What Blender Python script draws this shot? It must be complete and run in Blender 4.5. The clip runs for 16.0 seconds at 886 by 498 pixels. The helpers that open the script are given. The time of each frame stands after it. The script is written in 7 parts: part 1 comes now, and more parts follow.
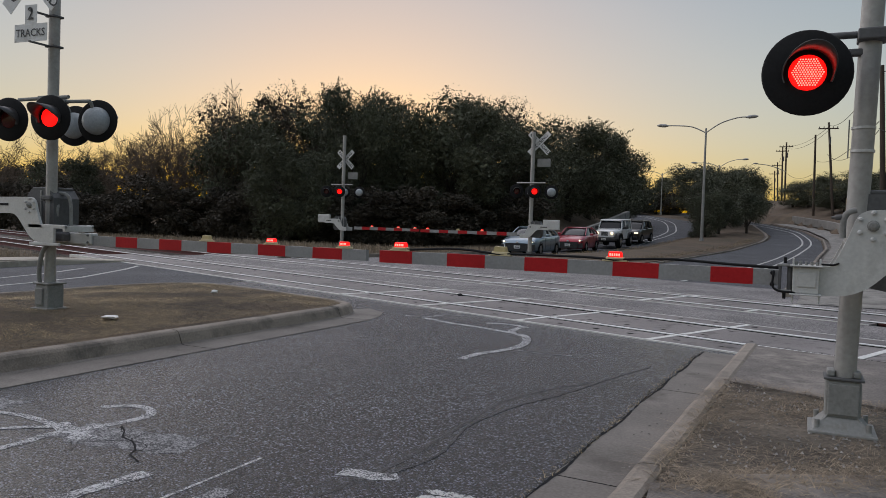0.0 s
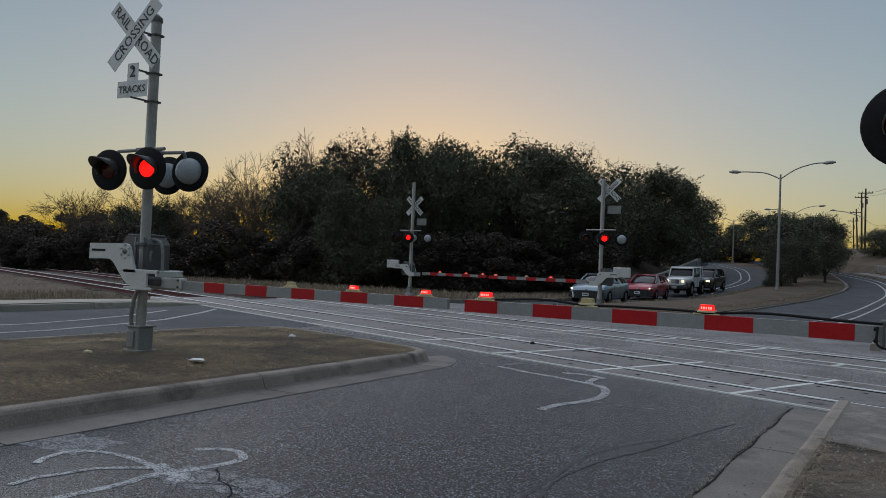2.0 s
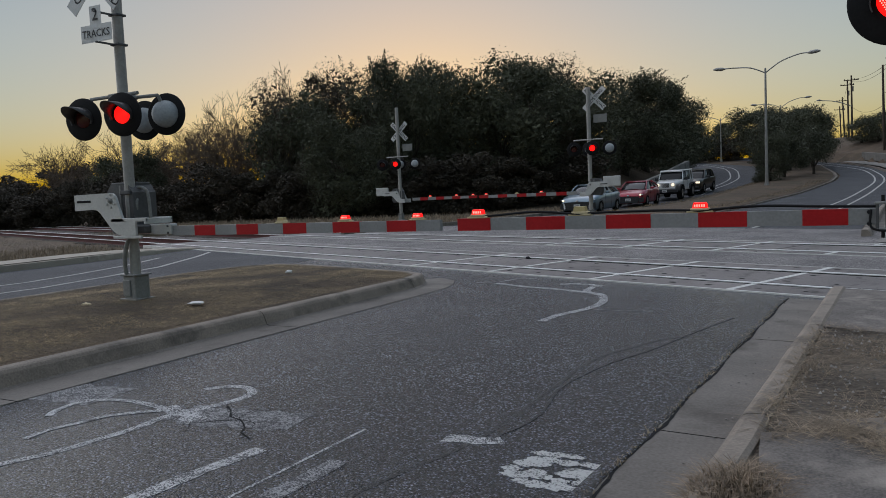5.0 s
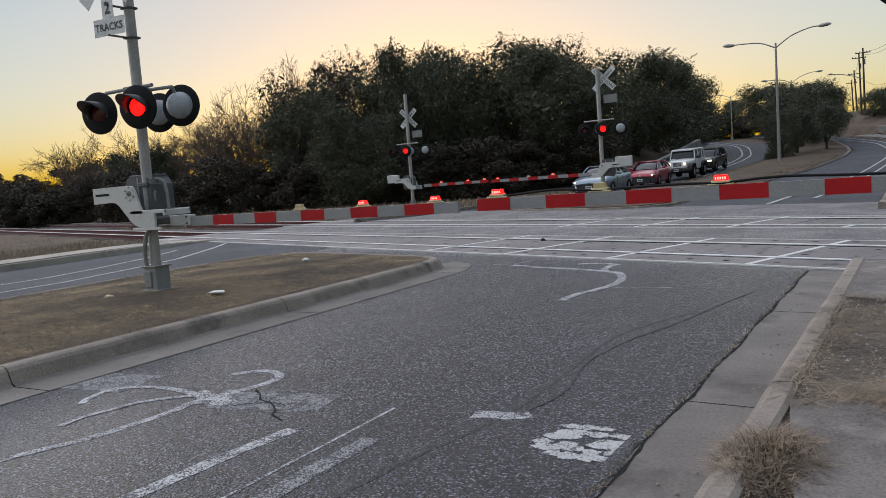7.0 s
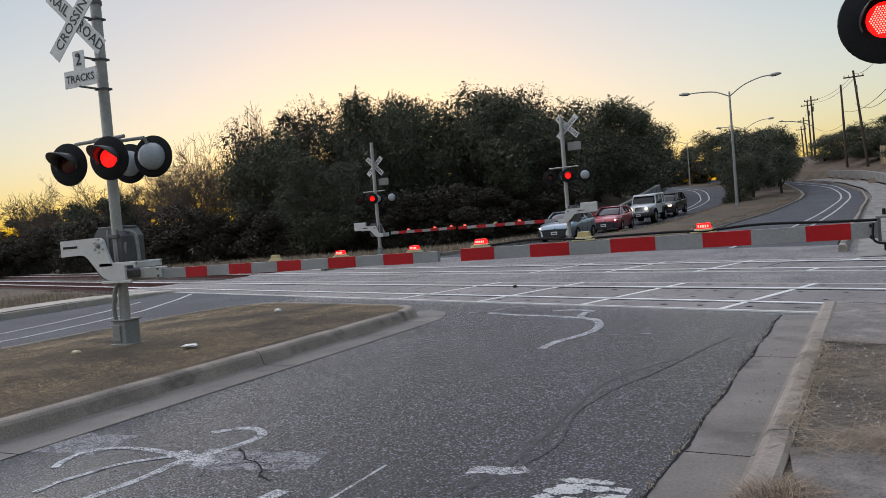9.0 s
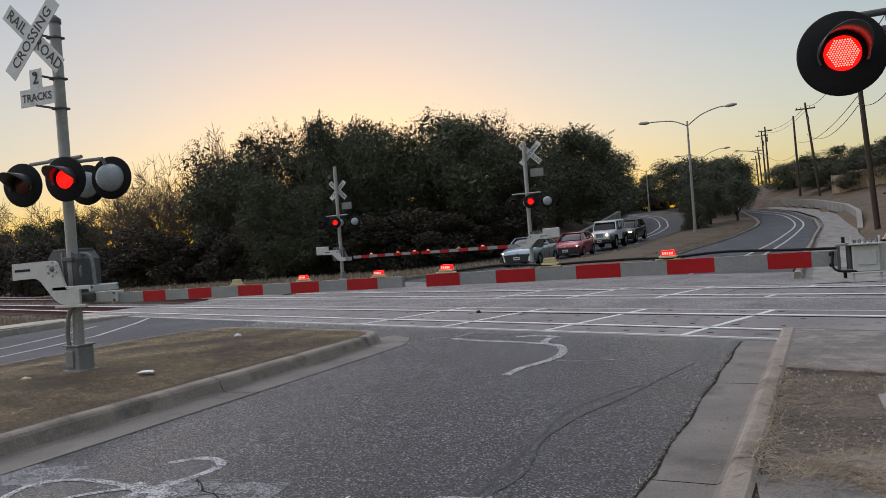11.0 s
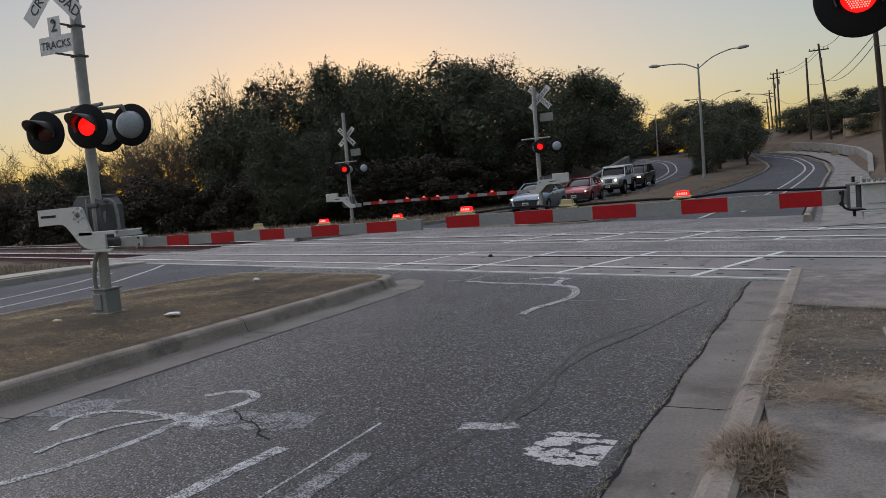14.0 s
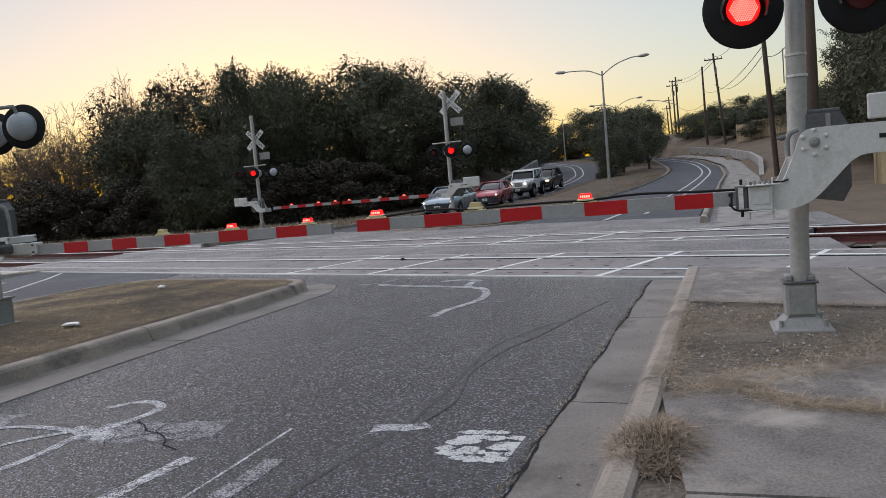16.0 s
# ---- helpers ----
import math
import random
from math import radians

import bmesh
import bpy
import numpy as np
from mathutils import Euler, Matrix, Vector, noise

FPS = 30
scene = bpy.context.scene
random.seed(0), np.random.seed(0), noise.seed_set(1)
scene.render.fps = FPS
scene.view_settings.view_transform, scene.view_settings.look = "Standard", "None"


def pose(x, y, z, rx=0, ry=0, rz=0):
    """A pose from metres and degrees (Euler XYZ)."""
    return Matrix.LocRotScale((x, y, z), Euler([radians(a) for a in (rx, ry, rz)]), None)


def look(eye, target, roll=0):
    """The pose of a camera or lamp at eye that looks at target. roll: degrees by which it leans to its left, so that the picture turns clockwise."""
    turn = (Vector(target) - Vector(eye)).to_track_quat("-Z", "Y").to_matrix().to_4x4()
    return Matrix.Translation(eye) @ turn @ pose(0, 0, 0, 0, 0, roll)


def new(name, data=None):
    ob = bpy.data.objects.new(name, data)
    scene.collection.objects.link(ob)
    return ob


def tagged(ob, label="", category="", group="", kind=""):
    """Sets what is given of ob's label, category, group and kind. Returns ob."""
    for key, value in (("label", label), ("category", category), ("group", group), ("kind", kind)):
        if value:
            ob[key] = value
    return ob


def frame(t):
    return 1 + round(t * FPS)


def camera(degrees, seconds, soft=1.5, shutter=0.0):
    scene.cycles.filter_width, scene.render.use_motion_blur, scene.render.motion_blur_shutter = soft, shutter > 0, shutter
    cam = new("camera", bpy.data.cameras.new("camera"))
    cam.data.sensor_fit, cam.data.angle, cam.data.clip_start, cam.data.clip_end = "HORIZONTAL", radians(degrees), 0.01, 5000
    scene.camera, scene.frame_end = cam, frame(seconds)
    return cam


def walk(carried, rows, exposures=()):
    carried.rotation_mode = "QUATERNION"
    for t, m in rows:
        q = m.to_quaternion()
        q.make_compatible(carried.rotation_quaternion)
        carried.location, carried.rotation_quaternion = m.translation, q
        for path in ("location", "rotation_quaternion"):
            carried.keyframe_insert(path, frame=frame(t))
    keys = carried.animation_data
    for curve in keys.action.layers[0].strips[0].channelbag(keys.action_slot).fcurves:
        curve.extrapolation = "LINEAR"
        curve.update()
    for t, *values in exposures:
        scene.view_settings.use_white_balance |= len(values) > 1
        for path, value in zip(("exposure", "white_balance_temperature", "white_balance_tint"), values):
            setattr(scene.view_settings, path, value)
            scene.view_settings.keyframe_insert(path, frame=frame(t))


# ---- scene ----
cam = camera(60.2, 16.0, soft=0.8)
# seconds, eye x y z, yaw to the left of +y, pitch up, roll
PATH = [
    (0.0, 0.002, 0.001, 1.321, 25.20, -1.70, 1.91),
    (0.5, -0.136, -0.084, 1.329, 25.60, -1.51, 1.96),
    (1.0, -0.145, -0.113, 1.334, 27.97, -1.30, 1.76),
    (1.5, -0.146, -0.094, 1.326, 29.41, -0.46, 2.33),
    (2.0, -0.118, -0.124, 1.351, 30.12, 1.51, 2.44),
    (2.5, -0.142, -0.085, 1.343, 30.84, 1.43, 1.94),
    (3.0, -0.116, -0.106, 1.329, 31.02, 0.38, 0.53),
    (3.5, -0.115, -0.065, 1.330, 31.04, -1.39, -0.98),
    (4.0, -0.105, -0.073, 1.333, 30.05, -2.55, -1.43),
    (6.5, -0.198, -0.132, 1.293, 29.88, -5.42, -3.48),
    (7.0, -0.186, -0.152, 1.286, 30.40, -5.11, -4.19),
    (7.5, -0.134, -0.070, 1.311, 29.89, -3.38, -5.03),
    (8.0, -0.100, -0.042, 1.319, 29.19, -3.11, -6.08),
    (8.5, -0.159, -0.059, 1.309, 29.32, -3.48, -6.32),
    (9.0, -0.333, -0.194, 1.327, 27.44, -1.87, -4.73),
    (9.5, -0.307, -0.189, 1.337, 24.53, -0.49, -4.87),
    (12.0, -0.41, -0.155, 1.332, 25.32, 0.06, -3.36),
    (12.5, -0.322, -0.237, 1.395, 29.19, 4.28, -1.35),
    (13.0, -0.323, -0.236, 1.346, 29.79, 1.42, -1.42),
    (13.5, -0.413, -0.375, 1.318, 28.17, -2.75, -3.27),
    (14.0, -0.387, -0.382, 1.310, 25.33, -4.18, -4.69),
    (14.5, -0.352, -0.384, 1.316, 23.76, -4.45, -5.43),
    (15.0, -0.346, -0.414, 1.314, 24.60, -3.96, -5.97),
    (15.5, -0.339, -0.405, 1.308, 21.62, -3.81, -6.22),
    (16.0, -0.355, -0.413, 1.306, 18.80, -4.44, -4.90),
]


def aim(x, y, z, yaw, pitch, roll):
    a, b = radians(yaw), radians(pitch)
    way = Vector((-math.sin(a) * math.cos(b), math.cos(a) * math.cos(b), math.sin(b)))
    return look((x, y, z), Vector((x, y, z)) + way, roll)


# seconds, stops, white balance
EXPOSURES = [
    (0.0, -0.05, 6730, 11), (0.5, -0.05, 6730, 11), (1.0, -0.2, 6730, 11), (1.5, -0.2, 6480, 8), (2.0, -0.40, 6180, 5), (2.5, -0.50, 6180, 5),
    (3.0, -0.47, 6180, 5), (3.5, -0.33, 6330, 7), (4.0, -0.3, 6330, 7), (6.5, 0.0, 6480, 9), (7.0, 0.25, 6530, 10), (7.5, 0.4, 6430, 9),
    (8.0, 0.35, 6480, 9), (8.5, 0.4, 6530, 10), (9.0, 0.35, 6530, 10), (9.5, 0.0, 6680, 9), (12.0, 0.3, 6780, 12), (12.5, -0.45, 5830, 3),
    (13.0, -0.62, 5830, 3), (13.5, -0.3, 6280, 6), (14.0, -0.05, 6630, 11), (14.5, -0.05, 6580, 10), (15.0, 0.1, 6530, 9), (15.5, 0.25, 6630, 11), (16.0, 0.4, 6630, 11),
]
walk(cam, [(t, aim(*row)) for t, *row in PATH], EXPOSURES)

# ---- light ----
SUN_YAW = 31.0
world = bpy.data.worlds.new("dusk")
world.use_nodes = True
scene.world = world
wn = world.node_tree
sky = wn.nodes.new("ShaderNodeTexSky")
sky.sky_type, sky.sun_disc = "NISHITA", False
sky.sun_elevation, sky.sun_rotation = radians(0.3), radians(-SUN_YAW)
sky.air_density, sky.dust_density, sky.ozone_density, sky.altitude = 1.0, 2.0, 1.75, 200
wn.nodes["Background"].inputs[1].default_value = 0.57
soft_sky = wn.nodes.new("ShaderNodeGamma")
soft_sky.inputs[1].default_value = 0.53
wn.links.new(sky.outputs[0], soft_sky.inputs[0])
rich_sky = wn.nodes.new("ShaderNodeHueSaturation")
rich_sky.inputs["Saturation"].default_value = 1.2
rich_sky.inputs["Hue"].default_value = 0.508
wn.links.new(soft_sky.outputs[0], rich_sky.inputs["Color"])
tint_sky = wn.nodes.new("ShaderNodeVectorMath")
tint_sky.operation = "MULTIPLY"
tint_sky.inputs[1].default_value = (0.965, 1.005, 0.99)
wn.links.new(rich_sky.outputs[0], tint_sky.inputs[0])
wn.links.new(tint_sky.outputs[0], wn.nodes["Background"].inputs[0])
# no direct sun at dusk: a broad lamp added in place of soft skylight
soft_skylight = new("soft_skylight", bpy.data.lights.new("soft_skylight", "SUN"))
soft_skylight.data.energy, soft_skylight.data.angle, soft_skylight.data.color = 2.1, radians(110), (0.975, 0.935, 1.0)
soft_skylight.matrix_world = look((-32, 4, 44), (0, 0, 0))

# ---- materials ----


def nodes_of(name):
    m = bpy.data.materials.new(name)
    m.use_nodes = True
    return m, m.node_tree.nodes, m.node_tree.links, m.node_tree.nodes["Principled BSDF"]


def surface(name, a, b, scale=4.0, fine=60.0, rough=0.8, metal=0.0, bump=0.3, dist=0.01, mix=0.45, spec=0.5, speck=0.0,
            stretch=(1, 1, 1), island=0.0, stain=None, stain_scale=0.6, stain_lo=0.55, local=False):
    """Two colours mixed by coarse and fine noise, with fine relief; optional stains, specks and a shift from piece to piece."""
    m, N, L, p = nodes_of(name)
    if local:
        tc = N.new("ShaderNodeTexCoord")
        where = tc.outputs["Object"]
    else:
        geo = N.new("ShaderNodeNewGeometry")
        where = geo.outputs["Position"]
    mp = N.new("ShaderNodeMapping")
    mp.inputs["Scale"].default_value = stretch
    L.new(where, mp.inputs[0])
    n1, n2 = N.new("ShaderNodeTexNoise"), N.new("ShaderNodeTexNoise")
    n1.inputs["Scale"].default_value, n1.inputs["Detail"].default_value = scale, 5
    n2.inputs["Scale"].default_value, n2.inputs["Detail"].default_value = fine, 3
    for n in (n1, n2):
        L.new(mp.outputs[0], n.inputs["Vector"])
    add = N.new("ShaderNodeMix")
    add.inputs[0].default_value = mix
    L.new(n1.outputs["Fac"], add.inputs[2])
    L.new(n2.outputs["Fac"], add.inputs[3])
    ramp = N.new("ShaderNodeValToRGB")
    ramp.color_ramp.elements[0].position, ramp.color_ramp.elements[1].position = 0.36, 0.64
    ramp.color_ramp.elements[0].color, ramp.color_ramp.elements[1].color = (*a, 1), (*b, 1)
    L.new(add.outputs[0], ramp.inputs[0])
    out = ramp.outputs[0]
    if speck:
        v = N.new("ShaderNodeTexVoronoi")
        v.inputs["Scale"].default_value = speck
        L.new(mp.outputs[0], v.inputs["Vector"])
        bw = N.new("ShaderNodeSeparateColor")
        L.new(v.outputs["Color"], bw.inputs[0])
        r2 = N.new("ShaderNodeMapRange")
        r2.inputs[1].default_value, r2.inputs[2].default_value = 0.0, 1.0
        r2.inputs[3].default_value, r2.inputs[4].default_value = 0.2, 2.7
        L.new(bw.outputs[0], r2.inputs[0])
        mul = N.new("ShaderNodeMix")
        mul.data_type, mul.blend_type = "RGBA", "MULTIPLY"
        mul.inputs[0].default_value = 1.0
        L.new(out, mul.inputs[6])
        L.new(r2.outputs[0], mul.inputs[7])
        out = mul.outputs[2]
    if stain:
        n3 = N.new("ShaderNodeTexNoise")
        n3.inputs["Scale"].default_value, n3.inputs["Detail"].default_value = stain_scale, 8
        n3.inputs["Roughness"].default_value = 0.65
        L.new(mp.outputs[0], n3.inputs["Vector"])
        r3 = N.new("ShaderNodeMapRange")
        r3.inputs[1].default_value, r3.inputs[2].default_value = stain_lo, stain_lo + 0.16
        L.new(n3.outputs["Fac"], r3.inputs[0])
        mx = N.new("ShaderNodeMix")
        mx.data_type = "RGBA"
        L.new(r3.outputs[0], mx.inputs[0])
        L.new(out, mx.inputs[6])
        mx.inputs[7].default_value = (*stain, 1)
        out = mx.outputs[2]
    if island:
        info = N.new("ShaderNodeObjectInfo")
        g2 = N.new("ShaderNodeNewGeometry")
        addr = N.new("ShaderNodeMath")
        addr.operation = "ADD"
        L.new(info.outputs["Random"], addr.inputs[0])
        L.new(g2.outputs["Random Per Island"], addr.inputs[1])
        fr = N.new("ShaderNodeMath")
        fr.operation = "FRACT"
        L.new(addr.outputs[0], fr.inputs[0])
        r4 = N.new("ShaderNodeMapRange")
        r4.inputs[3].default_value, r4.inputs[4].default_value = 1 - island, 1 + island
        L.new(fr.outputs[0], r4.inputs[0])
        mul2 = N.new("ShaderNodeMix")
        mul2.data_type, mul2.blend_type = "RGBA", "MULTIPLY"
        mul2.inputs[0].default_value = 1.0
        L.new(out, mul2.inputs[6])
        L.new(r4.outputs[0], mul2.inputs[7])
        out = mul2.outputs[2]
    L.new(out, p.inputs["Base Color"])
    p.inputs["Roughness"].default_value, p.inputs["Metallic"].default_value = rough, metal
    p.inputs["Specular IOR Level"].default_value = spec
    if bump:
        bp = N.new("ShaderNodeBump")
        bp.inputs["Strength"].default_value, bp.inputs["Distance"].default_value = bump, dist
        L.new(n2.outputs["Fac"], bp.inputs["Height"])
        L.new(bp.outputs[0], p.inputs["Normal"])
    return m


def glow(name, colour, strength, base=(0.3, 0.02, 0.02)):
    m, N, L, p = nodes_of(name)
    p.inputs["Base Color"].default_value = (*base, 1)
    p.inputs["Emission Color"].default_value = (*colour, 1)
    p.inputs["Emission Strength"].default_value = strength
    p.inputs["Roughness"].default_value = 0.3
    return m


def worn_paint(name, paint, under, hi=0.5, fine=140.0, coarse=7.0):
    """Road paint with the asphalt showing through in grains and patches."""
    m, N, L, p = nodes_of(name)
    geo = N.new("ShaderNodeNewGeometry")
    v = N.new("ShaderNodeTexVoronoi")
    v.inputs["Scale"].default_value = fine
    n = N.new("ShaderNodeTexNoise")
    n.inputs["Scale"].default_value, n.inputs["Detail"].default_value, n.inputs["Roughness"].default_value = coarse, 8, 0.7
    for k in (v, n):
        L.new(geo.outputs["Position"], k.inputs["Vector"])
    sep = N.new("ShaderNodeSeparateColor")
    L.new(v.outputs["Color"], sep.inputs[0])
    mx = N.new("ShaderNodeMix")
    mx.inputs[0].default_value = 0.3
    L.new(n.outputs["Fac"], mx.inputs[2])
    L.new(sep.outputs[0], mx.inputs[3])
    r = N.new("ShaderNodeMapRange")
    r.inputs[1].default_value, r.inputs[2].default_value = hi - 0.05, hi + 0.05
    L.new(mx.outputs[0], r.inputs[0])
    c = N.new("ShaderNodeMix")
    c.data_type = "RGBA"
    c.inputs[6].default_value, c.inputs[7].default_value = (*paint, 1), (*under, 1)
    L.new(r.outputs[0], c.inputs[0])
    L.new(c.outputs[2], p.inputs["Base Color"])
    p.inputs["Roughness"].default_value = 0.65
    bp = N.new("ShaderNodeBump")
    bp.inputs["Strength"].default_value, bp.inputs["Distance"].default_value, bp.invert = 0.7, 0.01, True
    L.new(v.outputs["Distance"], bp.inputs["Height"])
    L.new(bp.outputs[0], p.inputs["Normal"])
    return m


def chippings(name, dark, light, scale=92.0, rough=0.5, relief=0.014, drift=0.7):
    """Coarse asphalt: stones of uneven tone, a few pale like glints, in binder darkened like shaded pits, with broad
    lighter and darker reaches.
    """
    m, N, L, p = nodes_of(name)
    geo = N.new("ShaderNodeNewGeometry")
    v = N.new("ShaderNodeTexVoronoi")
    v.inputs["Scale"].default_value = scale
    n = N.new("ShaderNodeTexNoise")
    n.inputs["Scale"].default_value, n.inputs["Detail"].default_value = drift, 6
    for k in (v, n):
        L.new(geo.outputs["Position"], k.inputs["Vector"])
    sep = N.new("ShaderNodeSeparateColor")
    L.new(v.outputs["Color"], sep.inputs[0])
    # the power leaves few pale stones: glints put into the colour
    pw = N.new("ShaderNodeMath")
    pw.operation = "POWER"
    pw.inputs[1].default_value = 3.6
    L.new(sep.outputs[0], pw.inputs[0])
    ramp = N.new("ShaderNodeMix")
    ramp.data_type = "RGBA"
    ramp.inputs[6].default_value, ramp.inputs[7].default_value = (*dark, 1), (*light, 1)
    L.new(pw.outputs[0], ramp.inputs[0])
    # dark binder between stones, with the shade of the pits painted in
    gap = N.new("ShaderNodeMapRange")
    gap.inputs[1].default_value, gap.inputs[2].default_value = 0.42, 0.68
    gap.inputs[3].default_value, gap.inputs[4].default_value = 1.0, 0.25
    L.new(v.outputs["Distance"], gap.inputs[0])
    broad = N.new("ShaderNodeMapRange")
    broad.inputs[1].default_value, broad.inputs[2].default_value = 0.3, 0.7
    broad.inputs[3].default_value, broad.inputs[4].default_value = 0.78, 1.25
    L.new(n.outputs["Fac"], broad.inputs[0])
    both = N.new("ShaderNodeMath")
    both.operation = "MULTIPLY"
    L.new(gap.outputs[0], both.inputs[0])
    L.new(broad.outputs[0], both.inputs[1])
    mul = N.new("ShaderNodeMix")
    mul.data_type, mul.blend_type = "RGBA", "MULTIPLY"
    mul.inputs[0].default_value = 1.0
    L.new(ramp.outputs[2], mul.inputs[6])
    L.new(both.outputs[0], mul.inputs[7])
    L.new(mul.outputs[2], p.inputs["Base Color"])
    p.inputs["Roughness"].default_value = rough
    bp = N.new("ShaderNodeBump")
    bp.inputs["Strength"].default_value, bp.inputs["Distance"].default_value, bp.invert = 1.0, relief, True
    L.new(v.outputs["Distance"], bp.inputs["Height"])
    L.new(bp.outputs[0], p.inputs["Normal"])
    return m


ASPHALT = chippings("coarse_asphalt", (0.013, 0.0145, 0.018), (0.31, 0.325, 0.405), rough=0.26, relief=0.018)
ASPHALT.node_tree.nodes["Principled BSDF"].inputs["Specular IOR Level"].default_value = 1.0
SEAM = chippings("sunken_asphalt_seam", (0.022, 0.024, 0.028), (0.17, 0.185, 0.22), rough=0.4, relief=0.02)
ASPHALT_FAR = surface("worn_asphalt", (0.034, 0.035, 0.04), (0.06, 0.061, 0.066), 0.5, 40, 0.8, spec=0.25, bump=0.6, dist=0.01, speck=90, mix=0.35)
PATCH = surface("crossing_asphalt", (0.09, 0.084, 0.084), (0.165, 0.153, 0.15), 0.9, 30, 0.75, spec=0.3, bump=0.6, dist=0.01, speck=90, mix=0.3)
CONCRETE = surface("weathered_concrete", (0.15, 0.142, 0.13), (0.29, 0.272, 0.245), 2.2, 110, 0.85, bump=0.6, dist=0.007, mix=0.5, stain=(0.08, 0.074, 0.068), stain_scale=1.5, stain_lo=0.5, island=0.1)
GUTTER = surface("dirty_gutter_concrete", (0.125, 0.112, 0.1), (0.215, 0.194, 0.172), 1.6, 60, 0.85, bump=0.4, dist=0.006, stain=(0.07, 0.06, 0.05), stain_scale=1.3, stain_lo=0.52, island=0.08)
KERB = surface("kerb_concrete", (0.185, 0.158, 0.132), (0.33, 0.283, 0.236), 2.2, 60, 0.85, bump=0.4, dist=0.008, stain=(0.085, 0.075, 0.065), stain_scale=1.6, stain_lo=0.52, island=0.08)
# pale concrete, lightened further to paint sky light onto the opposite kerb face
PALE_LIT_KERB = surface("pale_lit_kerb_concrete", (0.34, 0.3, 0.25), (0.48, 0.43, 0.36), 1.1, 60, 0.85, bump=0.4, dist=0.008, stain=(0.24, 0.21, 0.175), stain_scale=1.2, stain_lo=0.55, island=0.08)
PAVING = surface("stained_paving_concrete", (0.1, 0.09, 0.083), (0.235, 0.21, 0.19), 2.4, 75, 0.85, bump=0.9, dist=0.008, mix=0.52, stain=(0.33, 0.295, 0.26), stain_scale=1.5, stain_lo=0.52, island=0.08, spec=0.3)
PANEL = surface("crossing_panel_concrete", (0.145, 0.13, 0.127), (0.24, 0.217, 0.21), 0.8, 50, 0.65, bump=0.3, dist=0.006, stain=(0.05, 0.045, 0.042), stain_scale=3.2, stain_lo=0.54, island=0.16, spec=0.3)
# near-white base colour paints the sky's reflection on the edging steel
EDGE_STEEL = surface("edge_steel_painted_sheen", (0.6, 0.59, 0.57), (0.78, 0.77, 0.74), 3, 40, 0.5, 0.15, bump=0.1, dist=0.002)
# mostly diffuse white: the polished head's sky reflection is put into the colour
RAIL_STEEL = surface("polished_rail_painted_sheen", (0.78, 0.78, 0.78), (0.9, 0.89, 0.88), 3, 60, 0.45, 0.1, bump=0.1, dist=0.002)
RUST = surface("rusty_steel", (0.07, 0.018, 0.018), (0.12, 0.036, 0.032), 5, 60, 0.85, bump=0.4, dist=0.004)
RUBBER = surface("black_rubber", (0.008, 0.008, 0.008), (0.016, 0.016, 0.016), 5, 60, 0.95, spec=0.08, bump=0.2, dist=0.003)
BANK = surface("dry_bank_grass", (0.078, 0.055, 0.038), (0.145, 0.104, 0.067), 0.8, 12, 0.95, bump=0.9, dist=0.05, stain=(0.075, 0.06, 0.038), stain_scale=0.35, stain_lo=0.5)
DRY_SOIL = surface("dry_grass_ground", (0.05, 0.04, 0.032), (0.185, 0.151, 0.117), 1.2, 34, 0.95, bump=0.9, dist=0.03, stain=(0.07, 0.062, 0.045), stain_scale=0.5, stain_lo=0.5)
MEDIAN_SOIL = surface("median_ground", (0.08, 0.057, 0.036), (0.15, 0.108, 0.066), 1.5, 30, 0.95, bump=0.9, dist=0.03, stain=(0.05, 0.038, 0.026), stain_scale=0.9, stain_lo=0.5)
STRAW = surface("dry_straw", (0.15, 0.116, 0.082), (0.4, 0.312, 0.215), 3, 20, 0.8, bump=0, island=0.35)
CLUMP = surface("withered_clump_straw", (0.11, 0.083, 0.058), (0.32, 0.24, 0.165), 6, 30, 0.85, bump=0, island=0.5)
MEDIAN_GRASS = surface("half_dry_grass", (0.15, 0.114, 0.062), (0.43, 0.32, 0.175), 1.7, 7, 0.85, bump=0, island=0.45, stain=(0.085, 0.066, 0.046), stain_scale=0.8, stain_lo=0.45)
GRAVEL = surface("loose_gravel", (0.16, 0.15, 0.14), (0.36, 0.34, 0.32), 3, 40, 0.9, bump=0, island=0.5)
BALLAST = surface("ballast_stone", (0.05, 0.042, 0.038), (0.115, 0.1, 0.09), 2, 28, 0.9, bump=1.0, dist=0.04, speck=18)
TIE = surface("tie_wood", (0.05, 0.038, 0.03), (0.1, 0.08, 0.065), 3, 40, 0.9, bump=0.5, dist=0.01)
GALV = surface("galvanised_steel", (0.32, 0.31, 0.295), (0.43, 0.42, 0.4), 3, 30, 0.55, 0.35, bump=0.12, dist=0.003, stain=(0.3, 0.285, 0.265), stain_scale=2.5, stain_lo=0.57)
ALU = surface("cast_aluminium", (0.5, 0.5, 0.49), (0.62, 0.62, 0.6), 4, 50, 0.5, 0.25, bump=0.15, dist=0.003, stain=(0.4, 0.4, 0.385), stain_scale=4, stain_lo=0.56)
GREY_IRON = surface("grey_painted_iron", (0.2, 0.2, 0.19), (0.29, 0.29, 0.275), 4, 50, 0.7, bump=0.25, dist=0.004, stain=(0.14, 0.12, 0.1), stain_scale=4)
DARK_BOX = surface("dark_grey_housing", (0.07, 0.07, 0.072), (0.11, 0.11, 0.112), 4, 40, 0.6, bump=0.15, dist=0.003)
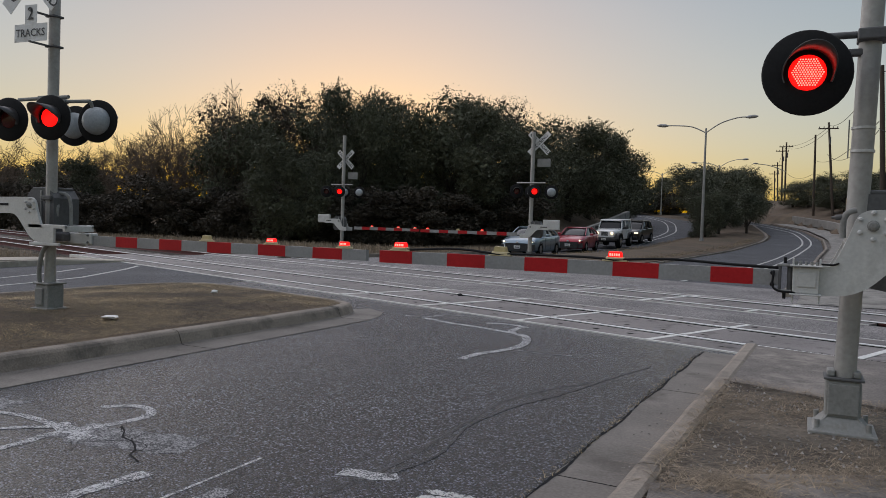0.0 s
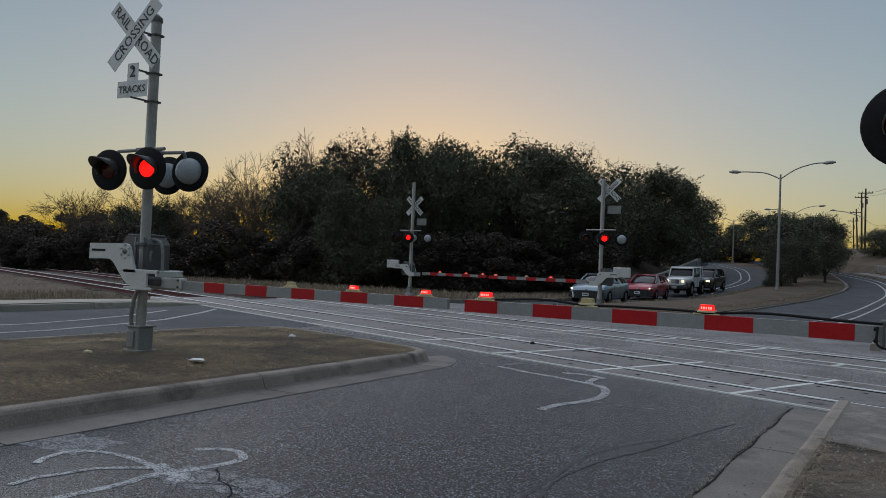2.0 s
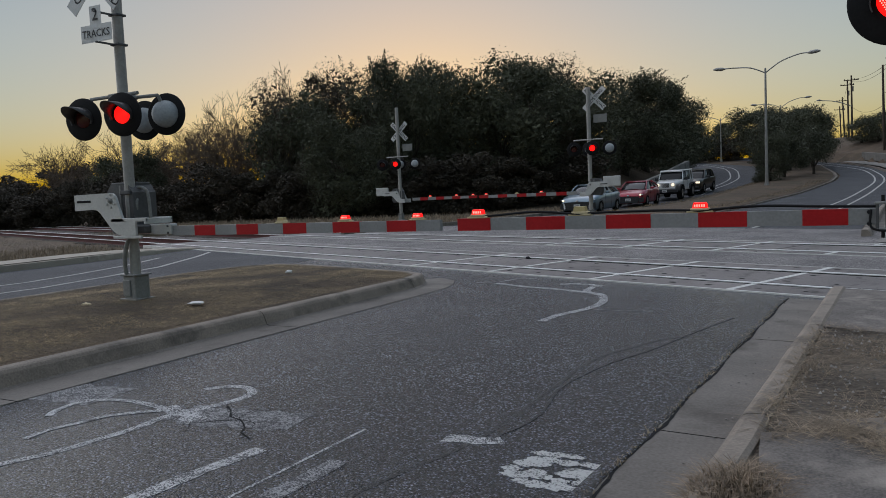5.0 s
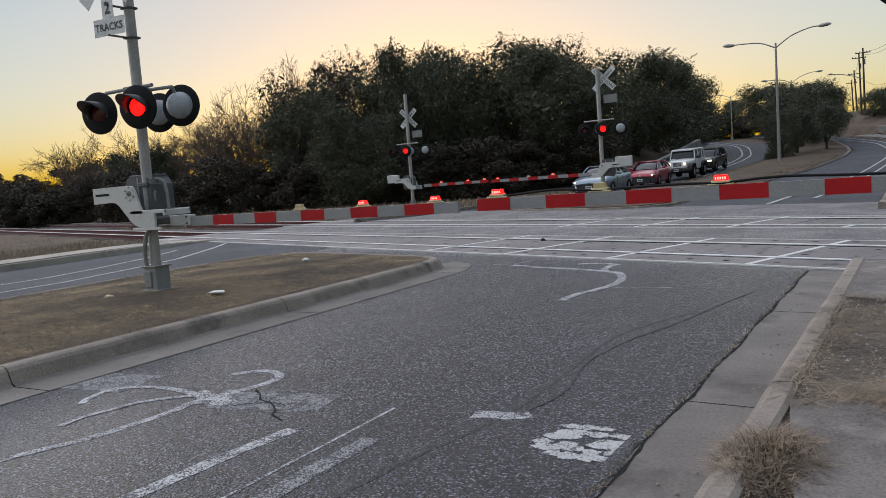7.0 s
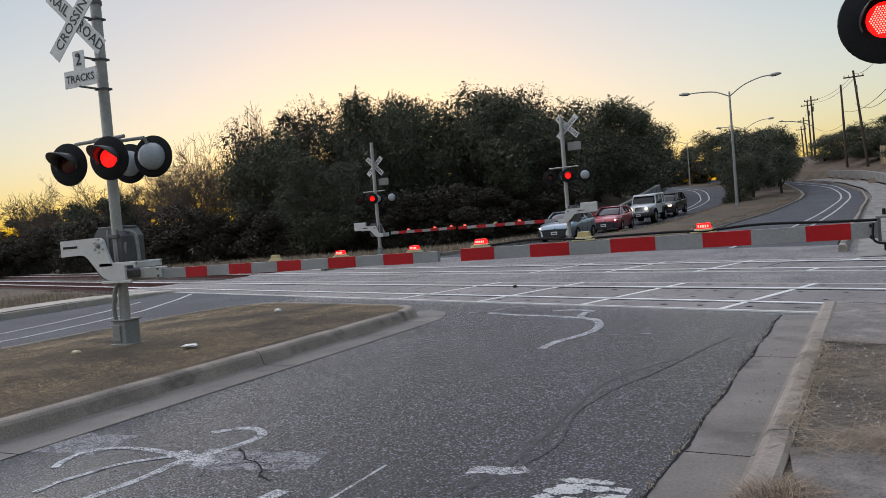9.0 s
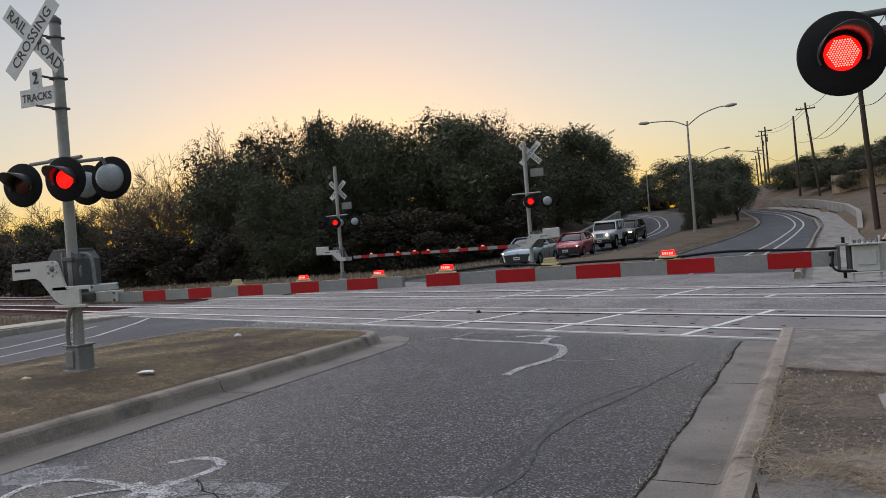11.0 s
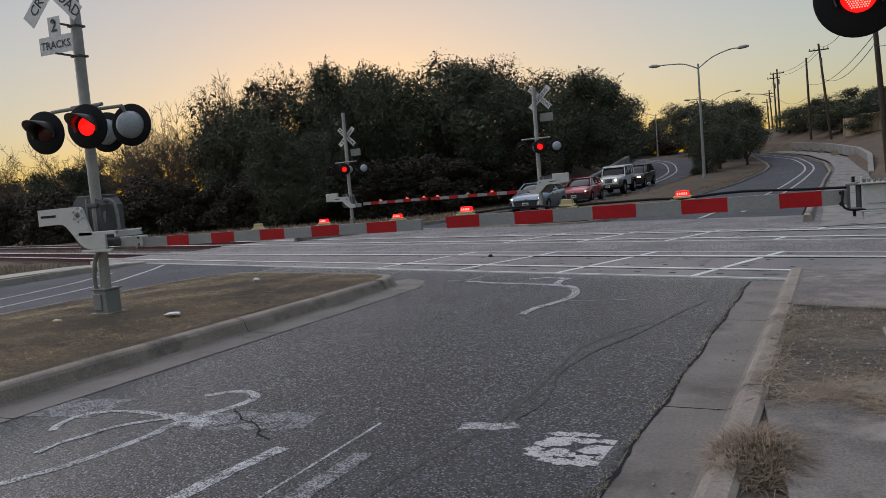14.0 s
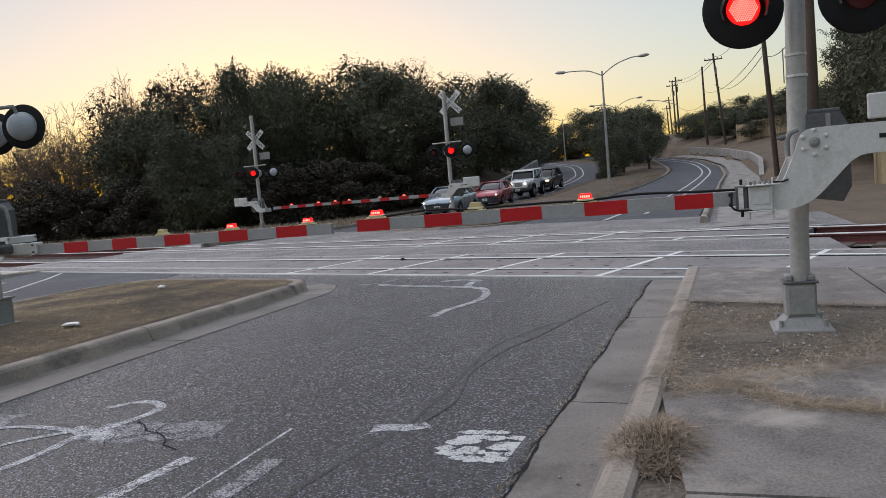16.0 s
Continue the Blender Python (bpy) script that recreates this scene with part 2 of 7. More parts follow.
BLACK = surface("matt_black", (0.008, 0.008, 0.009), (0.016, 0.016, 0.017), 4, 60, 0.75, bump=0.1, dist=0.002, spec=0.25)
VISOR = surface("visor_black", (0.05, 0.045, 0.045), (0.06, 0.055, 0.055), 4, 60, 0.4, bump=0.05, dist=0.002, spec=1.0)
SIGN_WHITE = surface("sign_white", (0.62, 0.62, 0.61), (0.74, 0.74, 0.73), 3, 40, 0.5, bump=0, stain=(0.5, 0.49, 0.47), stain_scale=3)
SIGN_BLACK = surface("sign_black", (0.02, 0.02, 0.022), (0.03, 0.03, 0.032), 3, 40, 0.5, bump=0)
ARM_GREY = surface("arm_silver_sheeting", (0.24, 0.24, 0.24), (0.32, 0.32, 0.32), 4, 60, 0.5, 0.1, bump=0.1, dist=0.002, stain=(0.3, 0.3, 0.3), stain_scale=5)
ARM_RED = surface("arm_red_sheeting", (0.36, 0.006, 0.01), (0.46, 0.012, 0.016), 4, 60, 0.5, spec=0.3, bump=0.1, dist=0.002)
CREAM = surface("cream_lamp_base", (0.55, 0.45, 0.25), (0.68, 0.58, 0.36), 8, 60, 0.5, bump=0)
DIM_AMBER = surface("unlit_lamp_lens", (0.45, 0.36, 0.16), (0.58, 0.47, 0.24), 8, 60, 0.3, bump=0)
RED_ON = glow("lit_red_led", (1.0, 0.004, 0.004), 1.7)
RED_DOT = glow("lit_red_led_dot", (1.0, 0.3, 0.24), 2.2)
RED_HOT = glow("lit_signal_lens", (1.0, 0.005, 0.004), 2.0)
RED_OFF = surface("unlit_red_lens", (0.06, 0.006, 0.006), (0.09, 0.012, 0.01), 10, 80, 0.25, bump=0)
LENS_GREY = surface("grey_lamp_housing", (0.3, 0.33, 0.35), (0.42, 0.45, 0.47), 5, 40, 0.45, bump=0.1, dist=0.003)
WHITE_PAINT = worn_paint("worn_white_paint", (0.6, 0.6, 0.61), (0.045, 0.045, 0.05), hi=0.5)
LINE_PAINT = worn_paint("road_line_paint", (0.52, 0.52, 0.5), (0.08, 0.08, 0.08), hi=0.6)
TAR = surface("tar_seal", (0.014, 0.014, 0.015), (0.022, 0.022, 0.024), 4, 40, 0.9, spec=0.15, bump=0.3, dist=0.004)
BARK = surface("oak_bark", (0.03, 0.024, 0.018), (0.065, 0.052, 0.04), 4, 30, 0.95, bump=0.6, dist=0.03)
TWIG = surface("bare_twigs", (0.09, 0.068, 0.05), (0.17, 0.125, 0.09), 2, 20, 0.9, bump=0)
LEAF = surface("oak_leaves", (0.055, 0.06, 0.038), (0.115, 0.12, 0.075), 0.25, 3, 0.7, bump=0, island=0.35, spec=0.3)
LEAF_BROWN = surface("dry_brown_leaves", (0.06, 0.05, 0.036), (0.12, 0.098, 0.07), 0.25, 3, 0.75, bump=0, island=0.35, spec=0.3)
SHRUB = surface("shrub_leaves", (0.04, 0.034, 0.026), (0.075, 0.063, 0.046), 0.3, 3, 0.75, bump=0, island=0.35, spec=0.3)
POLE_WOOD = surface("utility_pole_wood", (0.045, 0.032, 0.024), (0.09, 0.065, 0.048), 2, 30, 0.9, bump=0.4, dist=0.01, stretch=(1, 1, 0.1))
FENCE = surface("tan_fence_boards", (0.36, 0.27, 0.17), (0.5, 0.39, 0.25), 1.2, 20, 0.85, bump=0.2, dist=0.005, island=0.12, stretch=(1, 1, 0.3))
WALLSTONE = surface("retaining_wall_concrete", (0.2, 0.19, 0.175), (0.31, 0.295, 0.27), 0.8, 25, 0.9, bump=0.4, dist=0.01, stain=(0.13, 0.12, 0.11), stain_scale=1.2)
GLASS = surface("car_glass", (0.01, 0.012, 0.014), (0.016, 0.018, 0.02), 3, 30, 0.12, bump=0, spec=0.28)
TYRE = RUBBER
RIM = surface("alloy_rim", (0.3, 0.3, 0.31), (0.4, 0.4, 0.41), 5, 40, 0.35, 0.8, bump=0)
HEADLAMP = glow("lit_headlamp", (1.0, 0.82, 0.55), 1.5, (0.8, 0.8, 0.8))
CLEARLAMP = surface("clear_lamp", (0.5, 0.5, 0.52), (0.62, 0.62, 0.64), 5, 40, 0.15, bump=0)


def car_paint(name, c, metal=0.3):
    m = surface(name, c, tuple(v * 0.85 for v in c), 1.5, 40, 0.3, metal, bump=0)
    m.node_tree.nodes["Principled BSDF"].inputs["Coat Weight"].default_value = 0.6
    return m


SILVER = car_paint("silver_car_paint", (0.2, 0.27, 0.33), 0.45)
CAR_RED = car_paint("red_car_paint", (0.36, 0.006, 0.03), 0.2)
CAR_WHITE = car_paint("white_car_paint", (0.86, 0.86, 0.86), 0.0)
CAR_DARK = car_paint("dark_bronze_car_paint", (0.06, 0.05, 0.04), 0.4)
PLASTIC = surface("dark_plastic", (0.018, 0.018, 0.019), (0.028, 0.028, 0.03), 5, 60, 0.6, bump=0)

# ---- mesh helpers ----


class Shape:
    """Gathers faces for one mesh."""

    def __init__(self):
        self.v, self.f, self.smooth = [], [], []

    def add(self, verts, faces, smooth=False):
        o = len(self.v)
        self.v += [tuple(p) for p in verts]
        self.f += [tuple(i + o for i in q) for q in faces]
        self.smooth += [smooth] * len(faces)
        return self

    def box(self, c, size, m=None, chamfer=0.0):
        x, y, z = (s / 2 for s in size)
        if chamfer:
            bm = bmesh.new()
            bmesh.ops.create_cube(bm, size=1.0)
            bmesh.ops.scale(bm, vec=size, verts=bm.verts)
            bmesh.ops.bevel(bm, geom=bm.edges[:], offset=chamfer, segments=2, profile=0.5, affect="EDGES")
            bm.verts.index_update()
            pts = [v.co.copy() for v in bm.verts]
            fs = [[v.index for v in f.verts] for f in bm.faces]
            bm.free()
        else:
            pts = [Vector((sx * x, sy * y, sz * z)) for sx in (-1, 1) for sy in (-1, 1) for sz in (-1, 1)]
            fs = [(0, 1, 3, 2), (4, 6, 7, 5), (0, 4, 5, 1), (2, 3, 7, 6), (0, 2, 6, 4), (1, 5, 7, 3)]
        m = m or Matrix()
        return self.add([Vector(c) + (m.to_3x3() @ p) for p in pts], fs)

    def tube(self, path, radii, n=10, caps=True, smooth=True):
        path = [Vector(p) for p in path]
        if not hasattr(radii, "__len__"):
            radii = [radii] * len(path)
        rings, up = [], None
        for i, p in enumerate(path):
            t = (path[min(i + 1, len(path) - 1)] - path[max(i - 1, 0)]).normalized()
            if up is None:
                up = t.orthogonal().normalized()
            up = (up - t * up.dot(t)).normalized()
            side = t.cross(up)
            rings.append([p + radii[i] * (math.cos(2 * math.pi * k / n) * up + math.sin(2 * math.pi * k / n) * side) for k in range(n)])
        vs = [q for r in rings for q in r]
        fs = [(i * n + k, i * n + (k + 1) % n, (i + 1) * n + (k + 1) % n, (i + 1) * n + k) for i in range(len(path) - 1) for k in range(n)]
        self.add(vs, fs, smooth)
        if caps:
            self.add(rings[0], [tuple(range(n - 1, -1, -1))])
            self.add(rings[-1], [tuple(range(n))])
        return self

    def prism(self, poly, m, thick):
        """A flat outline in the local xz plane, thick along local y, laid by m."""
        n = len(poly)
        vs = [m @ Vector((x, s * thick / 2, z)) for s in (-1, 1) for x, z in poly]
        fs = [tuple(range(n)), tuple(range(2 * n - 1, n - 1, -1))]
        fs += [(k, n + k, n + (k + 1) % n, (k + 1) % n) for k in range(n)]
        return self.add(vs, fs)

    def lathe(self, profile, m, n=24, smooth=True):
        """Radius and height pairs turned round local y, laid by m."""
        vs = [m @ Vector((r * math.cos(2 * math.pi * k / n), h, r * math.sin(2 * math.pi * k / n))) for r, h in profile for k in range(n)]
        fs = [(i * n + k, i * n + (k + 1) % n, (i + 1) * n + (k + 1) % n, (i + 1) * n + k) for i in range(len(profile) - 1) for k in range(n)]
        return self.add(vs, fs, smooth)

    def mesh(self, name):
        me = bpy.data.meshes.new(name)
        me.from_pydata(self.v, [], self.f)
        me.polygons.foreach_set("use_smooth", self.smooth)
        me.update()
        return me


def part(name, shape, material, parent=None, label="", at=None):
    me = shape if isinstance(shape, bpy.types.Mesh) else shape.mesh(name)
    if not me.materials:
        me.materials.append(material)
    ob = new(name, me)
    if at is not None:
        ob.matrix_basis = at
    if parent is not None:
        ob.parent = parent
    if label:
        ob["label"] = label
    return ob


def thing(name, label, category, at=None, group="", kind=""):
    ob = new(name)
    ob.empty_display_size = 0.2
    if at is not None:
        ob.matrix_basis = at
    return tagged(ob, label, category, group, kind)


def solid(name, shape, material, label, category="", kind="", group=""):
    return tagged(part(name, shape, material), label, category, group, kind)


def words(text, size):
    """A mesh of lettering, centred, in the local xz plane facing -y."""
    c = bpy.data.curves.new("lettering", "FONT")
    c.body, c.size, c.align_x, c.align_y = text, size, "CENTER", "CENTER"
    c.resolution_u = 2
    c.offset = size * 0.012
    ob = new("lettering_source", c)
    me = bpy.data.meshes.new_from_object(ob.evaluated_get(bpy.context.evaluated_depsgraph_get()))
    bpy.data.objects.remove(ob)
    me.transform(pose(0, 0, 0, 90, 0, 0))
    return me


def lerp_at(table, y):
    ys = [a for a, _ in table]
    return float(np.interp(y, ys, [b for _, b in table]))


# ---- the lie of the land ----
TRACK_U, TRACK_N = Vector((0.932, -0.363, 0)), Vector((0.363, 0.932, 0))
OURS_L = [(-30, -5.48), (9.4, -5.48), (14, -5.6), (24, -5.85), (36, -5.55), (45, -5.35), (54, -4.1), (67, -2.6), (74, -2.6), (78, -3.0), (96, -5.1), (112, -10.5), (140, -24)]
OURS_R = [(-30, -2.2), (0, -1.31), (9.2, -0.96), (18, -0.5), (31, -0.1), (50, 0.7), (59, 1.3), (70, 1.3), (85, -0.2), (101, -4), (116, -9.5), (140, -20)]
OPP_R = [(-30, -10.6), (9, -10.6), (12, -10.7), (17, -11.6), (26, -11.9), (36, -11.5), (43, -11.0), (50, -10.5), (58, -9.8), (64, -9.3), (75, -8.9), (90, -10.6), (104, -13.4), (125, -23), (140, -30)]
OPP_L = [(-30, -17.0), (10.4, -17.05), (13.6, -17.3), (16.5, -17.65), (20, -17.4), (26, -15.4), (33, -14.3), (43, -13.9), (54, -13.6), (64, -13.5), (76, -14.6), (90, -17.5), (104, -21), (125, -30), (140, -38)]


def rise(y):
    if y < 38:
        return 0.0
    if y < 60:
        return 0.055 / 44 * (y - 38) ** 2
    return 0.605 + 0.055 * (min(y, 150) - 60)


def smooth01(v):
    v = min(max(v, 0.0), 1.0)
    return v * v * (3 - 2 * v)


def wall_x(y):
    return lerp_at(OURS_R, y) + 2.5


def land(x, y):
    z = rise(y)
    d = x - wall_x(y)
    if d > 0:
        z += smooth01((y - 36) / 24) * (0.9 + 1.6 * smooth01(d / 9))
    d = lerp_at(OPP_L, y) - 1.2 - x
    if d > 0:
        z += 2.2 * smooth01(d / 7) * smooth01((y - 44) / 22) * (1 - smooth01((y - 95) / 20))
    c, s = TRACK_N.x * x + TRACK_N.y * y, TRACK_U.x * x + TRACK_U.y * y
    if (x > (3.2 if c < 12.4 else 0.9) or x < -20.5) and 8.4 < c < 15.6:
        z -= 0.26
    return z

# ---- ground, roads, kerbs ----


def spaced(lo, hi, near_lo, near_hi, step):
    out, v, s = list(np.arange(near_lo, near_hi + 1e-6, step)), near_hi, step
    while v < hi:
        s *= 1.35
        v += s
        out.append(v)
    v, s = near_lo, step
    while v > lo:
        s *= 1.35
        v -= s
        out.insert(0, v)
    return out


def build_ground():
    xs, ys = spaced(-900, 900, -28, 12, 1.0), spaced(-500, 1500, -6, 30, 1.0)
    ys = [y for y in ys if y <= 30] + list(np.arange(32, 150, 2.0)) + [160, 180, 220, 300, 450, 700, 1100, 1600]
    sh = Shape()
    vs = [(x, y, land(x, y) - 0.07 - (0.02 if y > 40 else 0) + 0.02 * noise.noise((x * 0.4, y * 0.4, 0))) for y in ys for x in xs]
    w = len(xs)
    fs = [(j * w + i, j * w + i + 1, (j + 1) * w + i + 1, (j + 1) * w + i) for j in range(len(ys) - 1) for i in range(w - 1)]
    sh.add(vs, fs, True)
    solid("ground", sh, BANK, "dry winter grass and bare soil reaching the horizon", "ground", "structure")


def ribbon(left, right, ys, z0, across=6):
    sh = Shape()
    vs = []
    for y in ys:
        a, b = lerp_at(left, y), lerp_at(right, y)
        vs += [(a + (b - a) * k / across, y, rise(y) + z0) for k in range(across + 1)]
    w = across + 1
    sh.add(vs, [(j * w + i, j * w + i + 1, (j + 1) * w + i + 1, (j + 1) * w + i) for j in range(len(ys) - 1) for i in range(across)], True)
    return sh


build_ground()
near_ys = [-24, -12, -4] + [k * 1.0 for k in range(0, 10)] + [9.5, 10.3, 11.0, 12.0, 13.0]
far_ys = [14, 15, 16] + [16 + 2.0 * k for k in range(1, 62)]
NEAR_L = [(-30, -6.05), (9.0, -6.05), (9.5, -6.4), (10.0, -9.0), (10.6, -10.7), (13, -10.8)]
NEAR_R = [(y, x + 0.4) for y, x in OURS_R]
solid("road_near", ribbon(NEAR_L, NEAR_R, near_ys, 0.0), ASPHALT, "dark grey coarse asphalt lane before the crossing", "road", "structure")
solid("road_far", ribbon(OURS_L, OURS_R, far_ys, 0.0), ASPHALT_FAR, "grey asphalt lane curving uphill beyond the crossing", "road", "structure")
solid("road_opposite", ribbon(OPP_L, OPP_R, near_ys + far_ys, 0.002), ASPHALT_FAR, "grey asphalt carriageway for the oncoming traffic", "road", "structure")


def at_track(s, c, z=0.0):
    p = TRACK_U * s + TRACK_N * c
    return Vector((p.x, p.y, z))


def slab_st(sh, s0, s1, c0, c1, z0, z1):
    vs = [at_track(s, c, z) for z in (z0, z1) for s, c in ((s0, c0), (s1, c0), (s1, c1), (s0, c1))]
    sh.add(vs, [(3, 2, 1, 0), (4, 5, 6, 7), (0, 1, 5, 4), (1, 2, 6, 5), (2, 3, 7, 6), (3, 0, 4, 7)])


def cut_line(s_or_x, c):
    """The point of the line c where x has the given value."""
    return Vector((s_or_x, (c - TRACK_N.x * s_or_x) / TRACK_N.y, 0))


# asphalt between and beside the two tracks
for c0, c1 in ((11.1, 12.95), (15.4, 19.5)):
    n = 12
    vs = []
    apron = Shape()
    for k in range(n + 1):
        x = -19.6 + (21.2 if c0 < 14 else 22.0) * k / n
        vs += [cut_line(x, c0) + Vector((0, 0, 0.006)), cut_line(x, c1) + Vector((0, 0, 0.006))]
    apron.add(vs, [(2 * k, 2 * k + 2, 2 * k + 3, 2 * k + 1) for k in range(n)])
    solid("crossing_apron", apron, PATCH, "pale worn asphalt between the two railway tracks", "road", "structure")

CURB_H = 0.15


def kerb_run(name, pts, out, label, gutter=0.4, h=CURB_H, joint=3.0, stone=None, fade=0.0):
    """A kerb with a gutter, in pieces, along pts (front foot line); out: +1 when the lane lies to the right of the way."""
    pts = [Vector(p) for p in pts]
    root = thing(name, label, "kerb", kind="structure")
    # resample by length
    length = [0.0]
    for a, b in zip(pts, pts[1:]):
        length.append(length[-1] + (b - a).length)
    total = length[-1]

    def place(d):
        d = min(max(d, 0), total)
        i = max(k for k in range(len(length) - 1) if length[k] <= d + 1e-9)
        a, b = pts[i], pts[i + 1]
        return a.lerp(b, (d - length[i]) / max(length[i + 1] - length[i], 1e-6)), (b - a).normalized()

    profile = [(gutter, -0.05), (gutter, 0.006), (0.03, 0.003), (0.0, 0.02), (-0.022, h * 0.5), (-0.038, h * 0.76), (-0.058, h * 0.92), (-0.085, h), (-0.165, h + 0.004), (-0.188, h - 0.012), (-0.2, -0.05)]
    d = 0.0
    while d < total - 0.05:
        e = min(d + joint, total)
        sh = Shape()
        steps = max(2, int((e - d) / 0.35))
        rows = []
        for k in range(steps + 1):
            q = d + 0.006 + (e - d - 0.012) * k / steps
            p, t = place(q)
            t2 = (place(q + 0.4)[0] - place(q - 0.4)[0]).normalized()
            side = Vector((t2.y, -t2.x, 0)) * out
            wob = 0.006 * noise.noise(p * 2.1)
            low = min(1.0, 0.08 + (total - q) / fade) if fade else 1.0
            rows.append([p + side * (a + wob) + Vector((0, 0, b * (low if b > 0 else 1) + (wob if b > 0.05 else 0))) for a, b in profile])
        w = len(profile)
        pan = Shape()
        pan.add([v for r in rows for v in r[:4]], [((j * 4 + i), (j + 1) * 4 + i, (j + 1) * 4 + i + 1, j * 4 + i + 1)[::out] for j in range(steps) for i in range(3)])
        part("gutter_pan", pan, GUTTER, root)
        rows = [r[3:] for r in rows]
        w -= 3
        sh.add([v for r in rows for v in r], [((j * w + i), (j + 1) * w + i, (j + 1) * w + i + 1, j * w + i + 1)[::out] for j in range(steps) for i in range(w - 1)])
        sh.add(rows[0], [tuple(range(w))[::-1 * out]])
        sh.add(rows[-1], [tuple(range(w))[::out]])
        part("kerb_stone", sh, stone or KERB, root)
        d = e
    return root


def edge_pts(table, ys, off=0.0, z=0.0):
    return [(lerp_at(table, y) + off, y, rise(y) + z) for y in ys]


# near median: a dry grass island with a skewed nose
NOSE = [(-5.8, -24), (-5.8, 3), (-5.79, 5.0), (-5.77, 7.0), (-5.77, 9.0), (-5.9, 9.62), (-6.3, 9.9), (-8.9, 10.75), (-9.8, 10.9), (-10.35, 10.5), (-10.55, 9.6), (-10.55, -24)]


def cap_sheet(outline, z, inset, bulge, cell=0.5):
    """A gently domed sheet inside an outline."""
    xs0, xs1 = min(p[0] for p in outline), max(p[0] for p in outline)
    ys0, ys1 = min(p[1] for p in outline), max(p[1] for p in outline)
    mid = Vector(((xs0 + xs1) / 2, (ys0 + ys1) / 2))
    bm = bmesh.new()
    vs = [bm.verts.new((p[0], p[1], 0)) for p in outline]
    bm.faces.new(vs)
    x = xs0 + cell
    while x < xs1:
        bmesh.ops.bisect_plane(bm, geom=bm.verts[:] + bm.edges[:] + bm.faces[:], plane_co=(x, 0, 0), plane_no=(1, 0, 0))
        x += cell
    y = ys0 + cell
    while y < ys1:
        bmesh.ops.bisect_plane(bm, geom=bm.verts[:] + bm.edges[:] + bm.faces[:], plane_co=(0, y, 0), plane_no=(0, 1, 0))
        y += cell
    edge = [(Vector(a[:2]), Vector(b[:2])) for a, b in zip(outline, outline[1:] + outline[:1])]
    for v in bm.verts:
        p = v.co.xy
        d = min((p - (a + (b - a) * min(max((p - a).dot(b - a) / (b - a).length_squared, 0), 1))).length for a, b in edge)
        v.co.z = rise(p.y) + z + bulge * smooth01(d / 1.8) + (0.02 * noise.noise((p.x * 1.3, p.y * 1.3, 2)) if d > 0.05 else 0)
    bm.verts.index_update()
    sh = Shape()
    sh.add([v.co.copy() for v in bm.verts], [[v.index for v in f.verts] for f in bm.faces], True)
    bm.free()
    return sh


solid("median_near", cap_sheet([(-6.0, 0), (-6.0, 3), (-5.98, 7.0), (-5.96, 9.0), (-6.05, 9.55), (-6.35, 9.8), (-8.9, 10.63), (-9.75, 10.77), (-10.25, 10.4), (-10.43, 9.6), (-10.43, 0)], 0.14, 0, 0.05),
      MEDIAN_SOIL, "raised island of half-dry grass beside the lane", "median", "structure")
solid("median_near_rear", cap_sheet([(-6.0, -24), (-6.0, 0), (-10.43, 0), (-10.43, -24)], 0.14, 0, 0.05, 4.0), MEDIAN_SOIL, "raised island of half-dry grass beside the lane", "median", "structure")
kerb_run("kerb_median_near", [(x, y, 0) for x, y in NOSE[:7]], 1, "weathered concrete kerb and gutter round the grass island", gutter=0.44)
kerb_run("kerb_median_back", [(x, y, 0) for x, y in NOSE[6:]], 1, "weathered concrete kerb at the back of the grass island", gutter=0.12)

# far median
FM_R = [y for y in (27, 30, 36, 42, 48, 54, 60, 66, 72, 78, 84, 90, 96, 102)]
far_outline = [(-11.6, 25.4), (-10, 24.5), (-8.1, 23.6), (-6.9, 23.5), (-6.4, 24.4)] + [(lerp_at(OURS_L, y) - 0.42, y) for y in FM_R] + [(lerp_at(OPP_R, y) + 0.3, y) for y in reversed(FM_R)]
solid("median_far", cap_sheet(far_outline, 0.07, 0, 0.2, 1.5), BANK, "dry brown grass island beyond the crossing", "median", "structure")
kerb_run("kerb_median_far", [(-12.0, 25.3, 0), (-10, 24.2, 0), (-8.1, 23.3, 0), (-6.7, 23.2, 0), (-6.2, 24.2, 0)] + edge_pts(OURS_L, FM_R, -0.32), -1, "concrete kerb curving along the far grass island", gutter=0.3, h=0.07, joint=6.0)
kerb_run("kerb_opposite", edge_pts(OPP_L, [-24, 0, 8, 10.4, 12, 13.6, 15.2, 16.4], -0.1), -1, "concrete kerb of the oncoming carriageway, coloured pale as if well lit", gutter=0.35, joint=6.0, stone=PALE_LIT_KERB, fade=3.5)
kerb_run("kerb_opposite_far", edge_pts(OPP_L, [22, 26, 30, 36, 43, 50, 57, 64, 70, 76, 84, 90, 97, 104], -0.1), -1, "concrete kerb below the wooded bank", gutter=0.3, joint=6.0)

# sloping concrete strip behind the opposite kerb
strip, vs = Shape(), []
ys = [-24, -10, 0, 5, 8, 10.4, 12, 13.6, 15.2, 16.4]
for y in ys:
    x = lerp_at(OPP_L, y) - 0.1
    h = min(1.0, 0.08 + (16.4 - y) / 3.5)
    vs += [(x - 0.19, y, 0.148 * h), (x - 0.5, y, 0.175 * h), (x - 0.8, y, 0.19 * h), (x - 0.85, y, -0.1)]
strip.add(vs, [(4 * k + i, 4 * k + i + 1, 4 * k + i + 5, 4 * k + i + 4) for k in range(len(ys) - 1) for i in range(3)])
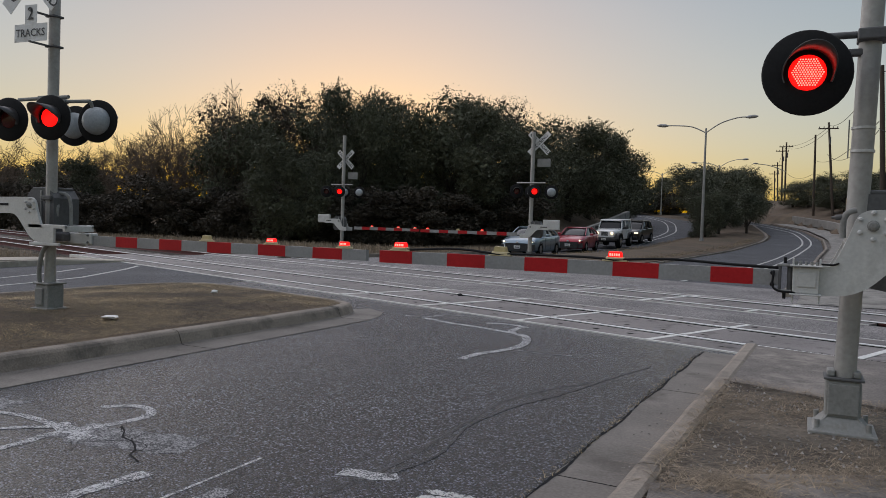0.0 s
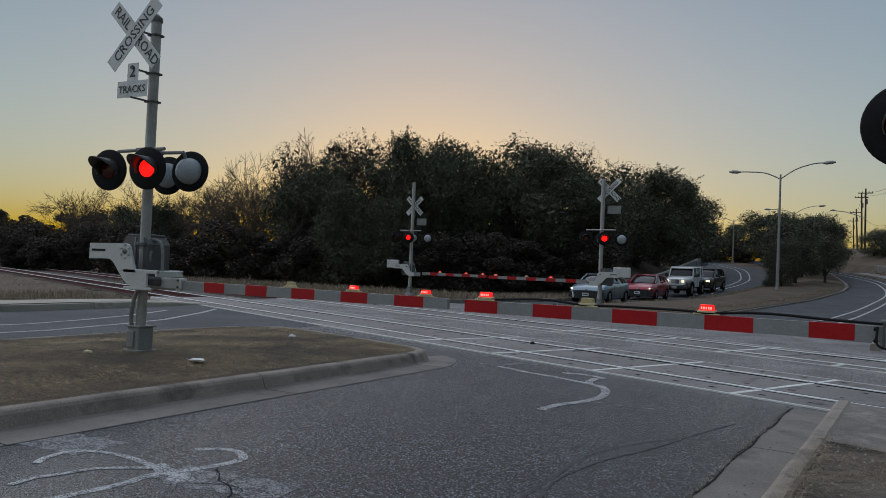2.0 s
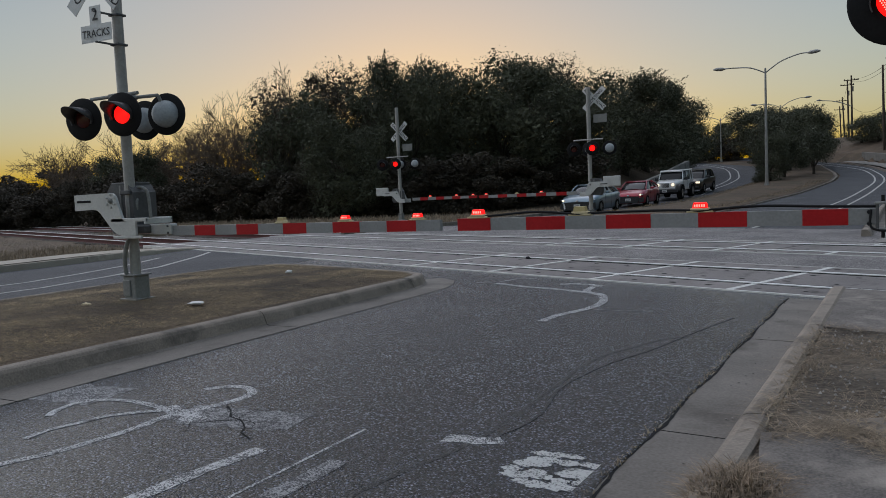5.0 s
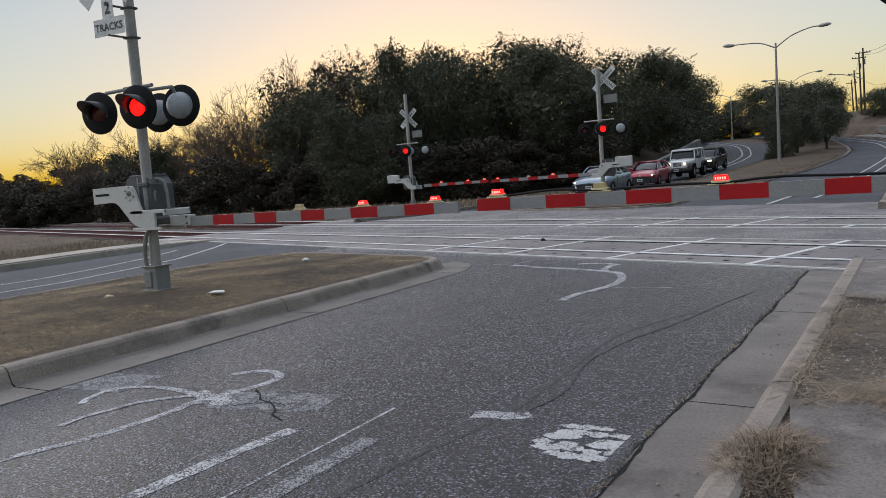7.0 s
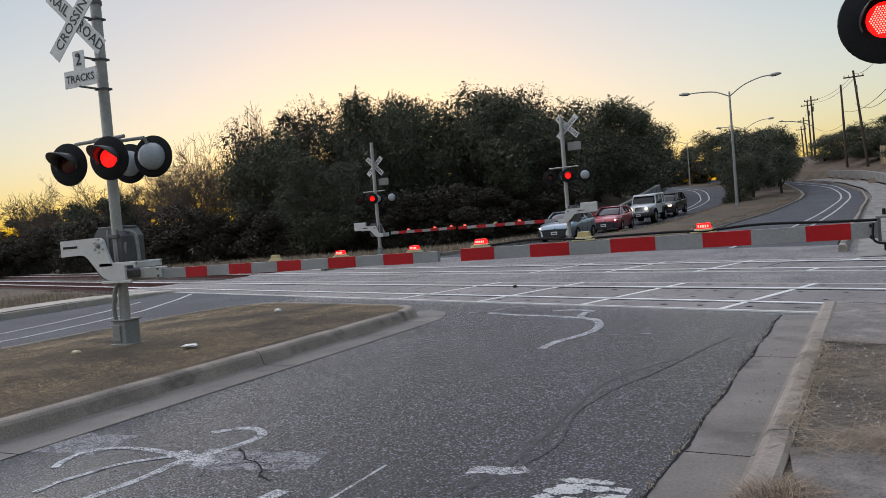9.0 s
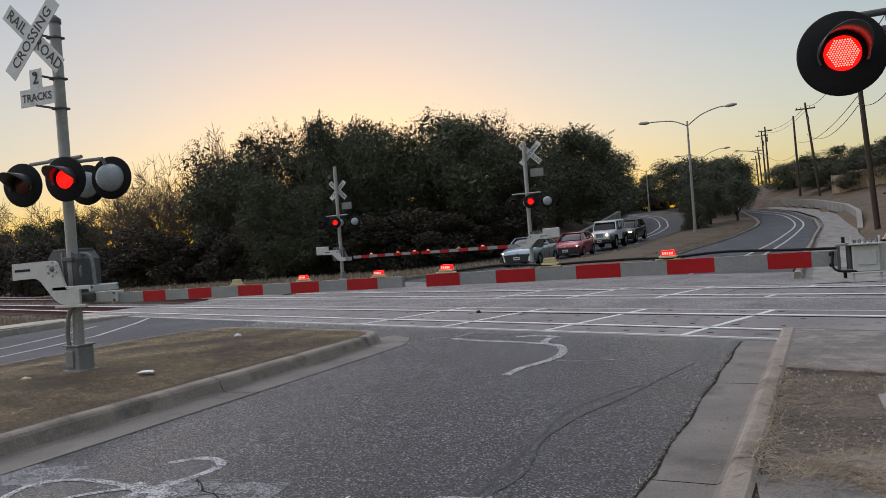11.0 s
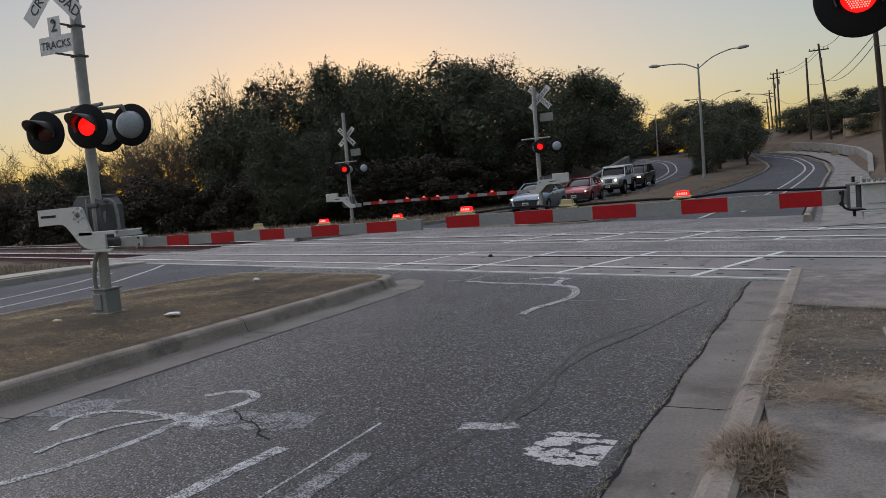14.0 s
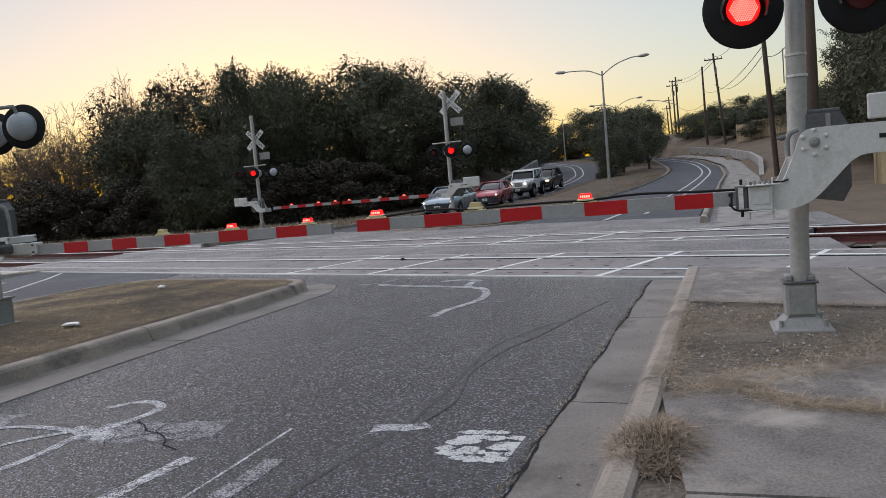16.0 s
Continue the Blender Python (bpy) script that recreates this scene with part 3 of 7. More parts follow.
solid("pavement_opposite", strip, PALE_LIT_KERB, "pale sloping concrete strip behind the opposite kerb", "pavement", "structure")

# right kerb of our lane
kerb_run("kerb_right", [(-1.31 + 0.038 * y + 0.385, y, 0) for y in (-12, -6, -2.3, 0.7, 3.7, 6.34, 9.0)], -1, "cracked concrete kerb and wide gutter along the lane", gutter=0.395, joint=2.66)
kerb_run("kerb_right_far", edge_pts(OURS_R, [18.6, 24, 31, 38, 44, 50, 55, 59, 64, 70, 76, 82, 88, 95, 101], 0.3), 1, "concrete kerb along the far curve", gutter=0.3, joint=6.0)

# pavement slabs beside the near lane


def slab(name, pts, z, thick, material, label, parent=None):
    sh = Shape()
    n = len(pts)
    vs = [(x, y, z - (0.012 if k else 0)) if k < 2 else (x, y, z - thick) for k in (0, 2) for x, y in pts]
    sh.add(vs, [tuple(range(n)), tuple(range(2 * n - 1, n - 1, -1))] + [(k, n + k, n + (k + 1) % n, (k + 1) % n) for k in range(n)])
    return part(name, sh, material, parent, label)


pavement = thing("pavement", "stained concrete pavement slabs beside the lane", "pavement", kind="structure")


def kb(y):
    return -1.31 + 0.038 * y + 0.385 + 0.165


slab("paving_slab", [(-0.6, 3.66), (-0.2, 3.8), (0.02, 3.45), (0.34, 3.36), (2.6, 2.95), (2.6, 2.38), (-0.46, 2.38), (-0.52, 2.95), (-0.57, 3.35)], 0.15, 0.2, PAVING, "", pavement)
slab("paving_slab", [(-0.46, 2.36), (2.6, 2.36), (2.6, 0.6), (-0.62, 0.6)], 0.148, 0.2, PAVING, "", pavement)
slab("paving_slab", [(kb(0.58), 0.58), (2.6, 0.58), (2.6, -1.2), (kb(-1.2), -1.2)], 0.15, 0.2, PAVING, "", pavement)
slab("paving_slab", [(kb(-1.22), -1.22), (2.6, -1.22), (2.6, -9), (kb(-9), -9)], 0.15, 0.2, PAVING, "", pavement)
slab("paving_slab", [(-0.14, 3.84), (-0.3, 3.98), (0.1, 4.2), (0.62, 4.5), (2.6, 4.9), (2.6, 3.05), (0.36, 3.44), (0.06, 3.52)], 0.151, 0.2, PAVING, "", pavement)
# apron by the tracks
slab("paving_slab", [(kb(6.62), 6.62), (1.05, 6.02), (1.05, 8.45), (kb(8.3), 8.98)], 0.14, 0.2, PAVING, "", pavement)
slab("paving_slab", [(1.07, 6.02), (3.4, 5.1), (3.4, 7.52), (1.07, 8.44)], 0.142, 0.2, PAVING, "", pavement)
# bare ground strip with the signal
verge = cap_sheet([(kb(3.66), 3.66), (-0.2, 3.84), (0.1, 4.18), (0.62, 4.44), (2.6, 4.86), (6.5, 4.86), (6.5, 4.3), (3.4, 5.08), (1.05, 6.0), (kb(6.62), 6.6)], 0.125, 0, 0.02, 0.25)
solid("verge", verge, DRY_SOIL, "bare soil and trampled straw behind the kerb", "verge", "structure")
soil_gap = cap_sheet([(kb(0.6) - 0.01, 0.6), (-0.6, 0.6), (-0.45, 2.36), (-0.5, 2.95), (-0.56, 3.35), (-0.58, 3.7), (kb(3.7) - 0.01, 3.7)], 0.118, 0, 0.012, 0.12)
solid("verge_gap", soil_gap, DRY_SOIL, "dark bare soil between kerb and pavement", "verge", "structure")
soil_joint = cap_sheet([(-0.36, 3.72), (0.0, 3.4), (0.34, 3.3), (2.6, 2.9), (2.6, 3.1), (0.38, 3.5), (0.1, 3.6), (-0.28, 4.0)], 0.14, 0, 0.0, 0.3)
solid("verge_joint", soil_joint, DRY_SOIL, "soil filled joint between pavement slabs", "verge", "structure")
# far pavement along the curve
far_walk = Shape()
ys = [16.8, 20, 24, 28, 32, 36, 40, 44, 48, 52, 56, 60, 64, 68, 72, 76, 80, 84, 88, 92, 96, 100]
vs = []
for y in ys:
    vs += [(lerp_at(OURS_R, y) + 0.5, y, rise(y) + 0.15 * smooth01((y - 16) / 6) + 0.01), (wall_x(y) - 0.05, y, rise(y) + 0.16 * smooth01((y - 16) / 6) + 0.01)]
far_walk.add(vs, [(2 * k, 2 * k + 1, 2 * k + 3, 2 * k + 2) for k in range(len(ys) - 1)])
solid("pavement_far", far_walk, CONCRETE, "pale concrete pavement along the curve", "pavement", "structure")

# ---- railway ----
RAILS = (9.0, 10.435, 13.45, 14.885)
S0, S1 = -25.8, 0.7


def build_crossing():
    root = thing("crossing_panels", "worn concrete crossing panels between bright rails", "railway crossing", kind="structure")
    bands = []
    for a, b, lo, hi in ((9.0, 10.435, 8.32, 11.08), (13.45, 14.885, 12.97, 15.38)):
        bands += [(lo, a - 0.075), (a + 0.135, b - 0.135), (b + 0.075, hi)]
    joint = [-2.9 - 2.13 * k for k in range(-1, 12)]
    second = [-4.0] + joint[2:]
    for c0, c1 in bands:
        ends = sorted(joint if c0 < 12 else second)
        for a, b in zip(ends, ends[1:]):
            sh = Shape()
            slab_st(sh, a + 0.01, b - 0.01, c0, c1, -0.2, 0.012 + random.uniform(-0.003, 0.003))
            part("panel", sh, PANEL, root)
    bright = Shape()
    for c in (8.31, 11.09, 12.96, 15.39):
        slab_st(bright, joint[-1], joint[0] if c < 12 else -4.0, c - (0.02 if c < 9 else 0.011), c + (0.02 if c < 9 else 0.011), -0.1, 0.017)
    for k, s in enumerate(joint):
        for lo, hi in ((8.33, 11.07), (12.98, 15.37)):
            shift = -0.94 if lo > 12 else 0.0
            if k > 5 or (lo > 12 and k < 2):
                continue
            for c0, c1 in ((lo, 8.93 if lo < 9 else 13.38), (9.13, 10.3) if lo < 9 else (13.58, 14.75), (10.5 if lo < 9 else 14.95, hi)):
                if lo > 12 and k == 2 and c0 == 13.58:
                    continue
                slab_st(bright, s - 0.043 + shift, s + 0.043 + shift, c0, c1, -0.1, 0.0195)
    part("edge_strip", bright, EDGE_STEEL, root, "worn steel edging strips, sky sheen painted in as pale colour")
    # no holes: flat black patches paint the shade inside the bolt recesses
    recess = Shape()
    for a, b in ((9.0, 10.435), (13.45, 14.885)):
        for c in (a - 0.42, a + 0.36, b - 0.36, b + 0.42):
            for k in range(34):
                s = -4.2 - 0.61 * k + random.uniform(-0.05, 0.05)
                w, d = random.uniform(0.03, 0.06), random.uniform(0.02, 0.035)
                pts = [at_track(s + w * math.cos(u), c + d * math.sin(u), 0.0175) for u in (0, 0.8, 1.6, 2.4, 3.1, 3.9, 4.7, 5.5)]
                recess.add(pts, [tuple(range(8))])
    part("bolt_recess", recess, RUBBER, root, "flat black patches painting the shade of bolt recesses")
    # no open grooves: nearly flush black rubber carries the flangeways' shade
    gap = Shape()
    for a, b in ((9.0, 10.435), (13.45, 14.885)):
        slab_st(gap, joint[-1], joint[0] if a < 12 else -4.0, a - 0.08, a + 0.14, -0.15, 0.0155)
        slab_st(gap, joint[-1], joint[0] if a < 12 else -4.0, b - 0.14, b + 0.08, -0.15, 0.0155)
    part("flangeway", gap, RUBBER, root, "flush black rubber strips painting the shade of the flangeway grooves")


def rail_profile(sh, c, s0, s1, top):
    half = [(0.036, 0.0), (0.036, -0.03), (0.01, -0.045), (0.01, -0.13), (0.07, -0.15), (0.07, -0.165)]
    poly = [(c + a, top + b) for a, b in half] + [(c - a, top + b) for a, b in reversed(half)]
    n = len(poly)
    vs = [at_track(s, a, b) for s in (s0, s1) for a, b in poly]
    sh.add(vs, [(k, (k + 1) % n, n + (k + 1) % n, n + k) for k in range(n)] + [tuple(range(n - 1, -1, -1)), tuple(range(n, 2 * n))])


def build_track():
    for c in RAILS:
        sh = Shape()
        rail_profile(sh, c, -170, 150, 0.014)
        rail = solid("rail", sh, RUST, "long steel rail with a polished head and rusty web", "rail", "structure", "rails")
        head = Shape()
        slab_st(head, -170, 150, c - 0.037, c + 0.037, 0.012, 0.026)
        part("rail_head", head, RAIL_STEEL, rail, "polished running surface, its sky reflection painted nearly white")
    bed = Shape()
    for s0, s1, lo in ((-170, S0 - 0.4, 7.6), (S1 + 0.5, 150, 7.6), (-3.95, S1 + 0.5, 12.97)):
        n = int((s1 - s0) / 1.5)
        w = 17
        vs = []
        for k in range(n + 1):
            s = s0 + (s1 - s0) * k / n
            for i in range(w):
                c = lo + (16.3 if lo < 12 else 15.4) * i / (w - 1) - lo * i / (w - 1)
                z = -0.15 if 8.2 < c < 15.7 else -0.3
                vs.append(at_track(s, c, z + 0.03 * noise.noise((s * 1.7, c * 1.7, 5))))
        bed.add(vs, [(j * w + i, (j + 1) * w + i, (j + 1) * w + i + 1, j * w + i + 1)[::-1] for j in range(n) for i in range(w - 1)])
    solid("trackbed", bed, BALLAST, "grey crushed stone trackbed under the rails", "ballast", "stuff")
    tie = Shape()
    tie.box((0, 0, 0), (0.23, 2.55, 0.16), chamfer=0.01)
    me = tie.mesh("tie")
    ang = math.degrees(math.atan2(TRACK_U.y, TRACK_U.x))
    ties = thing("railway_ties", "dark weathered timber ties under the rails", "railway tie", kind="structure")
    for mid in (9.7175, 14.1675):
        spots = [S0 - 0.8 - 0.55 * k for k in range(70)] + [S1 + 0.9 + 0.55 * k for k in range(22)] + ([-3.7 + 0.55 * k for k in range(9)] if mid > 12 else [])
        for s in spots:
            p = at_track(s, mid, -0.21)
            part("tie", me, TIE, ties, at=pose(p.x, p.y, p.z, 0, 0, ang + random.uniform(-1, 1)))


build_crossing()
build_track()

# ---- the crossing signals ----


def signal_light(parent, m, lit, kind):
    """A flashing lamp: m has local -y as the way it shines. Returns nothing."""
    lamp = part("signal_light", Shape().lathe([(0.0, 0.13), (0.09, 0.125), (0.15, 0.09), (0.165, 0.03), (0.165, 0.0)], m, 20), LENS_GREY, parent, "round flashing signal lamp")
    part("background", Shape().lathe([(0.1, 0.012), (0.245, 0.012), (0.254, 0.006), (0.254, -0.004), (0.245, -0.012), (0.1, -0.012)], m, 40), BLACK, lamp, "matt black round backing disc")
    part("lens", Shape().lathe([(0.0, -0.035), (0.05, -0.034), (0.09, -0.028), (0.105, -0.016), (0.107, -0.0)], m, 28), RED_HOT if lit else RED_OFF, lamp, "lit red lens" if lit else "dark red unlit lens")
    if lit and kind == "near":
        dots = Shape()
        step = 0.0145
        for i in range(-8, 9):
            for j in range(-9, 10):
                x, z = (i + 0.5 * (j % 2)) * step, j * step * 0.87
                if math.hypot(x, z) < 0.088:
                    y = -0.036 + 0.9 * (x * x + z * z)
                    dots.lathe([(0.0048, y), (0.0, y - 0.004)], m @ pose(x, 0, z), 6)
        part("led_dot", dots, RED_DOT, lamp, "grid of small bright diodes")["kind"] = "stuff"
    vis, n = Shape(), 22
    rows = []
    for r in (0.142, 0.136):
        for k in range(n + 1):
            a = radians(-25 + 230 * k / n)
            depth = 0.05 + 0.24 * max(0.0, math.sin(a)) ** 0.7 if math.sin(a) > 0 else 0.05
            rows.append([m @ Vector((r * math.cos(a), -0.01, r * math.sin(a))), m @ Vector((r * 1.03 * math.cos(a), -0.01 - depth, r * 1.03 * math.sin(a) - 0.02 * depth))])
    vs = [p for row in rows for p in row]
    fs = [(2 * k, 2 * k + 1, 2 * k + 3, 2 * k + 2) for k in range(n)] + [(2 * (n + 1 + k), 2 * (n + 1 + k) + 2, 2 * (n + 1 + k) + 3, 2 * (n + 1 + k) + 1) for k in range(n)]
    fs += [(2 * k + 1, 2 * (n + 1 + k) + 1, 2 * (n + 1 + k) + 3, 2 * k + 3) for k in range(n)]
    vis.add(vs, fs, True)
    part("visor", vis, VISOR, lamp, "black sheet visor")


def crossbuck(parent, m, two_tracks):
    """Crossed white blades, facing local -y, with their lettering and a count plate."""
    blade = Shape().box((0, 0, 0), (1.05, 0.006, 0.195)).mesh("crossbuck_blade")
    down, up = m @ pose(0, -0.006, 0, 0, 45, 0), m @ pose(0, -0.018, 0, 0, -45, 0)
    part("crossbuck_blade", blade, SIGN_WHITE, parent, "white blade with black capitals", at=m @ pose(0, 0, 0, 0, 45, 0))
    part("crossbuck_blade", blade, SIGN_WHITE, parent, "white blade with black capitals", at=m @ pose(0, -0.013, 0, 0, -45, 0))
    part("lettering", words("CROSSING", 0.172), SIGN_BLACK, parent, at=up)
    part("lettering", words("RAIL", 0.172), SIGN_BLACK, parent, at=down @ pose(-0.31, 0, 0))
    part("lettering", words("ROAD", 0.172), SIGN_BLACK, parent, at=down @ pose(0.3, 0, 0))
    if two_tracks:
        part("count_plate", Shape().box((0, 0, 0), (0.18, 0.006, 0.23)).box((0, 0, -0.2), (0.5, 0.0065, 0.2)), SIGN_WHITE, parent, "white track count plate", at=m @ pose(-0.015, 0.01, -0.46))
        part("lettering", words("2", 0.2), SIGN_BLACK, parent, at=m @ pose(-0.015, 0.002, -0.45))
        part("lettering", words("TRACKS", 0.122), SIGN_BLACK, parent, at=m @ pose(-0.015, 0.002, -0.665))


ARM_TOP, ARM_BOT = 1.115, 1.0


def arm_lamp(parent, x, y, z, lit):
    lamp = part("arm_lamp", Shape().box((x, y, z + 0.008), (0.17, 0.055, 0.014), chamfer=0.005).box((x, y, z + 0.022), (0.12, 0.058, 0.02), chamfer=0.006), CREAM, parent, "cream lamp base on the gate arm")
    body = Shape()
    body.prism([(x - 0.046, z + 0.031), (x + 0.046, z + 0.031), (x + 0.04, z + 0.063), (x - 0.04, z + 0.063)], pose(0, y, 0), 0.052)
    part("lamp_lens", body, RED_ON if lit else DIM_AMBER, lamp, "glowing red lens" if lit else "unlit pale amber lens")
    part("lamp_lid", Shape().box((x, y, z + 0.065), (0.076, 0.05, 0.006), chamfer=0.002), CREAM if not lit else RED_ON, lamp)
    if lit:
        for k in range(5):
            part("led_bar", Shape().box((x - 0.03 + 0.015 * k, y - 0.027, z + 0.047), (0.008, 0.004, 0.017)), RED_DOT, lamp)


def gate_arm(parent, y, x_root, marks, first_red, lamps, thick=0.05, h0=0.096, h1=0.09, zc=1.076, cable=True):
    """A tapering striped arm along x; marks: where the colour changes, from the tip to the root."""
    tip = marks[0]

    def half(x):
        return 0.5 * (h1 + (h0 - h1) * (x - tip) / (x_root - tip))

    core = Shape()
    vs = []
    for x in (tip, x_root):
        for sy, sz in ((-1, -1), (1, -1), (1, 1), (-1, 1)):
            vs.append((x, y + sy * thick / 2, zc + sz * half(x)))
    core.add(vs, [(0, 1, 2, 3), (7, 6, 5, 4), (0, 4, 5, 1), (1, 5, 6, 2), (2, 6, 7, 3), (3, 7, 4, 0)])
    arm = part("gate_arm", core, ARM_GREY, parent, "long tapering gate arm with red and silver bands")
    edges = list(marks)
    red = first_red
    for a, b in zip(edges, edges[1:]):
        if red:
            s = Shape()
            lo, hi = min(a, b), max(a, b)
            vs = []
            for x in (lo, hi):
                hh = half(x) + 0.0015
                for sy, sz in ((-1, -1), (1, -1), (1, 1), (-1, 1)):
                    vs.append((x, y + sy * (thick / 2 + 0.002), zc + sz * hh))
            s.add(vs, [(0, 1, 2, 3), (7, 6, 5, 4), (0, 4, 5, 1), (1, 5, 6, 2), (2, 6, 7, 3), (3, 7, 4, 0)])
            part("red_band", s, ARM_RED, arm, "red reflective band")
        red = not red
    for x, lit in lamps:
        arm_lamp(arm, x, y, zc + half(x), lit)
    if cable:
        pts = []
        xs = [l[0] for l in lamps] + [x_root]
        for a, b in zip(xs, xs[1:]):
            for k in range(9):
                u = k / 8
                x = a + (b - a) * u
                pts.append((x, y - 0.01 + 0.012 * math.sin(7 * x), zc + half(x) + 0.012 + 0.018 * math.sin(math.pi * u) * (1 + 0.5 * math.sin(5 * x))))
        part("lamp_cable", Shape().tube(pts, 0.009, 6), BLACK, arm, "slack black lamp cable")
    return arm


def spline(pts, n=8):
    """A smooth run of points through pts."""
    out = []
    P = [Vector((*p, 0)) if len(p) == 2 else Vector(p) for p in pts]
    for i in range(len(P) - 1):
        a, b, c, d = P[max(i - 1, 0)], P[i], P[i + 1], P[min(i + 2, len(P) - 1)]
        for k in range(n):
            t = k / n
            out.append(0.5 * ((2 * b) + (c - a) * t + (2 * a - 5 * b + 4 * c - d) * t * t + (3 * b - a - 3 * c + d) * t ** 3))
    out.append(P[-1])
    return out


def bolt(sh, x, y, z, r=0.014, d=-1):
    sh.lathe([(r, 0.0), (r, d * 0.012), (r * 0.5, d * 0.018), (0.0, d * 0.018)], pose(x, y, z), 6, False)


def s_arm(parent, y, side, px, flat, label="cast aluminium gate support arm"):
    """The curved support that holds the arm, seen from the front; px: the pivot's x; side: +1 when the counterweight lies towards +x."""
    top = spline([(-0.34, 1.155), (-0.2, 1.155), (-0.14, 1.165), (-0.095, 1.25), (-0.055, 1.345), (-0.02, 1.445), (0.015, 1.482), (0.07, 1.498), (0.28, 1.5), (0.75, 1.495)], 5)
    low = spline([(0.75, 1.3), (0.4, 1.306), (0.3, 1.278), (0.24, 1.226), (0.145, 1.126), (0.065, 1.049), (-0.015, 1.004), (-0.09, 0.986), (-0.19, 0.983), (-0.34, 0.985)], 5)
    poly = [(px + side * p.x, p.y) for p in top + low]
    if side < 0:
        poly = poly[::-1]
    arm = part("support_arm", Shape().prism(poly, pose(0, y, 0), 0.03), ALU, parent, label)
    for k in range(6):
        a = radians(60 * k + 30)
        nut = Shape()
        bolt(nut, px + side * 0.067 + 0.078 * math.cos(a), y - 0.015, 1.405 + 0.078 * math.sin(a), 0.015)
        part("bolt", nut, ALU, arm)
    part("pivot_nut", Shape().lathe([(0.034, 0), (0.034, -0.01), (0.027, -0.012), (0.024, -0.024), (0.012, -0.026), (0.012, -0.036), (0.0, -0.036)], pose(px + side * 0.067, y - 0.015, 1.405), 10, False), GREY_IRON, arm, "large hexagonal pivot nut")
    part("slot", Shape().box((px + side * 0.57, y - 0.017, 1.41), (0.26, 0.004, 0.028)), BLACK, arm, "dark adjusting slot")
    return arm


def pole(parent, a, b, r, name="mast_pole"):
    return part(name, Shape().tube([a, Vector(a).lerp(Vector(b), 0.5), b], r, 20), GALV, parent, "galvanised round steel mast")


def base_box(parent, x, y, z0, flared=True):
    """A cast base: concrete footing, flared foot plate with bolts, and a grey junction box round the mast."""
    part("footing", Shape().box((x, y, z0 - 0.1), (0.42, 0.42, 0.24), chamfer=0.02), CONCRETE, parent, "chipped concrete footing")
    if not flared:
        part("junction_box", Shape().box((x, y, z0 + 0.17), (0.22, 0.22, 0.3), chamfer=0.02).box((x - 0.03, y - 0.115, z0 + 0.17), (0.13, 0.03, 0.2), chamfer=0.01).box((x, y, z0 + 0.325), (0.26, 0.26, 0.018), chamfer=0.005), GREY_IRON, parent, "squat grey cast junction box")
        return
    foot = Shape()
    a, b, h0, h1 = 0.165, 0.1, z0 + 0.035, z0 + 0.12
    foot.box((x, y, z0 + 0.03), (0.38, 0.38, 0.035), chamfer=0.008)
    vs = [(x + sx * w, y + sy * w, h) for h, w in ((h0 + 0.012, a), (h1, b)) for sx, sy in ((-1, -1), (1, -1), (1, 1), (-1, 1))]
    foot.add(vs, [(0, 1, 5, 4), (1, 2, 6, 5), (2, 3, 7, 6), (3, 0, 4, 7), (4, 5, 6, 7)])
    part("foot_plate", foot, GREY_IRON, parent, "flared cast iron foot")
    for k in range(4):
        part("gusset", Shape().prism([(0.09, z0 + 0.045), (0.185, z0 + 0.045), (0.185, z0 + 0.065), (0.1, z0 + 0.17), (0.09, z0 + 0.17)], pose(x, y, 0, 0, 0, 45 + 90 * k), 0.02), GREY_IRON, parent)
    for sx in (-1, 1):
        for sy in (-1, 1):
            part("anchor_bolt", Shape().tube([(x + sx * 0.14, y + sy * 0.14, z0 + 0.04), (x + sx * 0.14, y + sy * 0.14, z0 + 0.11)], 0.016, 6), GREY_IRON, parent)
    box = Shape().box((x, y, z0 + 0.235), (0.2, 0.2, 0.24), chamfer=0.02)
    box.box((x, y - 0.104, z0 + 0.235), (0.17, 0.012, 0.19), chamfer=0.005)
    body = part("junction_box", box, GREY_IRON, parent, "grey cast junction box")
    part("box_rim", Shape().box((x, y, z0 + 0.36), (0.225, 0.225, 0.016), chamfer=0.005), DARK_BOX, body)
    for sx in (-1, 1):
        part("box_clamp", Shape().box((x + sx * 0.072, y, z0 + 0.388), (0.045, 0.14, 0.04), chamfer=0.01), GREY_IRON, body)


def mechanism(parent, x, y, side, wide=1.0):
    """The motor housing behind the mast, with a rounded lid and a conduit elbow."""
    outline = [(-0.06, 1.05), (0.34, 1.0), (0.42, 1.1), (0.42, 1.5), (0.34, 1.6), (0.02, 1.6), (-0.06, 1.5)]
    poly = [(x + side * a * wide, b) for a, b in outline]
    if side < 0:
        poly = poly[::-1]
    box = part("motor_housing", Shape().prism(poly, pose(0, y, 0), 0.34), DARK_BOX, parent, "dark grey motor housing")
    part("housing_rib", Shape().box((x + side * 0.16, y - 0.172, 1.42), (0.03, 0.014, 0.34), chamfer=0.004), GREY_IRON, box)
    part("housing_lid", Shape().box((x + side * 0.18 * wide, y, 1.612), (0.34 * wide, 0.3, 0.03), chamfer=0.01), DARK_BOX, box)
    el = spline([(x - side * 0.02, y - 0.1, 1.18), (x - side * 0.05, y - 0.12, 1.36), (x - side * 0.04, y - 0.1, 1.42), (x + side * 0.03, y - 0.04, 1.46)], 5)
    part("conduit_elbow", Shape().tube(el, 0.022, 10), GREY_IRON, parent, "grey conduit elbow")


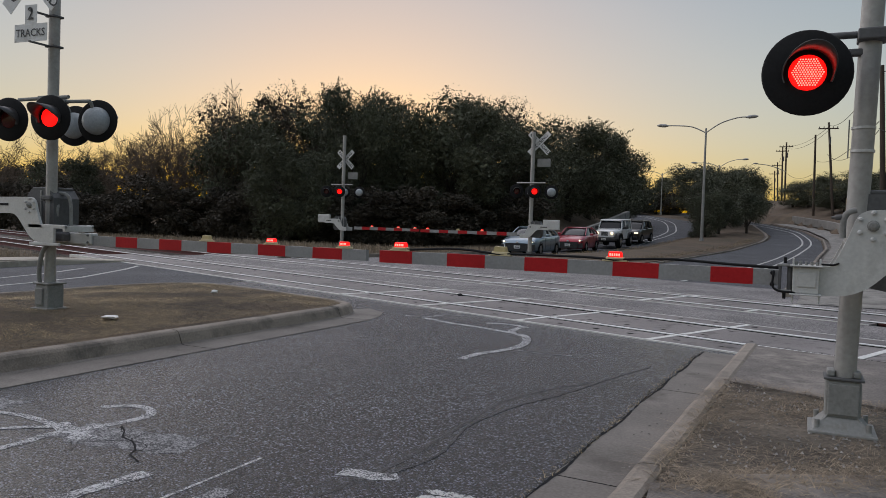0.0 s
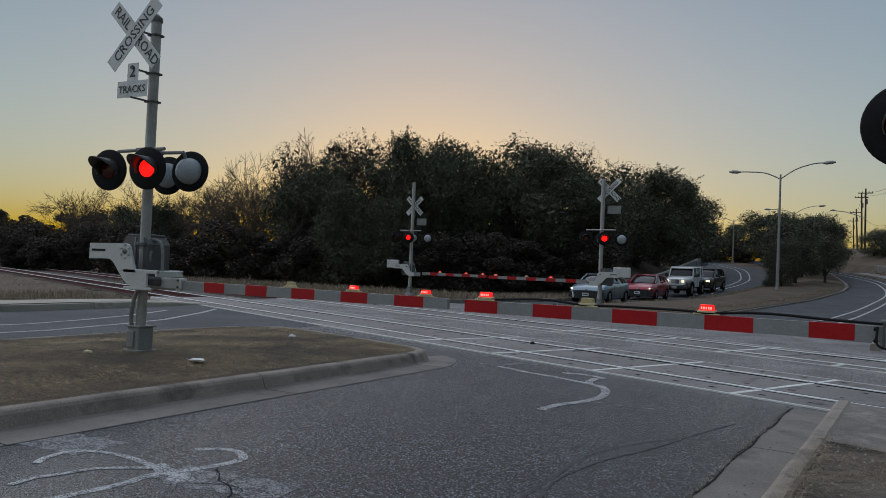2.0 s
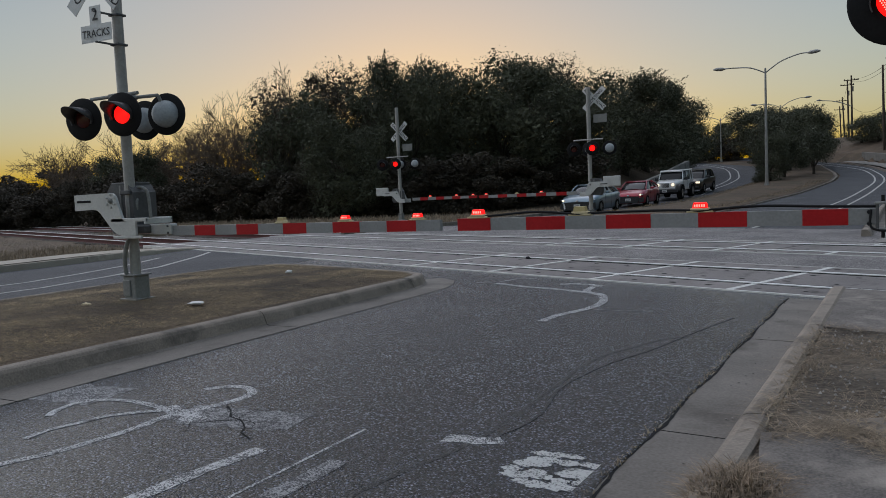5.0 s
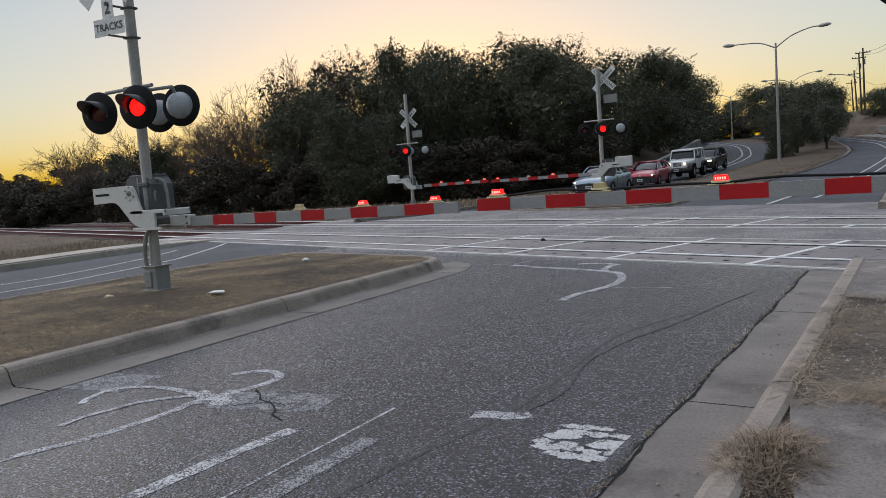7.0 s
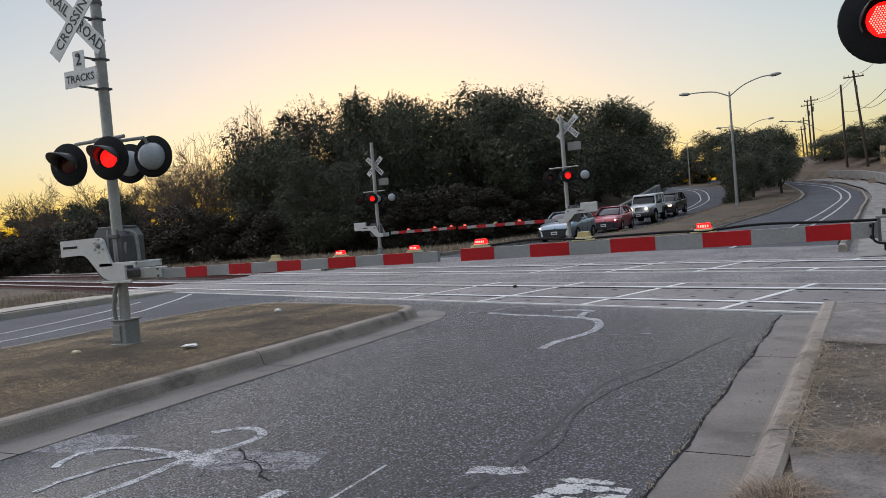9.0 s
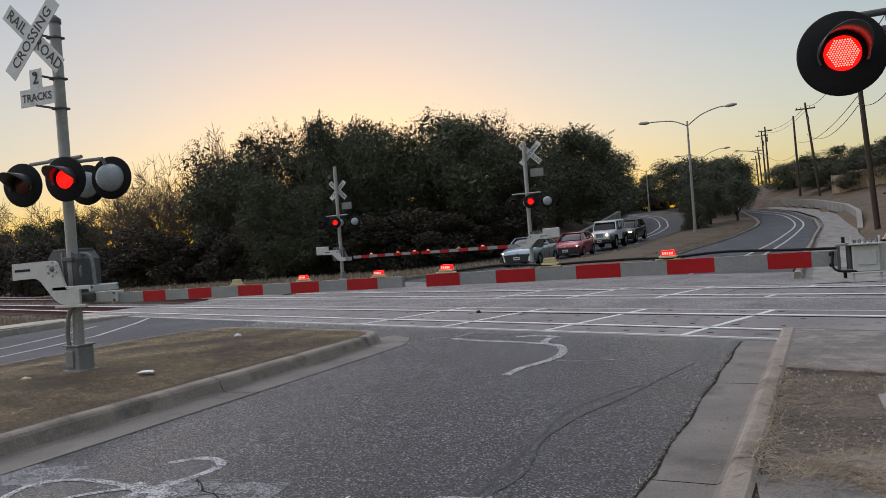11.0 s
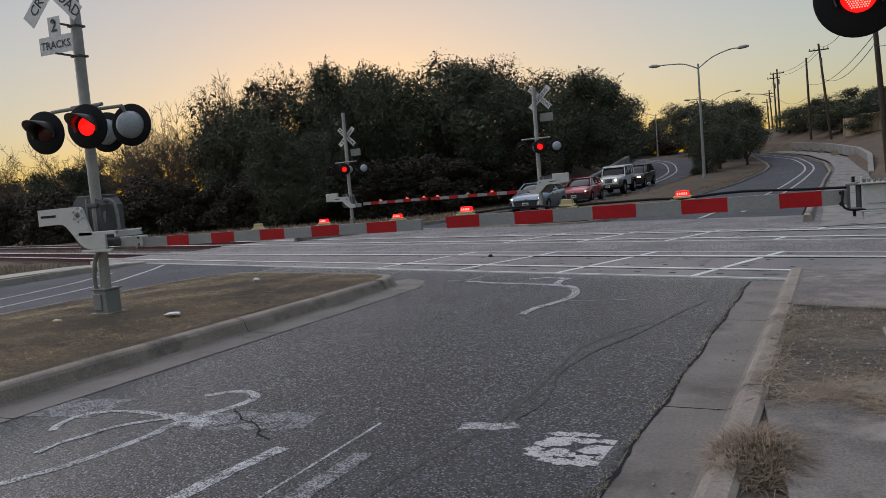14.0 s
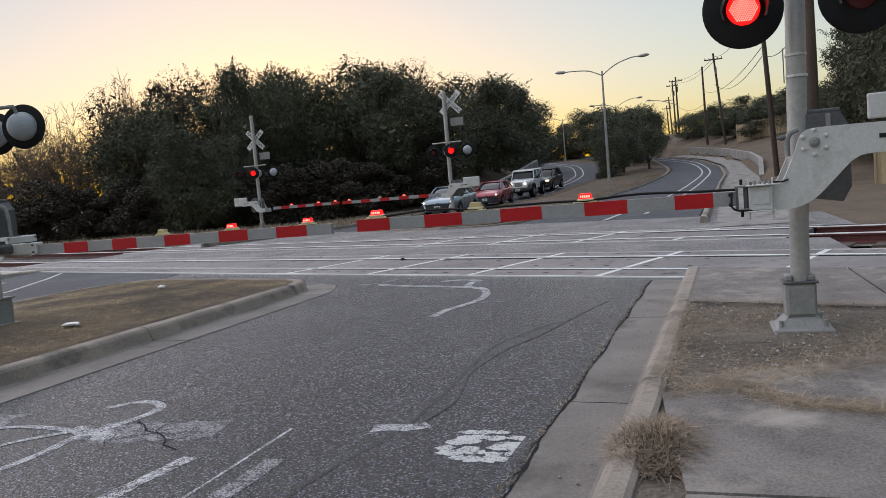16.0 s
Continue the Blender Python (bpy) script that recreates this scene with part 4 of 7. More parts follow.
def build_right_signal():
    root = thing("crossing_signal", "galvanised crossing signal with lowered red and silver arm, beside the kerb", "crossing signal", group="crossing signals")
    x, y = 0.275, 5.28
    base_box(root, 0.265, 5.36, 0.105)
    pole(root, (0.265, 5.36, 0.2), (0.36, 5.2, 4.4), 0.063)
    # lamps on their crossarm
    zc = 2.31
    xm = 0.325
    part("crossarm", Shape().tube([(xm - 0.4, y - 0.02, zc + 0.25), (xm + 0.42, y - 0.02, zc + 0.25)], 0.022, 10), DARK_BOX, root, "dark crossarm for the lamps")
    part("arm_bracket", Shape().box((xm, y - 0.03, zc + 0.235), (0.16, 0.17, 0.07), chamfer=0.01).box((xm - 0.1, y - 0.03, zc + 0.14), (0.16, 0.05, 0.045), chamfer=0.012), DARK_BOX, root)
    for dx, lit, turn in ((-0.345, True, 8), (0.345, False, 8)):
        signal_light(root, pose(xm + dx, y - 0.2, zc, 2, 0, turn), lit, "near")
    for z in (1.86, 2.0):
        part("pole_strap", Shape().tube([(0.304, y + 0.01, z - 0.008), (0.304, y + 0.01, z + 0.008)], 0.068, 20), ALU, root, "bright steel pole strap")
    part("strap_rod", Shape().tube([(0.225, y - 0.01, 1.82), (0.225, y - 0.01, 2.05)], 0.004, 6), GREY_IRON, root)
    mechanism(root, 0.32, y + 0.16, 1, 0.68)
    part("conduit_elbow", Shape().tube(spline([(0.215, 5.18, 1.33), (0.215, 5.17, 1.43), (0.235, 5.16, 1.48), (0.28, 5.165, 1.5)], 5), 0.019, 10), GREY_IRON, root, "grey conduit elbow")
    part("elbow_stub", Shape().tube([(0.15, 5.17, 1.452), (0.17, 5.17, 1.453), (0.172, 5.17, 1.453), (0.21, 5.17, 1.455)], [0.008, 0.008, 0.017, 0.017], 8), DARK_BOX, root)
    s_arm(root, 5.1, 1, 0.3, True)
    s_arm(root, 5.5, 1, 0.3, True, "rear cast aluminium support arm")
    part("counterweight", Shape().box((1.2, 5.1, 1.46), (0.36, 0.06, 0.34), chamfer=0.02).box((0.78, 5.09, 1.6), (0.2, 0.03, 0.16), chamfer=0.01), ALU, root, "flat cast counterweight")
    clamp = part("arm_clamp", Shape().box((0.025, 5.1, 1.07), (0.145, 0.12, 0.158), chamfer=0.006), ALU, root, "cast arm clamp box")
    part("clamp_plate", Shape().box((0.03, 5.036, 1.072), (0.1, 0.006, 0.082), chamfer=0.002), ALU, clamp)
    for bz in (1.156, 0.985):
        part("clamp_flange", Shape().box((0.025, 5.09, bz), (0.175, 0.16, 0.01), chamfer=0.003), ALU, clamp)
    for bx in (-0.045, 0.1):
        part("clamp_lug", Shape().box((bx, 5.05, 0.962), (0.01, 0.03, 0.055), chamfer=0.002), ALU, clamp)
        part("clamp_lug", Shape().box((bx, 5.05, 1.178), (0.01, 0.03, 0.045), chamfer=0.002), ALU, clamp)
    for bx in (-0.03, -0.005, 0.025, 0.055, 0.085):
        part("bolt", Shape().tube([(bx, 5.05, 1.16), (bx, 5.05, 1.183)], 0.009, 6), GREY_IRON, clamp)
    part("clamp_rod", Shape().tube([(0.1, 5.06, 1.17), (0.17, 5.07, 1.168), (0.2, 5.08, 1.18)], 0.006, 6), BLACK, clamp)
    hinge = part("hinge", Shape().tube([(-0.062, 5.09, 0.99), (-0.062, 5.09, 1.165)], 0.016, 10), DARK_BOX, root, "dark arm hinge")
    for hz in (1.155, 1.0):
        part("hinge_leaf", Shape().box((-0.092, 5.1, hz), (0.085, 0.09, 0.014), chamfer=0.004), GREY_IRON, hinge)
    part("hinge_plate", Shape().box((-0.118, 5.1, 1.075), (0.016, 0.085, 0.17), chamfer=0.004), DARK_BOX, hinge)
    for hz in (0.97, 1.185):
        part("hinge_pin", Shape().tube([(-0.09, 5.07, hz - 0.018), (-0.09, 5.07, hz + 0.018)], 0.01, 6), BLACK, hinge)
    loop = spline([(-0.15, 5.05, 1.12), (-0.155, 5.04, 1.03), (-0.12, 5.03, 1.0), (-0.05, 5.03, 0.995), (-0.03, 5.04, 0.99)], 6)
    part("cable_loop", Shape().tube(loop, 0.007, 6), BLACK, root)
    for bz in (1.035, 1.105):
        nut = Shape()
        bolt(nut, -0.16, 5.092, bz, 0.014)
        part("hinge_bolt", nut, BLACK, root)
    gate_arm(root, 5.12, -0.11, [-2.93, -2.65, -2.36, -2.06, -1.76, -1.45, -1.14, -0.84, -0.52, -0.27, -0.11], True, [(-2.76, True), (-1.95, False), (-1.13, True)])
    return root


def conduit(parent, pts, r=0.022):
    part("conduit", Shape().tube(spline(pts, 6), r, 8), GREY_IRON, parent, "bent grey conduit")


def build_left_signal():
    x, y = -8.045, 6.2
    root = thing("crossing_signal", "galvanised crossing signal with white crossbuck and lowered arm on grass", "crossing signal", group="crossing signals")
    base_box(root, x, y, 0.17, False)
    pole(root, (x, y, 0.3), (x, y, 4.3), 0.063)
    part("mast_cap", Shape().lathe([(0.075, -0.03), (0.075, 0.02), (0.02, 0.07), (0.0, 0.075)], pose(x, y, 4.3, 90, 0, 0), 16), DARK_BOX, root, "dark conical mast cap")
    m = pose(x + 0.0, y - 0.3, 4.03, 0, 0, 4)
    crossbuck(root, m, True)
    for z in (4.1, 3.62, 3.27):
        part("sign_bracket", Shape().box((x, y, z), (0.145, 0.145, 0.026), chamfer=0.006).box((x - 0.015, y - 0.16, z), (0.03, 0.3, 0.018)), DARK_BOX, root, "dark steel sign bracket")
    zc = 2.4
    part("crossarm", Shape().tube([(x - 0.42, y - 0.13, zc + 0.25), (x + 0.42, y - 0.13, zc + 0.25)], 0.022, 10).tube([(x - 0.31, y + 0.44, zc + 0.25), (x, y + 0.1, zc + 0.25), (x + 0.41, y + 0.17, zc + 0.25)], 0.022, 10).tube([(x - 0.31, y + 0.44, zc + 0.25), (x - 0.31, y + 0.5, zc + 0.14)], 0.02, 8).tube([(x + 0.41, y + 0.17, zc + 0.25), (x + 0.41, y + 0.23, zc + 0.14)], 0.02, 8).box((x, y, zc + 0.25), (0.16, 0.3, 0.06), chamfer=0.01), GREY_IRON, root, "grey crossarm for the lamps")
    for dx, lit in ((-0.38, False), (0.38, True)):
        signal_light(root, pose(x + dx * 0.93 - 0.055, y - 0.26, zc, 2, 0, 14), lit, "mid")
        signal_light(root, pose(x + 0.05 + dx * 0.95, y + 0.42 - dx * 0.36, zc + 0.03, 2, 0, 196), False, "mid")
    mechanism(root, x + 0.05, y + 0.12, -1)
    s_arm(root, y - 0.2, -1, x - 0.02, True)
    frame_bars = Shape()
    for yy in (y - 0.2, y + 0.16):
        frame_bars.box((x + 0.2, yy, 1.17), (0.62, 0.03, 0.045), chamfer=0.006)
        frame_bars.box((x + 0.16, yy, 0.965), (0.5, 0.03, 0.035), chamfer=0.006)
    frame_bars.box((x + 0.49, y - 0.02, 1.15), (0.04, 0.39, 0.07), chamfer=0.006)
    part("arm_frame", frame_bars, ALU, root, "open cast frame round the mast")
    part("arm_clamp", Shape().box((x + 0.46, y + 0.07, 1.04), (0.38, 0.1, 0.13), chamfer=0.01), ALU, root, "cast arm clamp")
    part("drive_shaft", Shape().tube([(x + 0.12, y - 0.2, 1.06), (x + 0.12, y + 0.2, 1.06)], 0.05, 12).box((x + 0.2, y + 0.07, 1.05), (0.22, 0.3, 0.1), chamfer=0.02), DARK_BOX, root, "dark drive shaft inside the frame")
    for cz in (1.0, 1.08):
        nut = Shape()
        bolt(nut, x + 0.6, y + 0.02, cz, 0.014)
        part("clamp_bolt", nut, DARK_BOX, root)
    part("pole_clamp", Shape().box((x, y, 1.5), (0.17, 0.17, 0.05), chamfer=0.01), DARK_BOX, root, "dark pole clamp")
    part("foot_pad", Shape().box((x, y, 0.19), (0.3, 0.3, 0.04), chamfer=0.01), GREY_IRON, root, "rusty foot plate")
    conduit(root, [(x + 0.06, y - 0.05, 1.0), (x, y - 0.11, 0.85), (x - 0.06, y - 0.1, 0.6), (x - 0.06, y - 0.06, 0.42)], 0.026)
    conduit(root, [(x + 0.22, y + 0.1, 1.1), (x + 0.2, y + 0.1, 1.45), (x + 0.12, y + 0.1, 1.55), (x, y + 0.05, 1.56)], 0.02)
    gate_arm(root, 6.27, -7.45, [-3.74, -4.01, -4.35, -4.68, -5.02, -5.37, -5.69, -6.05, -6.37, -6.7, -7.03, -7.45], False,
             [(-4.0, True), (-4.87, True), (-5.72, False)], thick=0.05, h0=0.114, h1=0.104, zc=1.02, cable=False)
    return root


def build_far_signal(x, y, side, marks, lamps, top, buck_z, label, lit_dx, buck_dx=0.18, lamp_dx=-0.14):
    """A mast beyond the tracks, seen from behind; side: +1 when the counterweight lies towards +x."""
    root = thing("crossing_signal", label, "crossing signal", group="crossing signals")
    base_box(root, x, y, 0.12)
    pole(root, (x, y, 0.2), (x, y, top), 0.075)
    crossbuck(root, pose(x + buck_dx, y + 0.14, buck_z, 0, 0, 4), False)
    part("back_plate", Shape().box((x + 0.38, y + 0.16, buck_z - 0.72), (0.5, 0.02, 0.3), chamfer=0.004), GREY_IRON, root, "grey back of a count plate")
    zc = 2.7
    part("crossarm", Shape().tube([(x - 0.55, y - 0.12, zc + 0.32), (x + 0.55, y - 0.12, zc + 0.32)], 0.025, 8), GALV, root, "grey crossarm for the lamps")
    for dx in (-0.38, 0.38):
        signal_light(root, pose(x + dx * 0.9 + lamp_dx, y - 0.3, zc, 2, 0, 24), abs(dx - lit_dx) < 0.1, "far")
        signal_light(root, pose(x + dx + 0.28, y + 0.3, zc, 2, 0, 190), False, "far")
    mechanism(root, x, y + 0.1, side)
    s_arm(root, y - 0.2, side, x, True)
    s_arm(root, y + 0.3, side, x, True, "rear cast aluminium support arm")
    part("counterweight", Shape().box((x + side * 0.85, y - 0.16, 1.5), (0.62, 0.1, 0.36), chamfer=0.02), ALU, root, "pale flat counterweight plate")
    gate_arm(root, y - 0.1, marks[-1], marks, True, lamps, h0=0.13, h1=0.11, zc=1.12, cable=False)
    return root


build_right_signal()
build_left_signal()
build_far_signal(-9.12, 26.9, 1, [-13.6 + 0.4 * k for k in range(11)], [(-13.3, True), (-12.0, False), (-11.0, True)], 4.9, 4.5,
                 "crossing signal mast with lowered gate arm on the far grass island", 0.38)
build_far_signal(-18.6, 28.9, -1, [-14.7 - 0.4 * k for k in range(9)], [(-14.9, True), (-15.7, True), (-17.0, True)], 5.2, 4.15,
                 "crossing signal mast with lowered gate arm before the dark trees", 0.38, 0.0, -0.34)

# ---- trees ----


def tri_cloud(points, sizes, rng, flat=0.35):
    """Small leaf clumps as bent four-sided pieces round the given points."""
    n = len(points)
    a = rng.normal(size=(n, 3))
    a /= np.linalg.norm(a, axis=1, keepdims=True)
    b = rng.normal(size=(n, 3))
    b -= a * (a * b).sum(1, keepdims=True)
    b /= np.linalg.norm(b, axis=1, keepdims=True)
    s = sizes[:, None]
    c = np.cross(a, b)
    v = np.stack([points - a * s, points + b * s * 0.5 + c * s * flat * 0.4, points + a * s, points - b * s * 0.5 + c * s * flat * 0.4], 1).reshape(-1, 3)
    f = np.arange(4 * n).reshape(n, 4)
    return v, f


def cloud_mesh(name, v, f, material):
    me = bpy.data.meshes.new(name)
    me.from_pydata(v, [], f)
    me.materials.append(material)
    return me


def leaf_cloud(points, sizes, rng):
    """Single pointed leaves, one triangle each, turned every way."""
    n = len(points)
    a = rng.normal(size=(n, 3))
    a /= np.linalg.norm(a, axis=1, keepdims=True)
    b = rng.normal(size=(n, 3))
    b -= a * (a * b).sum(1, keepdims=True)
    b /= np.linalg.norm(b, axis=1, keepdims=True)
    s = sizes[:, None]
    v = np.stack([points - a * s, points + b * s * 0.7, points + a * s], 1).reshape(-1, 3)
    return v, np.arange(3 * n).reshape(n, 3)


def crown_mesh(name, seed, count, size, material, low=0.12, lobes=26, ragged=0.08, core=0, sprigs=0):
    """A crown one unit wide and high, standing on z = 0: lobes of leaves with gaps, an inner mass and twigs that break the outline."""
    rng = np.random.default_rng(seed)
    pts, inner = [], []
    cent = []
    for k in range(lobes):
        u = rng.uniform(0, 2 * np.pi)
        h = low + (0.86 - low) * (k + 0.5) / lobes
        reach = 0.36 * np.sqrt(max(0.05, 1 - ((h - 0.42) / 0.55) ** 2))
        r = reach * np.sqrt(rng.uniform(0.15, 1.0))
        cent.append((r * np.cos(u), r * np.sin(u), h, rng.uniform(0.1, 0.2)))
    per = count // lobes

    def shell(n, x, y, z, r, depth, rag):
        d = rng.normal(size=(n, 3))
        d /= np.linalg.norm(d, axis=1, keepdims=True)
        rad = r * (1 - np.abs(rng.normal(size=(n, 1))) * depth + rag * np.abs(rng.normal(size=(n, 1))) * (rng.uniform(size=(n, 1)) < 0.3))
        return d * rad * [1, 1, 0.82] + [x, y, z]

    for x, y, z, r in cent:
        pts.append(shell(per, x, y, z, r, 0.28, ragged))
        if core:
            inner.append(shell(core // lobes, x, y, z, r * 0.72, 0.3, 0.0))
        for _ in range(sprigs // lobes):
            d = rng.normal(size=3)
            d[2] = abs(d[2]) * 0.9
            d /= np.linalg.norm(d)
            n = int(rng.integers(30, 70))
            along = rng.uniform(0.75, 1.0 + rng.uniform(0.12, 0.5), n)[:, None]
            pts.append(np.array([x, y, z]) + d * r * along + rng.normal(size=(n, 3)) * 0.012 * (1.7 - along))
    p = np.concatenate(pts)
    p = p[p[:, 2] > 0.02]
    if not core:
        v, f = tri_cloud(p, size * rng.uniform(0.5, 1.4, len(p)), rng)
        return cloud_mesh(name, v.tolist(), f.tolist(), material)
    v, f = leaf_cloud(p, size * rng.uniform(0.6, 1.5, len(p)), rng)
    q = np.concatenate(inner)
    v2, f2 = tri_cloud(q, 0.02 * rng.uniform(0.6, 1.3, len(q)), rng)
    return cloud_mesh(name, v.tolist() + v2.tolist(), f.tolist() + (f2 + len(v)).tolist(), material)


def limbs(sh, p, d, length, r, depth, rng, n=5, spread=0.55, lift=0.15, kids=(2, 4)):
    """Branches that split and taper."""
    steps = 4 if depth > 1 else 2
    r = max(r, 0.0017)
    path, radii, q, w = [p], [r], p, d
    for k in range(steps):
        w = (w + Vector(rng.normal(size=3)) * 0.13 + Vector((0, 0, lift * 0.3))).normalized()
        q = q + w * (length / steps)
        path.append(q)
        radii.append(r * (1 - 0.45 * (k + 1) / steps))
    sh.tube(path, radii, n if depth > 1 else 3, caps=False)
    if depth == 0:
        return
    for _ in range(int(rng.integers(*kids)) + (1 if depth <= 2 else 0)):
        k = int(rng.integers(1, steps + 1))
        e = (w + Vector(rng.normal(size=3)) * spread + Vector((0, 0, lift))).normalized()
        limbs(sh, path[k], e, length * rng.uniform(0.55, 0.8), radii[k] * 0.62, depth - 1, rng, n, spread, lift, kids)


def trunk_mesh(name, seed, depth=3, bare=False):
    rng = np.random.default_rng(seed)
    sh = Shape()
    if bare:
        sh.tube([(0, 0, -0.05), (0.01, 0, 0.1), (0.0, 0.01, 0.22)], [0.022, 0.017, 0.014], 6)
        for k in range(6):
            a = 2 * math.pi * k / 6 + rng.uniform(-0.4, 0.4)
            tilt = 0.25 if k == 0 else rng.uniform(0.6, 1.2)
            limbs(sh, Vector((0, 0.008, 0.15 + 0.012 * k)), Vector((math.cos(a) * tilt, math.sin(a) * tilt, 0.9)).normalized(), 0.3, 0.009, 4, rng, 4, 0.7, 0.1, (3, 5))
    else:
        sh.tube([(0, 0, -0.05), (0.01, 0, 0.12), (0.0, 0.01, 0.26)], [0.035, 0.027, 0.024], 8)
        for k in range(5):
            a = 2 * math.pi * k / 5 + rng.uniform(-0.4, 0.4)
            limbs(sh, Vector((0, 0.005, 0.2 + 0.015 * k)), Vector((math.cos(a) * 0.7, math.sin(a) * 0.7, 0.8)).normalized(), 0.26, 0.014, depth, rng, 5, 0.5, 0.12, (2, 3))
    if bare:
        top = max(v[2] for v in sh.v)
        wide = max(max(abs(v[0]), abs(v[1])) for v in sh.v)
        sh.v = [(v[0] * 0.5 / wide, v[1] * 0.5 / wide, v[2] / top) for v in sh.v]
    me = sh.mesh(name)
    me.materials.append(TWIG if bare else BARK)
    return me


CROWNS = [crown_mesh("crown", 10 + k, 34000, 0.0072, LEAF, low=0.1, lobes=34, ragged=0.12, core=4000, sprigs=102) for k in range(4)]
ROUND = [crown_mesh("crown", 90 + k, 17000, 0.0085, LEAF, low=0.3, ragged=0.09, core=2600, sprigs=26) for k in range(2)]
BROWN = [crown_mesh("crown", 30 + k, 24000, 0.0062, LEAF_BROWN, low=0.15, lobes=34, ragged=0.14, core=1700, sprigs=68) for k in range(2)]
TRUNKS = [trunk_mesh("trunk", 40 + k) for k in range(3)]
BARES = [trunk_mesh("branches", 50 + k, bare=True) for k in range(3)]
SHRUBS = [crown_mesh("foliage", 70 + k, 5000, 0.024, SHRUB, low=0.0, lobes=16) for k in range(3)]
count = {"t": 0}


def tree(x, y, w, h, kind, label):
    k = count["t"]
    count["t"] += 1
    z = land(x, y) - 0.1
    m = pose(x, y, z, 0, 0, (k * 77) % 360) @ Matrix.Diagonal((w, w, h, 1))
    t = thing("tree", label, "tree", m, "trees behind the crossing")
    if kind == "bare":
        part("branch_work", BARES[k % 3], TWIG, t, "bare winter branches")
    else:
        part("trunk", TRUNKS[k % 3], BARK, t)
        part("crown", {"oak": CROWNS, "round": ROUND}.get(kind, BROWN)[k % (4 if kind == "oak" else 2)], LEAF, t, "dark evergreen crown" if kind != "brown" else "thin brownish crown")
        if kind == "brown":
            part("branch_work", BARES[k % 3], TWIG, t, "bare upper branches")
    return t


def shrub(x, y, w, h):
    k = count["t"]
    count["t"] += 1
    m = pose(x, y, land(x, y) - 0.1, 0, 0, (k * 61) % 360) @ Matrix.Diagonal((w, w, h, 1))
    s = thing("shrub", "dark dense undergrowth below the trees", "shrub", m, "undergrowth")
    part("foliage", SHRUBS[k % 3], SHRUB, s)


OAK, BRN, BAR = "tall live oak with a dark dense crown", "tall tree with thin brownish winter foliage", "bare leafless tree against the evening sky"
for x, y, w, h, kind in (
    (-66, 45, 11, 9.2, "bare"), (-59, 44, 9, 7.4, "bare"), (-53, 42, 7, 6.4, "oak"), (-47, 46, 11, 10.2, "bare"), (-43.5, 43, 10, 9.6, "bare"),
    (-39, 47, 10, 11.6, "brown"), (-35, 49, 10, 11.6, "brown"), (-37, 44, 9, 9.6, "oak"), (-32, 47, 9, 9.8, "oak"), (-29, 46, 8, 11.6, "oak"),
    (-26.5, 49, 9, 9.9, "oak"), (-23.3, 50, 11, 10.5, "oak"), (-22.5, 57, 10, 9.9, "brown"), (-19.5, 53, 10, 9.3, "oak"), (-30, 40, 7, 7.0, "oak"),
    (-19, 66, 11, 9.2, "oak"), (-19.5, 75, 12.5, 9.8, "oak"), (-18.6, 86, 10, 9.0, "oak"), (-23, 95, 11, 7.5, "oak"), (-25.5, 60, 11, 10.3, "oak"), (-43, 52, 11, 8.6, "oak"), (-49.5, 50, 10, 10.2, "bare"), (-55, 48, 9, 8.6, "bare"), (-62, 50, 10, 8.8, "bare"), (-40.5, 45, 9, 10.6, "bare"), (-33, 55, 11, 11.3, "oak"), (-29, 62, 11, 8.0, "oak"), (-24, 70, 11, 7.0, "oak"), (-36, 60, 11, 9.0, "oak"), (-31, 116, 13, 7.5, "oak"), (-27, 128, 13, 7.0, "oak"), (-21.5, 97, 9, 6.5, "oak"), (-21, 139, 10, 7.0, "oak"), (-16.5, 141, 10, 7.5, "oak"),
):
    tree(x, y, w, h, kind, {"oak": OAK, "brown": BRN, "bare": BAR}[kind])
rr = random.Random(5)
for k in range(46):
    u = k / 45
    x = -78 + 60 * u + rr.uniform(-0.6, 0.6)
    y = 38.5 + 6 * max(0, (u - 0.55)) * 2 + rr.uniform(-1, 1.5)
    if x > -24:
        y += (x + 24) * 1.0
    shrub(x, y, rr.uniform(4.0, 6.0), rr.uniform(3.0, 4.4))
for k in range(16):
    shrub(-110 + 3.4 * k + rr.uniform(-1, 1), 58 + rr.uniform(-3, 3), rr.uniform(6, 9), rr.uniform(3.5, 5.5))
for k in range(14):
    shrub(-38 + 2.3 * k, 133 + rr.uniform(-2, 4) - 0.5 * abs(k - 7), rr.uniform(5, 7), rr.uniform(3.2, 4.6))
